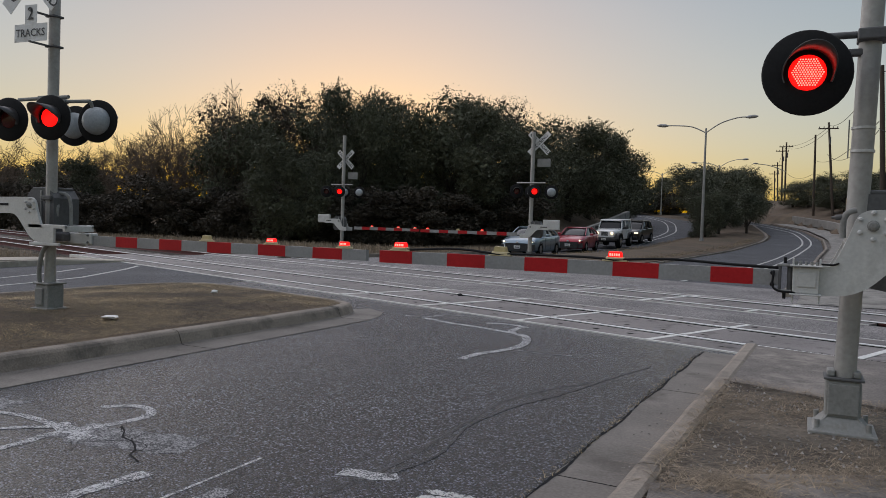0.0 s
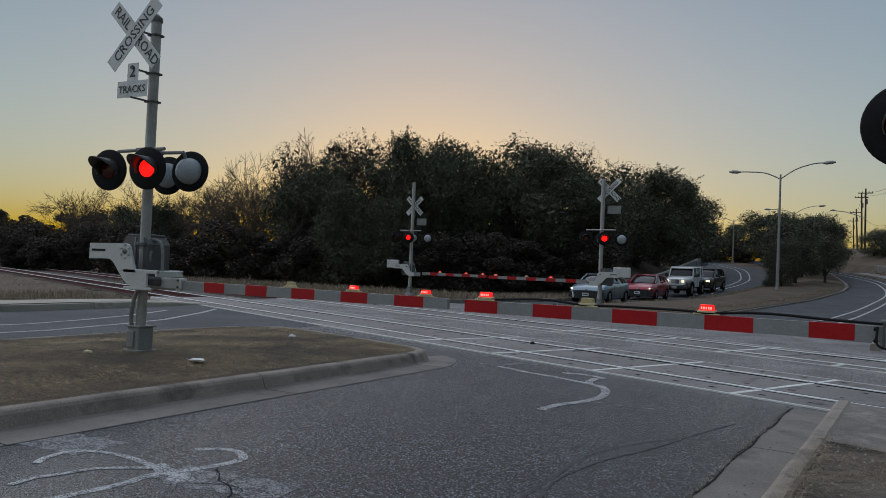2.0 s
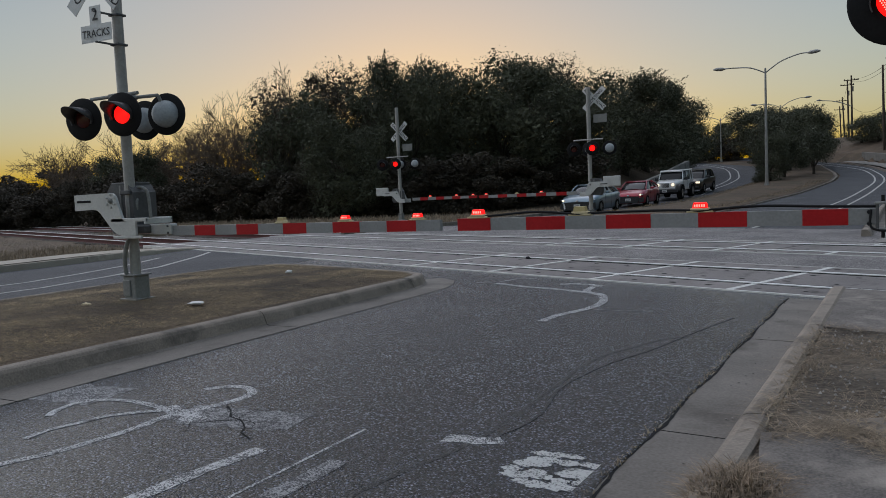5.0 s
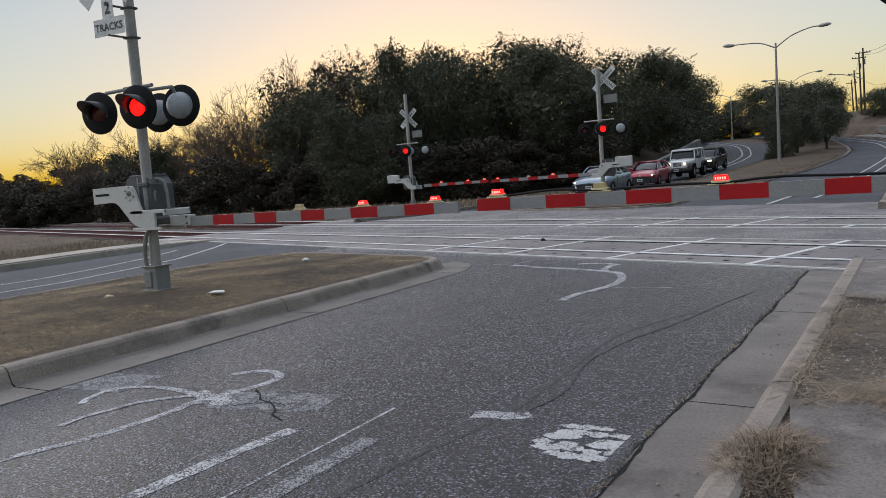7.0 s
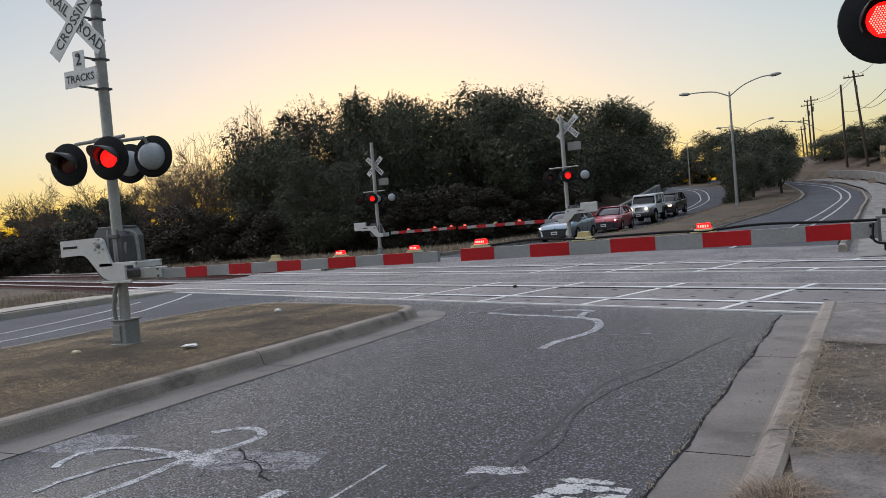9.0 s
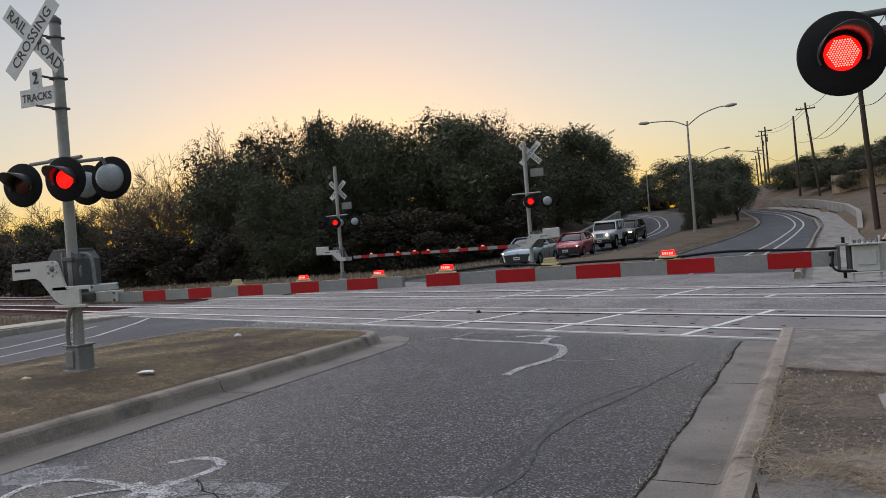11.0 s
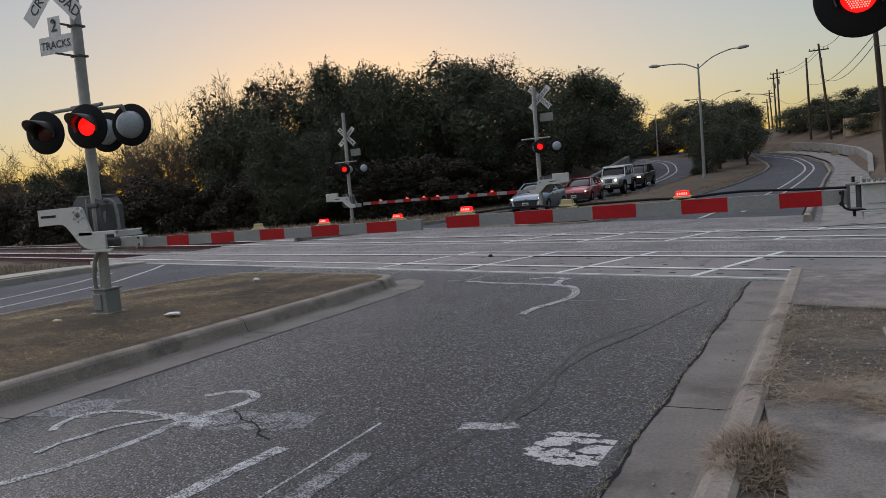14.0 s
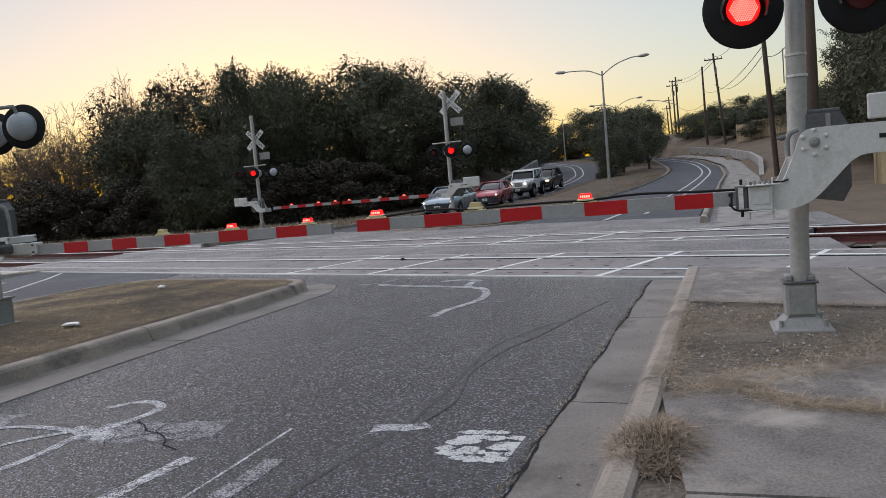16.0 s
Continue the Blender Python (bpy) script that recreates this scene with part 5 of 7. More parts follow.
# trees on the far island and along the right-hand bank
for x, y, w, h in ((-6.6, 70, 5.0, 4.6), (-7.3, 82, 8, 6.6), (-4.7, 74, 4.4, 4.4), (-5.6, 88, 7, 6.6), (-8.6, 92, 9, 7.0), (-7.0, 98, 8, 7.4), (-10.5, 108, 10, 8), (-15, 118, 11, 8)):
    tree(x, y, w, h, "round", "dark rounded oak on the far grass island")
tree(-7.3, 66, 3.6, 4.3, "oak", "small low oak beside the far street lamp")
for x, y, w, h in ((0.5, 112, 7, 4.0), (3.0, 106, 7, 4.4), (6.5, 104, 8, 4.6), (9, 98, 8, 4.4), (-1.5, 116, 6, 3.6), (6.4, 90, 7, 3.8), (4.2, 99, 8, 3.6), (10, 86, 9, 4.6), (13.5, 78, 9, 5.2), (11, 60, 7, 4.6), (7.0, 56, 3.4, 4.8), (10.4, 44, 8, 9.0), (8.9, 47, 5.6, 7.6), (10.5, 52, 8, 9.5), (7.4, 50.5, 4.0, 4.6), (12.5, 55, 9, 9.0), (13.5, 46, 9, 11.0), (9.8, 38, 7, 10.5), (13, 38, 9, 12), (17, 40, 10, 12.5)):
    tree(x, y, w, h, "oak", "dark tree behind the fence on the bank")

# ---- road markings and cracks ----


def stripe(name, pts, width, material, label, z=0.0015, rag=0.25, step=0.06, parent=None):
    """A painted band along pts with uneven edges."""
    pts = [Vector((p[0], p[1], rise(p[1]) + z)) for p in pts]
    run = []
    for a, b in zip(pts, pts[1:]):
        n = max(1, int((b - a).length / step))
        run += [a.lerp(b, k / n) for k in range(n)]
    run.append(pts[-1])
    sh, vs = Shape(), []
    for i, p in enumerate(run):
        t = (run[min(i + 1, len(run) - 1)] - run[max(i - 1, 0)]).normalized()
        side = Vector((-t.y, t.x, 0))
        wl = width / 2 * (1 + rag * noise.noise((p.x * 9, p.y * 9, 1)))
        wr = width / 2 * (1 + rag * noise.noise((p.x * 9, p.y * 9, 7)))
        vs += [p + side * wl, p - side * wr]
    sh.add(vs, [(2 * k, 2 * k + 1, 2 * k + 3, 2 * k + 2) for k in range(len(run) - 1)])
    return tagged(part(name, sh, material, parent), label, "road marking", "", "structure")


def blotch(name, centre, rx, ry, material, label, seed, z=0.002, turn=0.0, n=64):
    sh = Shape()
    pts = []
    for k in range(n):
        a = 2 * math.pi * k / n
        r = 1 + 0.35 * noise.noise((math.cos(a) * 2 + seed, math.sin(a) * 2, seed)) + 0.16 * noise.noise((math.cos(a) * 7 + seed, math.sin(a) * 7, seed))
        x, y = rx * r * math.cos(a), ry * r * math.sin(a)
        pts.append((centre[0] + x * math.cos(turn) - y * math.sin(turn), centre[1] + x * math.sin(turn) + y * math.cos(turn), z))
    sh.add(pts + [(*centre, z)], [(k, (k + 1) % n, n) for k in range(n)])
    return tagged(part(name, sh, material), label, "road marking", "", "structure")


def flow(pts, n=6):
    return [(p.x, p.y) for p in spline(pts, n)]


PAINT = "faded white paint line on dark asphalt"
stripe("painted_loop", flow([(-4.3, 1.5), (-4.22, 2.0), (-4.17, 2.15), (-4.07, 2.39), (-4.02, 2.68), (-4.0, 2.91), (-4.02, 3.15), (-3.95, 3.33), (-3.89, 3.52), (-3.87, 3.7), (-3.93, 3.82), (-4.07, 3.89), (-4.2, 3.86), (-4.32, 3.74)]), 0.072, WHITE_PAINT, PAINT)
stripe("painted_loop", flow([(-4.79, 2.86), (-4.88, 3.01), (-4.88, 3.21), (-4.64, 3.31), (-4.35, 3.3), (-4.09, 3.26), (-3.95, 3.3)]), 0.06, WHITE_PAINT, PAINT, 0.0021)
stripe("painted_loop", flow([(-4.46, 2.5), (-4.49, 2.67), (-4.44, 2.84), (-4.39, 3.02), (-4.2, 3.2), (-4.05, 3.27)]), 0.05, WHITE_PAINT, PAINT, 0.0027)
FADED = worn_paint("very_faded_paint", (0.36, 0.36, 0.37), (0.035, 0.035, 0.04), hi=0.47, coarse=9)
stripe("faded_patch", [(-5.55, 3.3), (-5.2, 3.31), (-4.8, 3.36)], 0.44, FADED, "pale scuffed block of old paint", 0.001, 0.16, 0.03)
stripe("faded_patch", [(-4.0, 3.24), (-3.6, 3.27), (-3.12, 3.36)], 0.34, FADED, "pale scuffed block of old paint", 0.0011, 0.4, 0.03)
stripe("faded_patch", [(-4.2, 3.3), (-3.9, 3.22), (-3.75, 3.16)], 0.12, WHITE_PAINT, "pale scuffed block of old paint", 0.0013, 0.8, 0.03)
stripe("road_crack", [(-3.82, 3.47), (-3.7, 3.38), (-3.61, 3.29), (-3.5, 3.26), (-3.44, 3.22), (-3.36, 3.15), (-3.31, 3.07), (-3.17, 3.0)], 0.012, TAR, "thin dark crack in the asphalt", 0.0033, 0.9, 0.03)
stripe("road_crack", [(-3.5, 3.26), (-3.62, 3.2), (-3.7, 3.12)], 0.009, TAR, "thin dark crack in the asphalt", 0.0033, 0.9, 0.03)
crack_rng = random.Random(8)
for x, y, way in ((-3.5, 3.26, 0.2), (-3.5, 3.26, 2.6), (-3.42, 3.2, -0.9), (-3.6, 3.3, 1.2), (-3.35, 3.14, 0.5), (-3.66, 3.36, 2.9), (-3.3, 3.3, 0.1), (-3.75, 3.2, -2.2)):
    run = [(x, y)]
    for _ in range(crack_rng.randint(4, 7)):
        way += crack_rng.uniform(-0.7, 0.7)
        x, y = x + 0.055 * math.cos(way), y + 0.055 * math.sin(way)
        run.append((x, y))
    stripe("road_crack", run, crack_rng.uniform(0.003, 0.006), TAR, "thin dark crack in the asphalt", 0.0034, 0.9, 0.02)
stripe("painted_bar", [(-3.12, 1.6), (-3.08, 2.1), (-3.06, 2.48), (-3.0, 2.9)], 0.1, WHITE_PAINT, PAINT)
stripe("painted_bar", [(-2.5, 1.6), (-2.5, 2.15), (-2.5, 2.48), (-2.49, 2.92)], 0.12, FADED, PAINT)
stripe("painted_bar", [(-2.68, 1.6), (-2.67, 2.66), (-2.67, 3.4)], 0.02, WHITE_PAINT, "thin pale line on asphalt")
FRESH = worn_paint("flaking_white_paint", (0.58, 0.58, 0.57), (0.05, 0.05, 0.052), hi=0.58, coarse=12)
pr = random.Random(17)
for i in range(5):
    for j in range(6):
        if pr.random() < 0.1 or (i, j) in ((2, 2), (2, 3), (0, 0)):
            continue
        blotch("paint_flake", (-1.65 + 0.088 * i + 0.012 * j + pr.uniform(-0.03, 0.03), 3.02 + 0.075 * j + pr.uniform(-0.014, 0.014)), pr.uniform(0.036, 0.07), pr.uniform(0.03, 0.045), FRESH, "flaking white paint block near the gutter", i * 7 + j, 0.0015 + 0.0001 * (i + 2 * j))
stripe("paint_flake", [(-2.17, 3.44), (-2.05, 3.45), (-1.93, 3.47), (-1.87, 3.52)], 0.12, WHITE_PAINT, "flaking white paint block", 0.0016, 0.9, 0.02)
stripe("painted_curve", flow([(-4.87, 9.79), (-4.28, 9.49), (-3.91, 9.39), (-3.3, 9.11), (-3.06, 8.95), (-2.88, 8.5), (-2.84, 8.06), (-2.9, 7.72), (-3.02, 7.37), (-3.04, 6.98)]), 0.1, WHITE_PAINT, "curved white spill of paint across the lane", 0.0025)
stripe("painted_curve", flow([(-3.08, 8.95), (-3.32, 9.2), (-3.38, 9.6), (-3.33, 9.76), (-3.63, 9.9), (-3.92, 9.83)]), 0.1, WHITE_PAINT, "curved white spill of paint across the lane", 0.002)
stripe("painted_curve", [(-2.78, 7.84), (-2.47, 7.81), (-2.15, 7.86)], 0.04, FADED, "thin pale line on asphalt", 0.002)
stripe("painted_curve", [(-5.2, 9.85), (-4.88, 9.95), (-4.79, 10.33), (-4.51, 10.41)], 0.06, FADED, "thin pale line on asphalt", 0.002)
stripe("tar_seam", flow([(-1.93, 3.51), (-1.85, 3.96), (-1.95, 4.65), (-1.88, 5.33), (-1.69, 5.99), (-1.5, 6.9), (-1.31, 7.67)]), 0.02, SEAM, "dark sunken seam along the lane", 0.0031, 0.9)
stripe("tar_seam", flow([(-2.3, 1.4), (-2.16, 2.64), (-2.03, 3.24), (-1.98, 3.8), (-2.0, 4.69), (-2.01, 5.5), (-1.75, 6.3), (-1.48, 6.72)]), 0.034, SEAM, "dark sunken seam along the lane", 0.0012, 0.8)
edge, vs = Shape(), []
for k in range(470):
    y = -4 + 13.05 * k / 469
    x = -1.318 + 0.038 * y
    bite = 0.02 * noise.noise((y * 1.7, 3.0, 0)) + 0.022 * noise.noise((y * 7.0, 1.0, 0)) + 0.014 * noise.noise((y * 23.0, 2.0, 0))
    vs += [(x - 0.09, y, 0.0012), (x - 0.02 + bite, y, 0.013), (x + 0.004 + bite, y, 0.011), (x + 0.012 + bite, y, -0.004)]
edge.add(vs, [(4 * k + i, 4 * k + i + 1, 4 * k + i + 5, 4 * k + i + 4) for k in range(469) for i in range(3)])
tagged(part("asphalt_edge", edge, ASPHALT), "broken ragged edge of the asphalt on the gutter", "road", "", "structure")
stripe("gutter_seam", [(-1.304 + 0.038 * y + 0.012 * math.sin(5 * y), y) for y in np.arange(-4, 9.1, 0.15)], 0.02, TAR, "dark ragged seam where asphalt meets gutter", 0.0075, 1.3, 0.03)
stripe("kerb_seam", [(kb(y) + 0.012, y) for y in np.arange(-4, 0.6, 0.3)], 0.02, TAR, "dark joint behind the kerb", 0.157, 0.6, 0.05)
# lines of the other lanes
stripe("lane_line", [(-12.6, -10), (-12.6, 7.9), (-13.05, 9.6), (-13.6, 11.25), (-15.0, 13.6), (-15.9, 14.9)], 0.1, LINE_PAINT, "white lane line", 0.008, 0.1, 0.5)
stripe("lane_line", [(-13.9, -10), (-13.9, 8.4), (-14.25, 9.7), (-14.9, 11.4), (-15.9, 13.2)], 0.1, LINE_PAINT, "white lane line", 0.008, 0.1, 0.5)
stripe("stop_line", [(-4.7, 19.6), (-3.4, 19.15), (-2.0, 18.8)], 0.12, FADED, "faded white line beyond the rails", 0.008, 0.3, 0.2)
stripe("lane_line", flow([(-3.0, 22.0), (-2.5, 30), (-2.1, 33), (-1.7, 41.5), (-0.9, 52.9), (-0.05, 64.3), (-0.5, 75.8), (-1.8, 84.9), (-6, 100)]), 0.13, LINE_PAINT, "white double line on the far curve", 0.02, 0.05, 0.8)
stripe("lane_line", flow([(-2.0, 24), (-1.4, 33), (-0.9, 43.3), (-0.1, 54.8), (0.55, 64.6), (0.2, 74.5), (-1.1, 86), (-5, 101)]), 0.13, LINE_PAINT, "white double line on the far curve", 0.02, 0.05, 0.8)
stripe("lane_line", flow([(-10.7, 56), (-10.9, 61.8), (-10.8, 69.7), (-11.7, 80.3), (-15.6, 101.2), (-22.9, 122)]), 0.13, LINE_PAINT, "white double line on the uphill lane", 0.02, 0.05, 0.8)
stripe("lane_line", flow([(-11.3, 56), (-11.5, 61.8), (-11.5, 69.7), (-12.5, 80.3), (-16.6, 101.2), (-24, 122)]), 0.13, LINE_PAINT, "white double line on the uphill lane", 0.02, 0.05, 0.8)

# ---- walls and fence ----


def wall_run(name, pts, tops, thick, material, label, piece):
    root = thing(name, label, "retaining wall", kind="structure")
    for (a, b), (t0, t1) in zip(zip(pts, pts[1:]), zip(tops, tops[1:])):
        a, b = Vector(a), Vector(b)
        d = (b - a).normalized()
        s = Vector((-d.y, d.x)) * thick / 2
        sh = Shape()
        a, b = a + d * 0.01, b - d * 0.01
        za, zb = land(a.x, a.y) - 0.6, land(b.x, b.y) - 0.6
        vs = [(a.x - s.x, a.y - s.y, za), (b.x - s.x, b.y - s.y, zb), (b.x + s.x, b.y + s.y, zb), (a.x + s.x, a.y + s.y, za)]
        vs += [(vs[0][0], vs[0][1], t0), (vs[1][0], vs[1][1], t1), (vs[2][0], vs[2][1], t1), (vs[3][0], vs[3][1], t0)]
        sh.add(vs, [(3, 2, 1, 0), (4, 5, 6, 7), (0, 1, 5, 4), (1, 2, 6, 5), (2, 3, 7, 6), (3, 0, 4, 7)])
        part(piece, sh, material, root)


ry = [51, 53, 55, 58, 61, 64, 67, 70, 74, 78, 82, 86, 90, 95, 100]
wall_run("wall_right", [(wall_x(y) + 0.1, y) for y in ry], [rise(y) + 0.25 + 0.85 * smooth01((y - 50) / 6) for y in ry], 0.3, WALLSTONE, "low curved concrete retaining wall below the dirt bank", "wall_panel")
wall_run("wall_left", [(-15.7, 54), (-15.3, 57.5), (-14.9, 61), (-14.5, 64.5), (-14.1, 68)], [1.0, 1.5, 2.0, 2.6, 3.2], 0.35, WALLSTONE, "sloping concrete retaining wall above the uphill lane", "wall_panel")


def build_fence():
    board = Shape().box((0, 0, 0), (0.192, 0.02, 1.9)).mesh("fence_board")
    root = thing("fence", "tan boarded garden fence along the bank", "fence")
    line = [(4.0, 92), (9.0, 86), (12.2, 66), (11.4, 47), (6.8, 36.5), (18, 33)]
    for (ax, ay), (bx, by) in zip(line, line[1:]):
        a, b = Vector((ax, ay)), Vector((bx, by))
        n = max(1, round((b - a).length / 2.4))
        ang = math.degrees(math.atan2(by - ay, bx - ax))
        for k in range(n):
            p, q = a.lerp(b, k / n), a.lerp(b, (k + 1) / n)
            c = (p + q) / 2
            z = land(c.x, c.y)
            w = (q - p).length
            m = pose(0, 0, 0, 0, 0, ang)
            for j in range(12):
                v = m @ Vector((((j + 0.5) / 12 - 0.5) * w, 0.01 * (j % 2), 0))
                part("fence_board", board, FENCE, root, at=pose(c.x + v.x, c.y + v.y, z + 0.85 + 0.02 * math.sin(j * 2.1), 0, 0, ang))
            part("fence_post", Shape().box((p.x, p.y, z + 0.85), (0.1, 0.1, 2.05), m), FENCE, root)


build_fence()

# ---- lamp posts, utility poles, wires ----


def street_lamp(x, y, top, reach, turn, group="street lamps"):
    z = land(x, y)
    root = thing("street_lamp", "grey tapered street lamp with two curved arms", "street lamp", pose(x, y, z, 0, 0, turn), group)
    h = top - z
    part("base", Shape().tube([(0, 0, 0.0), (0, 0, 0.45)], [0.2, 0.15], 10), GALV, root)
    part("pole", Shape().tube([(0, 0, 0), (0, 0, h * 0.5), (0, 0, h)], [0.12, 0.09, 0.065], 10), GALV, root)
    for s, lift in ((-1, 0.25), (1, 0.75)):
        path = spline([(0, 0, h - 0.35), (s * reach * 0.35, 0, h + lift * 0.45), (s * reach * 0.75, 0, h + lift * 0.95), (s * reach, 0, h + lift)], 6)
        arm = part("arm", Shape().tube(path, 0.045, 6), GALV, root)
        e = s * reach
        part("lamp_head", Shape().tube([(e - s * 0.15, 0, h + lift - 0.01), (e + s * 0.1, 0, h + lift), (e + s * 0.45, 0, h + lift + 0.03), (e + s * 0.7, 0, h + lift + 0.03)], [0.05, 0.13, 0.13, 0.05], 8), GALV, arm)


street_lamp(-6.95, 60.5, 9.35, 2.9, 0)
street_lamp(-10.8, 111, 11.0, 3.0, 6)
street_lamp(-21.2, 128, 11.2, 3.0, 10)


def utility_pole(x, y, top, lean, r=0.15, cross=True, base=None):
    z = land(x, y)
    root = thing("utility_pole", "dark weathered wooden utility pole", "utility pole", group="utility poles")
    t = Vector((x + lean, y, top))
    part("pole", Shape().tube([(x, y, z - 0.2), (x + lean * 0.5, y, (z + top) / 2), t], [r, r * 0.9, r * 0.7], 10), POLE_WOOD, root)
    if cross:
        part("crossarm", Shape().box((t.x, y - 0.12, top - 0.7), (2.0, 0.1, 0.13)), POLE_WOOD, root)
        for k in (-0.9, -0.45, 0.45, 0.9):
            part("insulator", Shape().tube([(t.x + k, y - 0.12, top - 0.64), (t.x + k, y - 0.12, top - 0.46)], 0.045, 6), DARK_BOX, root)
        part("transformer_bracket", Shape().tube([(t.x + 0.22, y - 0.15, top - 2.4), (t.x + 0.22, y - 0.15, top - 1.6)], 0.09, 8), DARK_BOX, root)
    return t


P_B = utility_pole(4.35, 35.2, 11.0, 0.0, 0.26, False)
P_A = utility_pole(3.95, 47.6, 10.8, -0.5, 0.16, False)
P_C = utility_pole(2.85, 94.6, 14.2, -0.85)
P_D = utility_pole(0.95, 101.5, 13.7, -0.15, 0.15, False)
P_E = utility_pole(-2.9, 131, 16.2, -0.1)
P_F = utility_pole(-3.6, 141.5, 16.6, -0.2)
P_G = utility_pole(-4.8, 163, 16.0, -0.4)
P_H = utility_pole(-5.9, 179, 15.6, -0.3)


def wire(a, b, sag, r=0.02):
    pts = [(Vector(a).lerp(Vector(b), k / 16)) - Vector((0, 0, 4 * sag * (k / 16) * (1 - k / 16))) for k in range(17)]
    solid("overhead_wire", Shape().tube(pts, r, 4), BLACK, "thin black overhead wire slung between poles", "wire", group="overhead wires")


for a, b, dz, sag in ((P_B, P_A, -0.4, 0.5), (P_A, P_C, -0.3, 1.0), (P_A, P_C, -3.5, 1.1), (P_A, P_D, -3.0, 1.0), (P_C, P_E, -0.5, 0.7), (P_D, P_E, -4.6, 0.8), (P_C, P_E, -0.9, 0.8), (P_E, P_F, -0.5, 0.4), (P_F, P_G, -0.5, 0.6), (P_G, P_H, -0.5, 0.5), (P_B, P_A, -3.4, 0.8)):
    wire(a + Vector((0, 0, dz)), b + Vector((0, 0, dz)), sag)
arm = [(-2.9, 130.9, 11.6), (-4.2, 130.5, 12.2), (-5.6, 130.1, 12.6), (-7.0, 129.6, 12.75)]
side_lamp = thing("street_lamp", "single curved lamp arm on a wooden utility pole", "street lamp", group="street lamps")
part("arm", Shape().tube(arm, 0.06, 6), GALV, side_lamp)
part("lamp_head", Shape().tube([(-6.9, 129.6, 12.75), (-7.2, 129.5, 12.8), (-7.6, 129.4, 12.78)], [0.07, 0.15, 0.07], 8), GALV, side_lamp)

# ---- parked vehicles, waiting nose to tail ----


def loft(stations, ring, smooth=True):
    """Cross-sections joined along y. ring(station) gives points (x, z); a station starts with its y."""
    sh = Shape()
    rows = [[(x, st[0], z) for x, z in ring(st)] for st in stations]
    n = len(rows[0])
    sh.add([p for r in rows for p in r], [(i * n + k, i * n + (k + 1) % n, (i + 1) * n + (k + 1) % n, (i + 1) * n + k) for i in range(len(rows) - 1) for k in range(n)], smooth)
    sh.add(rows[0], [tuple(range(n - 1, -1, -1))])
    sh.add(rows[-1], [tuple(range(n))])
    return sh


def body_ring(st):
    y, zb, zt, w = st
    m = zb + (zt - zb) * 0.55
    half = [(w * 0.86, zb), (w * 0.97, zb + 0.08), (w, m), (w * 0.985, zt - 0.1), (w * 0.93, zt - 0.03), (w * 0.6, zt), (0, zt + 0.012)]
    return half + [(-x, z) for x, z in reversed(half[:-1])]


def cabin_ring(st):
    y, zb, zt, wb, wt = st
    half = [(wb, zb), (wb * 0.985, zb + 0.02), (wt + (wb - wt) * 0.1, zt - 0.07), (wt * 0.9, zt - 0.015), (wt * 0.5, zt), (0, zt + 0.008)]
    return half + [(-x, z) for x, z in reversed(half[:-1])]


def wheel(root, x, y, r, w):
    t = part("wheel", Shape().lathe([(r * 0.62, -w / 2), (r * 0.93, -w / 2), (r, -w * 0.36), (r, w * 0.36), (r * 0.93, w / 2), (r * 0.62, w / 2)], pose(x, y, r, 0, 0, 90), 24), TYRE, root, "black tyre")
    s = 1 if x > 0 else -1
    rim = Shape().lathe([(r * 0.63, 0.0), (r * 0.6, s * 0.0), (r * 0.2, -s * 0.02), (0.0, -s * 0.02)], pose(x + s * (w / 2 - 0.02), y, r, 0, 0, 90), 20)
    for k in range(5):
        a = radians(72 * k)
        rim.box((x + s * (w / 2 - 0.005), y + 0.33 * r * math.cos(a), r + 0.33 * r * math.sin(a)), (0.02, r * 0.55, r * 0.13), pose(0, 0, 0, 72 * k, 0, 0))
    part("rim", rim, RIM, t, "five-spoke alloy rim")


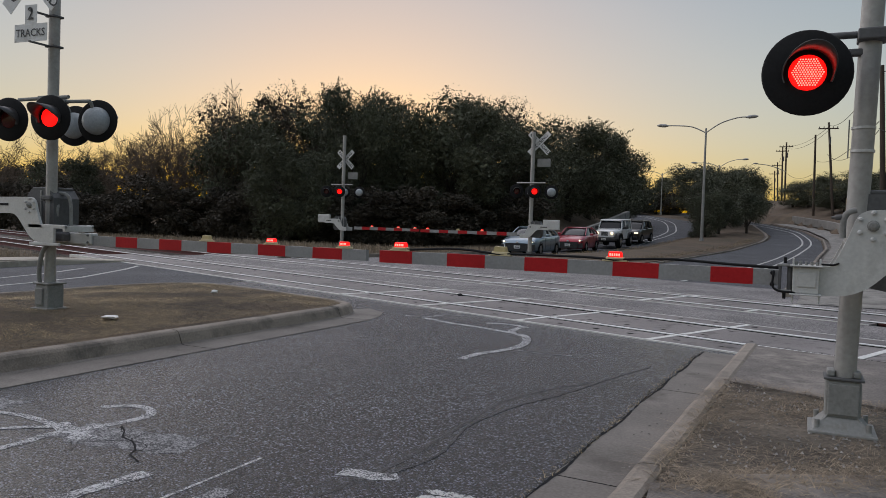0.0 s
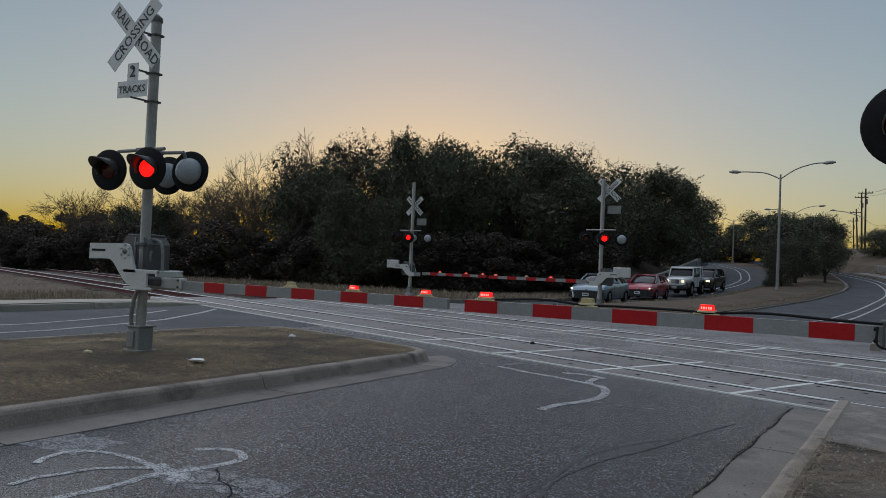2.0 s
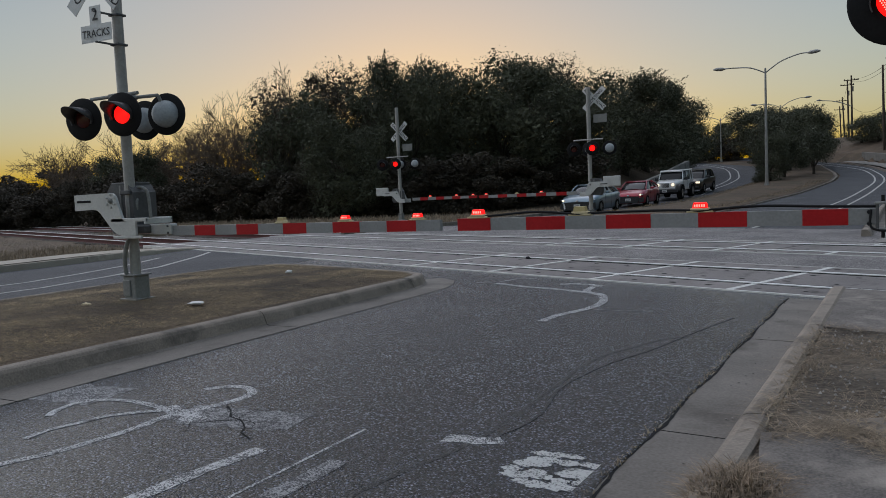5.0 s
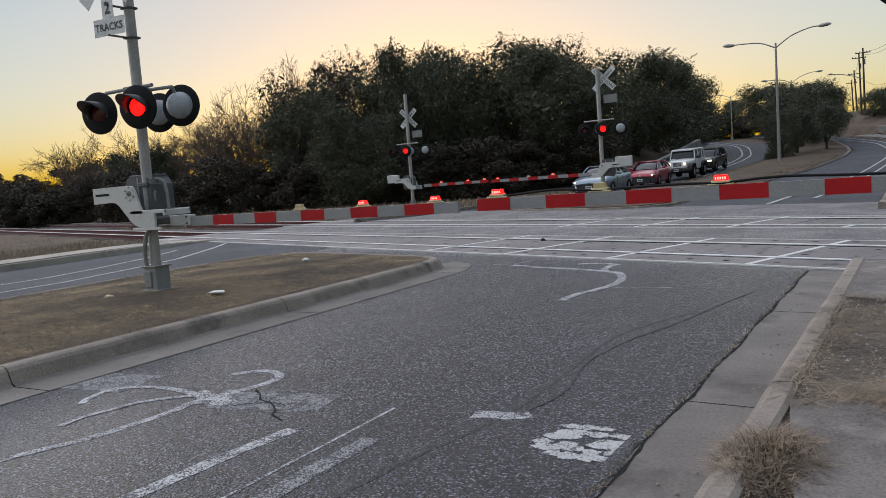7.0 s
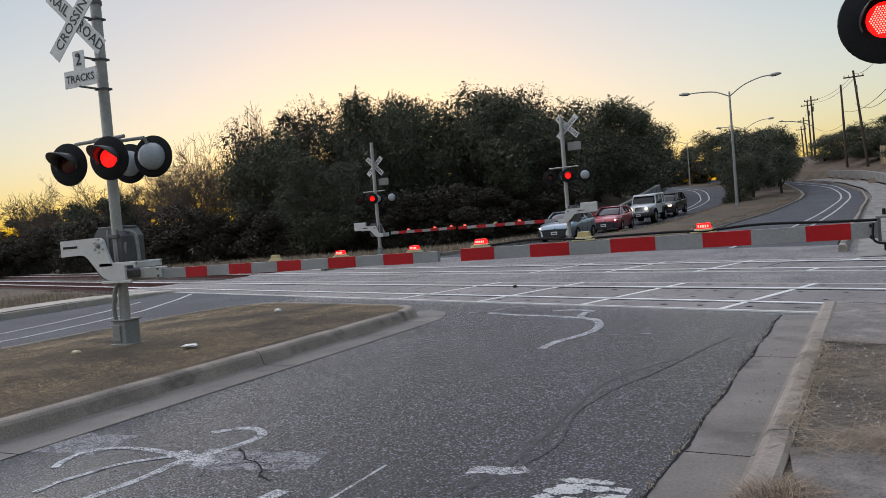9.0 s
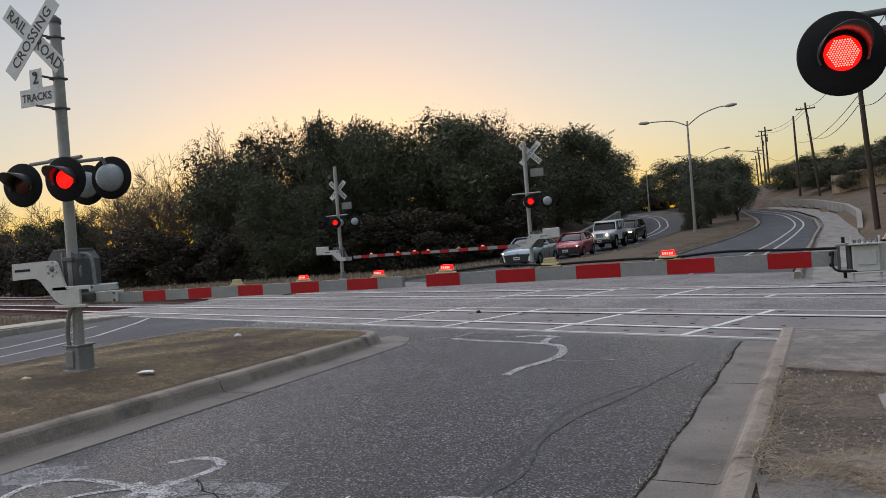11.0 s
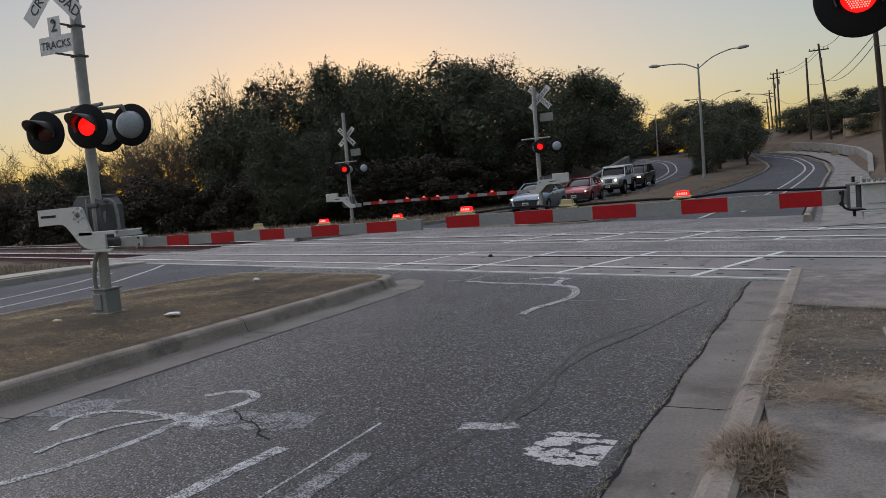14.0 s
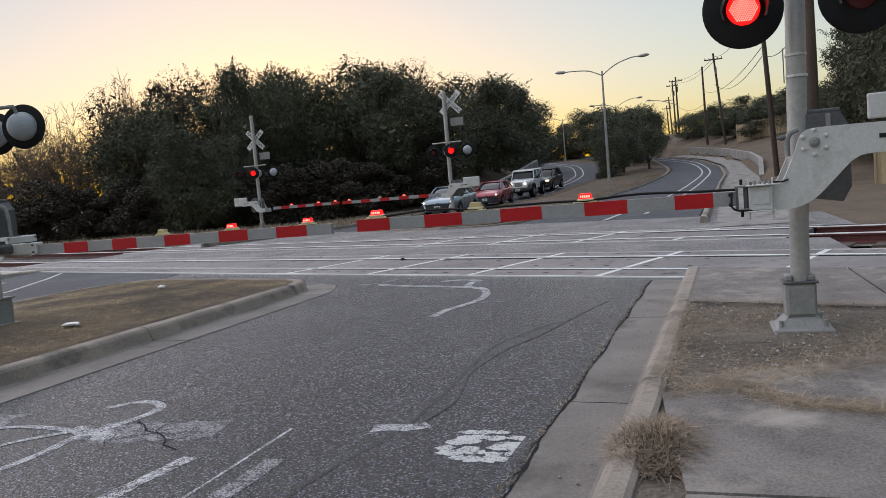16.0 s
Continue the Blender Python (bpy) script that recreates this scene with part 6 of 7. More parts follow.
def sedan(name_label, x, y, yaw, paint, w, length, h, dark_nose, group="waiting cars"):
    root = thing("car", name_label, "car", pose(x, y, rise(y + 1.5) + 0.0, math.degrees(math.atan2(rise(y + 3.8) - rise(y + 0.8), 3.0)), 0, yaw), group)
    hw = w / 2
    L = length
    body = part("body", loft([(0.0, 0.42, 0.62, hw * 0.72), (0.05, 0.3, 0.72, hw * 0.84), (0.25, 0.2, 0.8, hw * 0.95), (0.7, 0.18, 0.9, hw), (1.35, 0.18, 0.98, hw), (2.2, 0.18, 0.99, hw), (3.6, 0.18, 1.02, hw), (L - 0.7, 0.2, 1.06, hw * 0.99), (L - 0.15, 0.28, 1.04, hw * 0.92), (L, 0.4, 0.9, hw * 0.82)], body_ring), paint, root)
    part("cabin", loft([(1.15, 0.96, 0.99, hw * 0.82, hw * 0.7), (1.6, 0.95, 1.22, hw * 0.86, hw * 0.72), (2.05, 0.94, h - 0.04, hw * 0.87, hw * 0.68), (2.6, 0.94, h - 0.012, hw * 0.87, hw * 0.68), (3.3, 0.95, h - 0.03, hw * 0.87, hw * 0.67), (3.9, 0.98, 1.3, hw * 0.85, hw * 0.66), (4.4, 1.03, 1.08, hw * 0.8, hw * 0.66)], cabin_ring), GLASS, root, "dark tinted windows")
    part("roof", loft([(1.98, h - 0.055, h - 0.03, hw * 0.62), (2.1, h - 0.04, h, hw * 0.67), (2.7, h - 0.03, h + 0.012, hw * 0.68), (3.3, h - 0.05, h - 0.01, hw * 0.67), (3.5, h - 0.09, h - 0.06, hw * 0.64)], lambda s: [(s[3], s[1]), (s[3] * 0.95, s[2]), (0, s[2] + 0.01), (-s[3] * 0.95, s[2]), (-s[3], s[1])]), paint, root)
    for s in (-1, 1):
        part("windscreen_pillar", Shape().tube([(s * hw * 0.84, 1.2, 0.98), (s * hw * 0.76, 1.65, 1.25), (s * hw * 0.69, 2.05, h - 0.03)], 0.035, 6), paint, root)
        part("door_pillar", Shape().tube([(s * hw * 0.87, 2.75, 0.97), (s * hw * 0.71, 2.75, h - 0.04)], 0.035, 6), PLASTIC, root)
        part("rear_pillar", Shape().tube([(s * hw * 0.68, 3.4, h - 0.05), (s * hw * 0.78, 3.95, 1.24), (s * hw * 0.84, 4.4, 1.05)], 0.05, 6), paint, root)
        part("headlight", Shape().prism([(s * hw * 0.62, 0.685), (s * hw * 0.9, 0.735), (s * hw * 0.93, 0.68), (s * hw * 0.66, 0.635)][::s], pose(0, 0.12, 0), 0.18), CLEARLAMP, root, "clear headlight housing")
        part("headlight_bulb", Shape().lathe([(0.05, 0.0), (0.05, -0.02), (0.0, -0.03)], pose(s * hw * 0.78, 0.03, 0.685), 12), HEADLAMP, root, "lit bulb")
        part("wing_mirror", Shape().box((s * (hw + 0.1), 1.75, 1.03), (0.2, 0.12, 0.13), chamfer=0.03), paint, root)
        part("front_bumper_corner", Shape().prism([(s * hw * 0.62, 0.5), (s * hw * 0.93, 0.56), (s * hw * 0.95, 0.28), (s * hw * 0.7, 0.24)][::s], pose(0, 0.1, 0), 0.22), PLASTIC, root, "bumper corner")
        if dark_nose:
            part("bumper_blade", Shape().prism([(s * hw * 0.6, 0.3), (s * hw * 0.68, 0.52), (s * hw * 0.76, 0.54), (s * hw * 0.72, 0.26)][::s], pose(0, 0.06, 0), 0.2), CAR_WHITE, root, "pale bumper blade")
        for k in (1.75, 2.72, 3.6):
            part("door_seam", Shape().box((s * (hw - 0.002), k, 0.62), (0.008, 0.012, 0.62)), PLASTIC, body)
        for wy in (0.95, L - 1.05):
            part("wheel_arch", Shape().lathe([(0.36, -0.02), (0.36, 0.02), (0.0, 0.02)], pose(s * (hw - 0.005), wy, 0.34, 0, 0, 90), 20), PLASTIC, body)
            wheel(root, s * (hw - 0.1), wy, 0.325, 0.22)
    part("grille", Shape().prism([(-hw * 0.72, 0.6), (hw * 0.72, 0.6), (hw * 0.62, 0.23), (-hw * 0.62, 0.23)], pose(0, 0.05, 0), 0.18), PLASTIC, root, "dark lower grille")
    for k in range(4):
        part("grille_bar", Shape().box((0, -0.03, 0.3 + 0.06 * k), (hw * 1.05, 0.02, 0.01)), DARK_BOX, root)
    part("badge", Shape().lathe([(0.07, 0), (0.07, -0.015), (0.0, -0.02)], pose(0, -0.01, 0.64), 16), RIM, root, "plain oval badge")
    part("number_plate", Shape().box((0, -0.05, 0.42), (0.32, 0.012, 0.15), chamfer=0.003), SIGN_WHITE, root, "white plate with plain bars")
    part("plate_bar", Shape().box((0, -0.058, 0.42), (0.24, 0.004, 0.05)), SIGN_BLACK, root)
    return root


def off_roader(x, y, yaw):
    root = thing("car", "white boxy off-road car with black bumper and wide tyres", "car", pose(x, y, rise(y + 1.8), math.degrees(math.atan2(rise(y + 3.8) - rise(y + 0.8), 3.0)), 0, yaw), "waiting cars")
    hw = 0.82
    part("hood", loft([(0.18, 0.72, 1.12, hw * 0.8), (0.3, 0.7, 1.17, hw * 0.83), (1.35, 0.7, 1.24, hw * 0.95)], body_ring), CAR_WHITE, root)
    body = part("body", Shape().box((0, 2.75, 0.88), (hw * 2, 2.85, 0.66), chamfer=0.05), CAR_WHITE, root)
    part("cabin", loft([(1.4, 1.2, 1.24, hw * 0.93, hw * 0.88), (1.55, 1.2, 1.5, hw * 0.93, hw * 0.87), (1.72, 1.2, 1.8, hw * 0.93, hw * 0.85), (4.1, 1.2, 1.8, hw * 0.93, hw * 0.85)], cabin_ring), GLASS, root, "dark flat windows")
    part("roof", Shape().box((0, 2.92, 1.83), (hw * 1.78, 2.5, 0.1), chamfer=0.04), CAR_WHITE, root)
    part("windscreen_frame", Shape().box((0, 1.44, 1.24), (hw * 1.86, 0.06, 0.07), chamfer=0.01).box((0, 1.66, 1.8), (hw * 1.74, 0.07, 0.07), chamfer=0.01), CAR_WHITE, root)
    part("grille", Shape().box((0, 0.16, 0.93), (hw * 1.5, 0.06, 0.42), chamfer=0.03), CAR_WHITE, root)
    for k in range(7):
        part("grille_slot", Shape().box((-0.21 + 0.07 * k, 0.126, 0.95), (0.042, 0.01, 0.27)), BLACK, root)
    part("front_bumper", Shape().box((0, 0.0, 0.6), (hw * 2.0, 0.24, 0.2), chamfer=0.04), PLASTIC, root, "black steel bumper")
    part("front_axle", Shape().tube([(-0.7, 0.8, 0.42), (0.7, 0.8, 0.42)], 0.06, 8), PLASTIC, root)
    part("number_plate", Shape().box((0.0, -0.126, 0.6), (0.3, 0.01, 0.15)), SIGN_WHITE, root)
    part("plate_bar", Shape().box((0.0, -0.133, 0.6), (0.22, 0.003, 0.05)), SIGN_BLACK, root)
    for s in (-1, 1):
        part("headlight", Shape().lathe([(0.095, 0), (0.095, -0.03), (0.06, -0.05), (0, -0.055)], pose(s * 0.48, 0.13, 0.98), 18), HEADLAMP, root, "round lit headlight")
        for yy, z0 in ((1.5, 0), (2.55, 0), (3.55, 0), (4.1, 0)):
            part("pillar", Shape().tube([(s * hw * 0.95, yy, 1.2), (s * hw * 0.88, yy + (0.24 if yy < 2 else 0.0), 1.8)], 0.04, 6), CAR_WHITE, root)
        part("wing_mirror", Shape().box((s * (hw + 0.16), 1.65, 1.32), (0.2, 0.1, 0.2), chamfer=0.03), PLASTIC, root)
        for yy in (0.72, 3.5):
            fl = spline([(yy - 0.58, 0.62), (yy - 0.48, 0.92), (yy - 0.2, 1.0), (yy + 0.2, 1.0), (yy + 0.5, 0.9), (yy + 0.62, 0.6)], 4)
            sh = Shape()
            vs = []
            for p in fl:
                vs += [(s * (hw - 0.1), p.x, p.y), (s * (hw + 0.12), p.x, p.y - 0.02), (s * (hw + 0.12), p.x, p.y - 0.08)]
            sh.add(vs, [q for k in range(len(fl) - 1) for q in ((3 * k, 3 * k + 1, 3 * k + 4, 3 * k + 3), (3 * k + 1, 3 * k + 2, 3 * k + 5, 3 * k + 4))])
            part("wheel_flare", sh, PLASTIC, root, "black wheel flare")
            wheel(root, s * (hw - 0.02), yy + 0.02, 0.43, 0.3)
        for k in (1.6, 2.55, 3.3):
            part("door_seam", Shape().box((s * (hw + 0.001), k, 0.9), (0.006, 0.014, 0.55)), PLASTIC, body)
    return root


def tall_car(x, y, yaw):
    root = thing("car", "dark bronze tall car with lit headlights", "car", pose(x, y, rise(y + 1.8), math.degrees(math.atan2(rise(y + 3.8) - rise(y + 0.8), 3.0)), 0, yaw) @ Matrix.Diagonal((0.93, 0.92, 0.9, 1)), "waiting cars")
    hw = 0.97
    body = part("body", loft([(0.0, 0.5, 0.85, hw * 0.8), (0.08, 0.35, 1.0, hw * 0.92), (0.4, 0.28, 1.08, hw), (1.4, 0.26, 1.16, hw), (3.8, 0.26, 1.18, hw), (4.7, 0.3, 1.18, hw * 0.97), (5.0, 0.45, 1.1, hw * 0.9)], body_ring), CAR_DARK, root)
    part("cabin", loft([(1.3, 1.12, 1.16, hw * 0.88, hw * 0.8), (1.75, 1.12, 1.5, hw * 0.9, hw * 0.78), (2.15, 1.12, 1.74, hw * 0.9, hw * 0.76), (4.5, 1.14, 1.72, hw * 0.9, hw * 0.75), (4.9, 1.14, 1.2, hw * 0.86, hw * 0.75)], cabin_ring), GLASS, root, "dark windows")
    part("roof", Shape().box((0, 3.3, 1.76), (hw * 1.5, 2.4, 0.07), chamfer=0.03), CAR_DARK, root)
    part("grille", Shape().box((0, 0.02, 0.82), (hw * 1.1, 0.06, 0.24), chamfer=0.02), PLASTIC, root)
    part("grille_bar", Shape().box((0, -0.015, 0.84), (hw * 1.1, 0.02, 0.04)), RIM, root)
    part("front_bumper", Shape().box((0, 0.02, 0.5), (hw * 1.7, 0.16, 0.2), chamfer=0.05), PLASTIC, root)
    for s in (-1, 1):
        part("headlight", Shape().box((s * hw * 0.76, 0.06, 0.88), (0.3, 0.14, 0.14), chamfer=0.03), HEADLAMP, root, "lit headlight")
        part("wing_mirror", Shape().box((s * (hw + 0.12), 1.85, 1.22), (0.22, 0.12, 0.18), chamfer=0.03), PLASTIC, root)
        for yy in (1.7, 2.9, 3.9):
            part("pillar", Shape().tube([(s * hw * 0.91, yy - (0.3 if yy < 2 else 0), 1.15), (s * hw * 0.78, yy + (0.4 if yy < 2 else 0), 1.73)], 0.035, 6), CAR_DARK, root)
        for yy in (1.0, 3.95):
            part("wheel_arch", Shape().lathe([(0.42, -0.02), (0.42, 0.02), (0.0, 0.02)], pose(s * (hw - 0.005), yy, 0.4, 0, 0, 90), 20), PLASTIC, body)
            wheel(root, s * (hw - 0.1), yy, 0.38, 0.25)
    return root


sedan("silver sedan with dark lower grille and lit headlights", -12.75, 35.7, 1, SILVER, 1.84, 4.88, 1.45, True)
sedan("dark red sedan waiting behind the silver car", -12.4, 43.4, 1.5, CAR_RED, 1.78, 4.64, 1.44, False)
off_roader(-11.85, 50.0, -2)
tall_car(-11.7, 56.3, -4)

# ---- grass, straw, litter ----


def blades(points, heights, lean, width, rng, flat=False):
    n = len(points)
    a = rng.uniform(0, 2 * np.pi, n)
    d = np.stack([np.cos(a), np.sin(a), np.zeros(n)], 1)
    s = np.stack([-np.sin(a), np.cos(a), np.zeros(n)], 1) * width[:, None]
    up = np.zeros((n, 3))
    up[:, 2] = heights
    mid = points + up * 0.6 + d * (lean * 0.35)[:, None]
    tip = points + up * (0.75 if flat else 1.0) + d * lean[:, None]
    v = np.stack([points - s, points + s, mid + s * 0.7, mid - s * 0.7, tip], 1).reshape(-1, 3)
    f4 = (np.arange(n)[:, None] * 5 + [0, 1, 2, 3]).tolist()
    f3 = (np.arange(n)[:, None] * 5 + [3, 2, 4]).tolist()
    return v.tolist(), f4 + f3


def stuff(name, v, f, material, label, category):
    me = bpy.data.meshes.new(name)
    me.from_pydata(v, [], f)
    me.materials.append(material)
    return tagged(new(name, me), label, category, "", "stuff")


def inside(poly, p):
    x, y = p[:, 0], p[:, 1]
    ok = np.zeros(len(p), bool)
    for (ax, ay), (bx, by) in zip(poly, poly[1:] + poly[:1]):
        cross = ((ay > y) != (by > y)) & (x < (bx - ax) * (y - ay) / (by - ay + 1e-12) + ax)
        ok ^= cross
    return ok


def scatter(poly, n, rng, patch=0.0, seed=0.0):
    xs, ys = [p[0] for p in poly], [p[1] for p in poly]
    p = np.stack([rng.uniform(min(xs), max(xs), n), rng.uniform(min(ys), max(ys), n)], 1)
    p = p[inside(poly, p)]
    if patch:
        keep = np.array([noise.noise((q[0] * 1.1 + seed, q[1] * 1.1, seed)) + rng.uniform(-0.35, 0.35) > patch for q in p])
        p = p[keep]
    return p


def cap_height(outline, z, bulge, pts):
    """Heights of the domed sheet inside the outline."""
    edge = [(Vector(a), Vector(b)) for a, b in zip(outline, outline[1:] + outline[:1])]
    out = []
    for x, y in pts:
        p = Vector((x, y))
        d = min((p - (a + (b - a) * min(max((p - a).dot(b - a) / (b - a).length_squared, 0), 1))).length for a, b in edge)
        out.append(z + bulge * smooth01(d / 1.8) + (0.02 * noise.noise((x * 1.3, y * 1.3, 2)) if d > 0.05 else 0))
    return np.array(out)


rng = np.random.default_rng(3)
p = scatter([(-6.06, 0), (-6.06, 9.4), (-6.4, 9.75), (-8.9, 10.58), (-9.7, 10.7), (-10.36, 10.0), (-10.36, 0)], 120000, rng, -0.6, 4.0)
z = cap_height([(-6.0, 0), (-6.0, 9.0), (-6.35, 9.8), (-8.9, 10.63), (-9.75, 10.77), (-10.43, 9.6), (-10.43, 0)], 0.147, 0.05, p)
q = np.column_stack([p, z])
v, f = blades(q, rng.uniform(0.002, 0.02, len(p)), rng.uniform(0.03, 0.11, len(p)), rng.uniform(0.0013, 0.0032, len(p)), rng, True)
stuff("median_grass", v, f, MEDIAN_GRASS, "short half-dry grass on the island", "grass")
VERGE = [(kb(3.66) + 0.02, 3.66), (-0.2, 3.84), (0.1, 4.18), (0.62, 4.44), (2.6, 4.86), (6.5, 4.86), (6.5, 4.3), (3.4, 5.08), (1.05, 6.0), (kb(6.62) + 0.02, 6.6)]
p = scatter(VERGE, 60000, rng, -0.02, 9.0)
q = np.column_stack([p, cap_height(VERGE, 0.127, 0.02, p)])
v, f = blades(q, rng.uniform(0.003, 0.035, len(p)), rng.uniform(0.03, 0.2, len(p)), rng.uniform(0.0009, 0.0022, len(p)), rng, True)
stuff("verge_straw", v, f, STRAW, "trampled dry straw and stalks on bare soil", "dry grass")
# straw along the joints and edges of the pavement
lines = [((-0.3, 3.86), (0.03, 3.48), 500, 0.05), ((0.03, 3.48), (0.36, 3.4), 500, 0.04), ((0.36, 3.4), (2.5, 3.02), 1100, 0.05), ((-0.55, 3.62), (0.62, 4.43), 900, 0.08), ((kb(6.6), 6.6), (1.05, 6.02), 500, 0.05),
         ((kb(3.8), 3.8), (kb(6.4), 6.4), 1200, 0.05), ((0.62, 4.43), (2.6, 4.86), 600, 0.07)]
pts = []
for (ax, ay), (bx, by), n, w in lines:
    u = rng.uniform(0, 1, n)[:, None]
    pts.append(np.array([ax, ay]) * (1 - u) + np.array([bx, by]) * u + rng.normal(size=(n, 2)) * w)
p = np.concatenate(pts)
p = p[p[:, 0] > -0.95 + 0.038 * p[:, 1] + 0.16]
q = np.column_stack([p, np.full(len(p), 0.15)])
v, f = blades(q, rng.uniform(0.004, 0.035, len(p)), rng.uniform(0.06, 0.24, len(p)), rng.uniform(0.001, 0.0026, len(p)), rng, True)
stuff("joint_straw", v, f, STRAW, "dry straw growing from pavement joints", "dry grass")
# the dry clump hanging over the kerb
n = 2600
a, r = rng.uniform(0, 2 * np.pi, n), 0.19 * np.sqrt(rng.uniform(0, 1, n))
q = np.column_stack([-0.59 + r * np.cos(a) * 0.95, 2.88 + r * np.sin(a) * 1.75, np.full(n, 0.13)])
v, f = blades(q, rng.uniform(0.01, 0.15, n) * (1.25 - r / 0.2), rng.uniform(0.04, 0.2, n), rng.uniform(0.0012, 0.0032, n), rng, True)
stuff("straw_clump", v, f, CLUMP, "bushy clump of dry straw over the kerb", "dry grass")
# weeds along the asphalt edge
n = 700
u = rng.uniform(1.5, 8.8, n)
q = np.column_stack([-1.325 + 0.038 * u + rng.normal(size=n) * 0.015, u, np.full(n, 0.008)])
v, f = blades(q, rng.uniform(0.005, 0.03, n), rng.uniform(0.01, 0.05, n), rng.uniform(0.001, 0.003, n), rng, True)
stuff("gutter_weeds", v, f, MEDIAN_GRASS, "small dry weeds along the broken asphalt edge", "weeds")
# far dry grass strip below the trees
p = scatter([(-40, 26), (-19.5, 24), (-15.8, 26.5), (-14.6, 36), (-14.4, 44), (-17, 44), (-20, 38), (-40, 36)], 26000, rng)
q = np.column_stack([p, [land(a, b) - 0.05 for a, b in p]])
v, f = blades(q, rng.uniform(0.1, 0.35, len(p)), rng.uniform(0.02, 0.15, len(p)), rng.uniform(0.008, 0.02, len(p)), rng)
stuff("rough_grass", v, f, STRAW, "rough pale grass below the trees", "dry grass")

# dry grass between the opposite kerb and the railway
p = scatter([(-18.3, 4), (-18.35, 11), (-18.8, 14.9), (-22, 16.6), (-46, 26), (-46, 4)], 40000, rng, -0.1, 2.0)
p = p[p @ np.array([TRACK_N.x, TRACK_N.y]) < 7.9 + 0.3 * rng.normal(size=len(p))]
q = np.column_stack([p, [land(a, b) - 0.06 for a, b in p]])
v, f = blades(q, rng.uniform(0.015, 0.09, len(p)), rng.uniform(0.06, 0.2, len(p)), rng.uniform(0.003, 0.007, len(p)), rng, True)
stuff("rough_grass", v, f, STRAW, "rough dry grass between the kerb and the railway", "dry grass")
p = scatter([(-18.2, 3), (-18.3, 11), (-18.7, 14.8), (-21.5, 16.2), (-25, 17.4), (-25, 3)], 16000, rng, 0.0, 6.0)
p = p[p @ np.array([TRACK_N.x, TRACK_N.y]) < 7.6]
q = np.column_stack([p, [land(a, b) - 0.06 for a, b in p]])
v, f = blades(q, rng.uniform(0.08, 0.26, len(p)), rng.uniform(0.03, 0.14, len(p)), rng.uniform(0.003, 0.006, len(p)), rng)
stuff("tall_grass", v, f, STRAW, "tall pale grass close behind the opposite kerb", "dry grass")
# short grass on the far island
p = scatter([(-11.4, 26), (-8.0, 24.2), (-6.9, 24.4), (-6.2, 36), (-5.8, 46), (-4.6, 54), (-3.2, 66), (-8.6, 66), (-9.6, 58), (-10.9, 43), (-11.4, 36)], 26000, rng, -0.35, 11.0)
q = np.column_stack([p, [rise(b) + 0.14 for _, b in p]])
v, f = blades(q, rng.uniform(0.03, 0.13, len(p)), rng.uniform(0.04, 0.16, len(p)), rng.uniform(0.004, 0.01, len(p)), rng, True)
stuff("island_grass", v, f, MEDIAN_GRASS, "short dry grass on the far island", "grass")
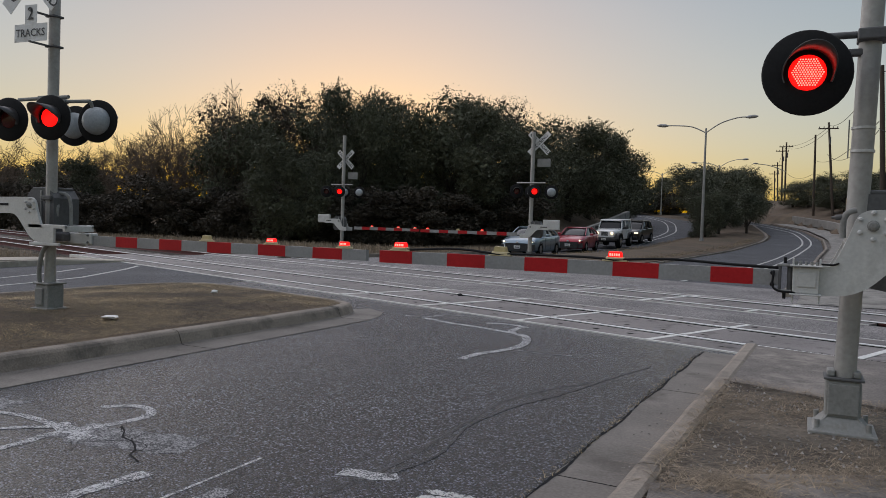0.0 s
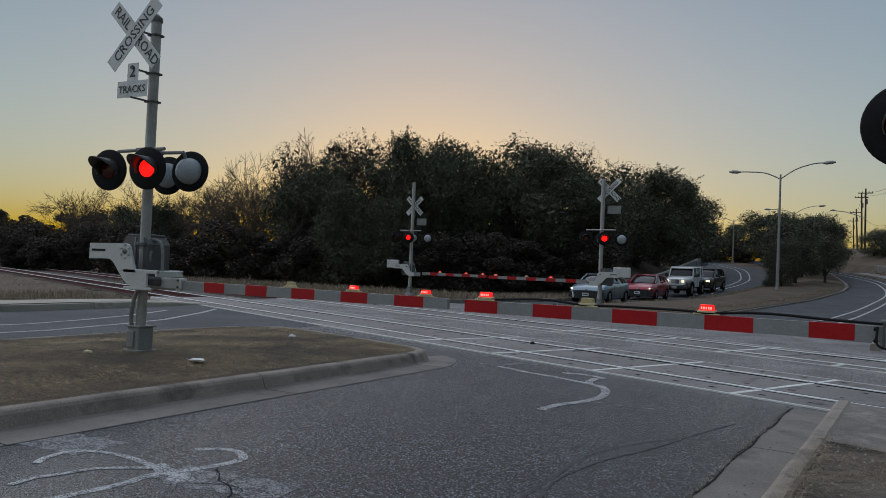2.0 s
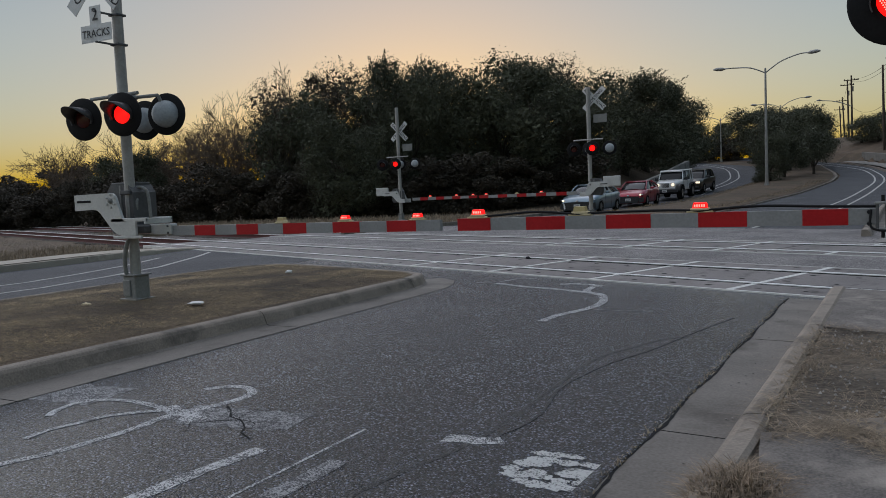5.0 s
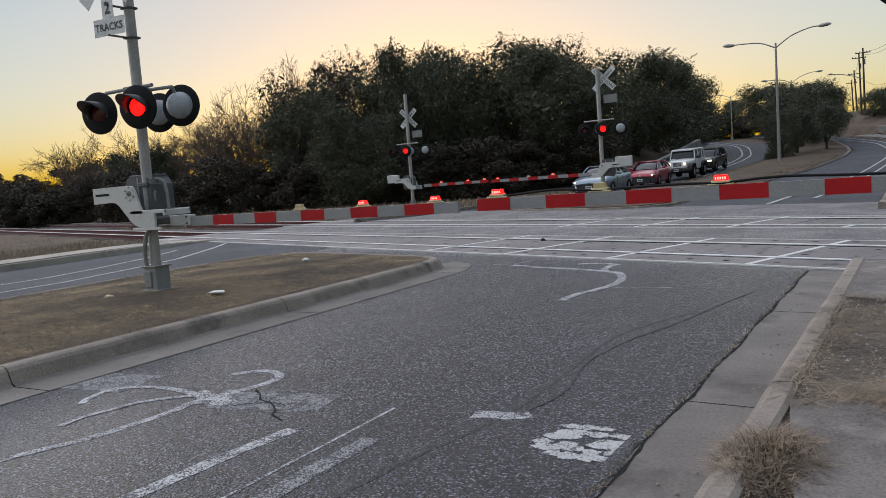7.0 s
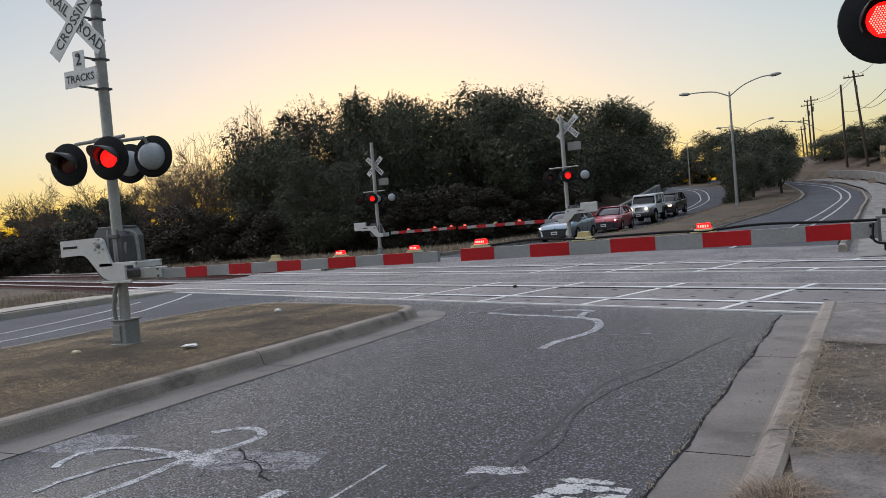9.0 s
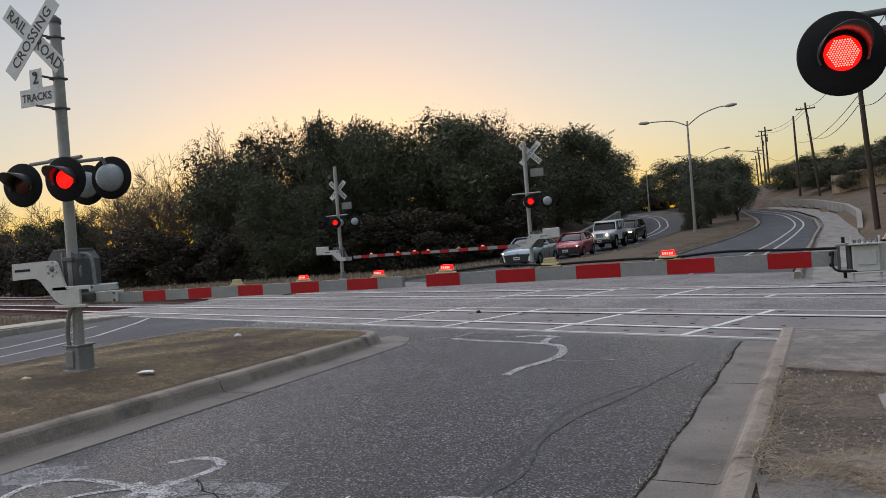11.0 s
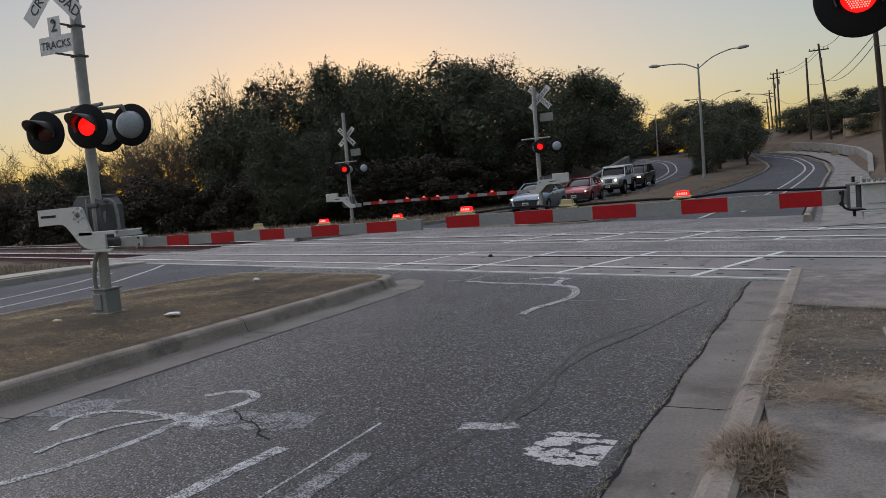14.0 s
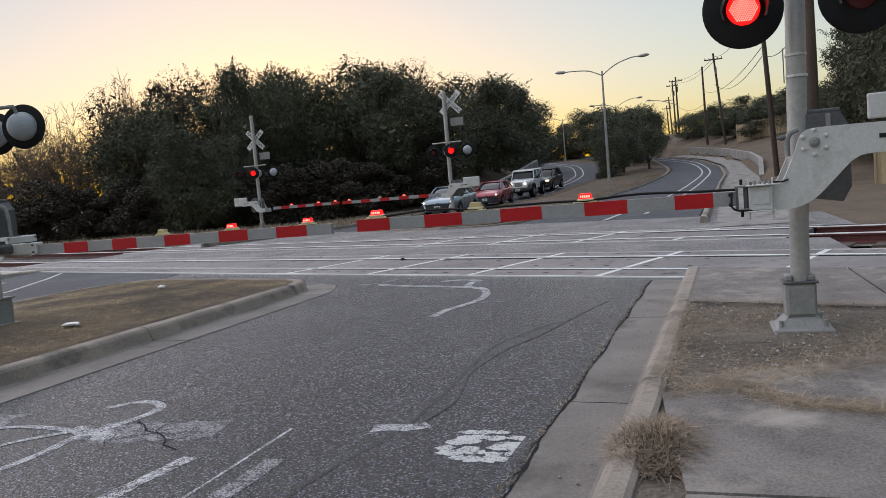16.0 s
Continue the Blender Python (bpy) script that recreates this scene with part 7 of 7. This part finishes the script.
# crushed stone beside the far track
p = scatter([(1.2, 15.6), (3.0, 15.9), (14, 11.6), (14, 9.0), (2.6, 13.6)], 9000, rng)
sh = Shape()
for a, b in p:
    t = rng.uniform(0.015, 0.04)
    e = rng.uniform(-0.4, 0.4, 5) * t
    z0 = land(a, b) - 0.06
    sh.add([(a - t, b - t + e[0], z0), (a + t, b - t + e[1], z0), (a + t + e[2], b + t, z0), (a - t, b + t + e[3], z0), (a + e[4], b, z0 + 1.3 * t)], [(0, 1, 4), (1, 2, 4), (2, 3, 4), (3, 0, 4)])
tagged(part("track_gravel", sh, GRAVEL), "pale crushed stone beside the rusty track", "gravel", "", "stuff")


def litter(x, y, z, size, seed, label, category="litter", material=None):
    r = random.Random(seed)
    bm = bmesh.new()
    bmesh.ops.create_icosphere(bm, subdivisions=2, radius=1.0)
    for v in bm.verts:
        k = 1 + 0.45 * noise.noise(v.co * 2.3 + Vector((seed, 0, 0)))
        v.co = Vector((v.co.x * size[0] * k, v.co.y * size[1] * k, max(v.co.z, -0.3) * size[2] * k))
    bm.verts.index_update()
    sh = Shape().add([v.co + Vector((x, y, z)) for v in bm.verts], [[v.index for v in f.verts] for f in bm.faces])
    bm.free()
    solid("litter" if category == "litter" else "stone", sh, material or SIGN_WHITE, label, category, group="litter on the ground")


litter(-6.87, 6.06, 0.2, (0.1, 0.08, 0.02), 1, "crumpled white plastic bag on the grass")
litter(-8.13, 9.1, 0.2, (0.06, 0.05, 0.03), 2, "small white scrap on the grass")
litter(-8.2, 5.6, 0.2, (0.06, 0.05, 0.03), 3, "small pale scrap on the grass", material=CREAM)
litter(-5.84, 13.25, 0.02, (0.05, 0.045, 0.04), 4, "small dark stone between the rails", "stone", TAR)
for k in range(22):
    yy = rr.uniform(2.6, 8.4)
    litter(-1.31 + 0.038 * yy + rr.uniform(0.15, 0.34), yy, 0.012, (rr.uniform(0.004, 0.01), rr.uniform(0.004, 0.01), 0.004), 20 + k, "small pebble in the gutter", "stone", CONCRETE)

# gravel and chips on the bare soil
p = scatter(VERGE, 2600, rng)
sh = Shape()
for k, (a, b) in enumerate(p):
    if a > 3:
        continue
    s = rr.uniform(0.004, 0.011)
    sh.add([(a - s, b - s * 0.6, 0.138), (a + s, b - s, 0.138), (a + s * 0.7, b + s, 0.138), (a - s, b + s * 0.8, 0.138), (a, b, 0.14 + s * 1.2)], [(0, 1, 4), (1, 2, 4), (2, 3, 4), (3, 0, 4)])
tagged(part("gravel", sh, GRAVEL), "loose pale gravel on the bare soil", "gravel", "", "stuff")
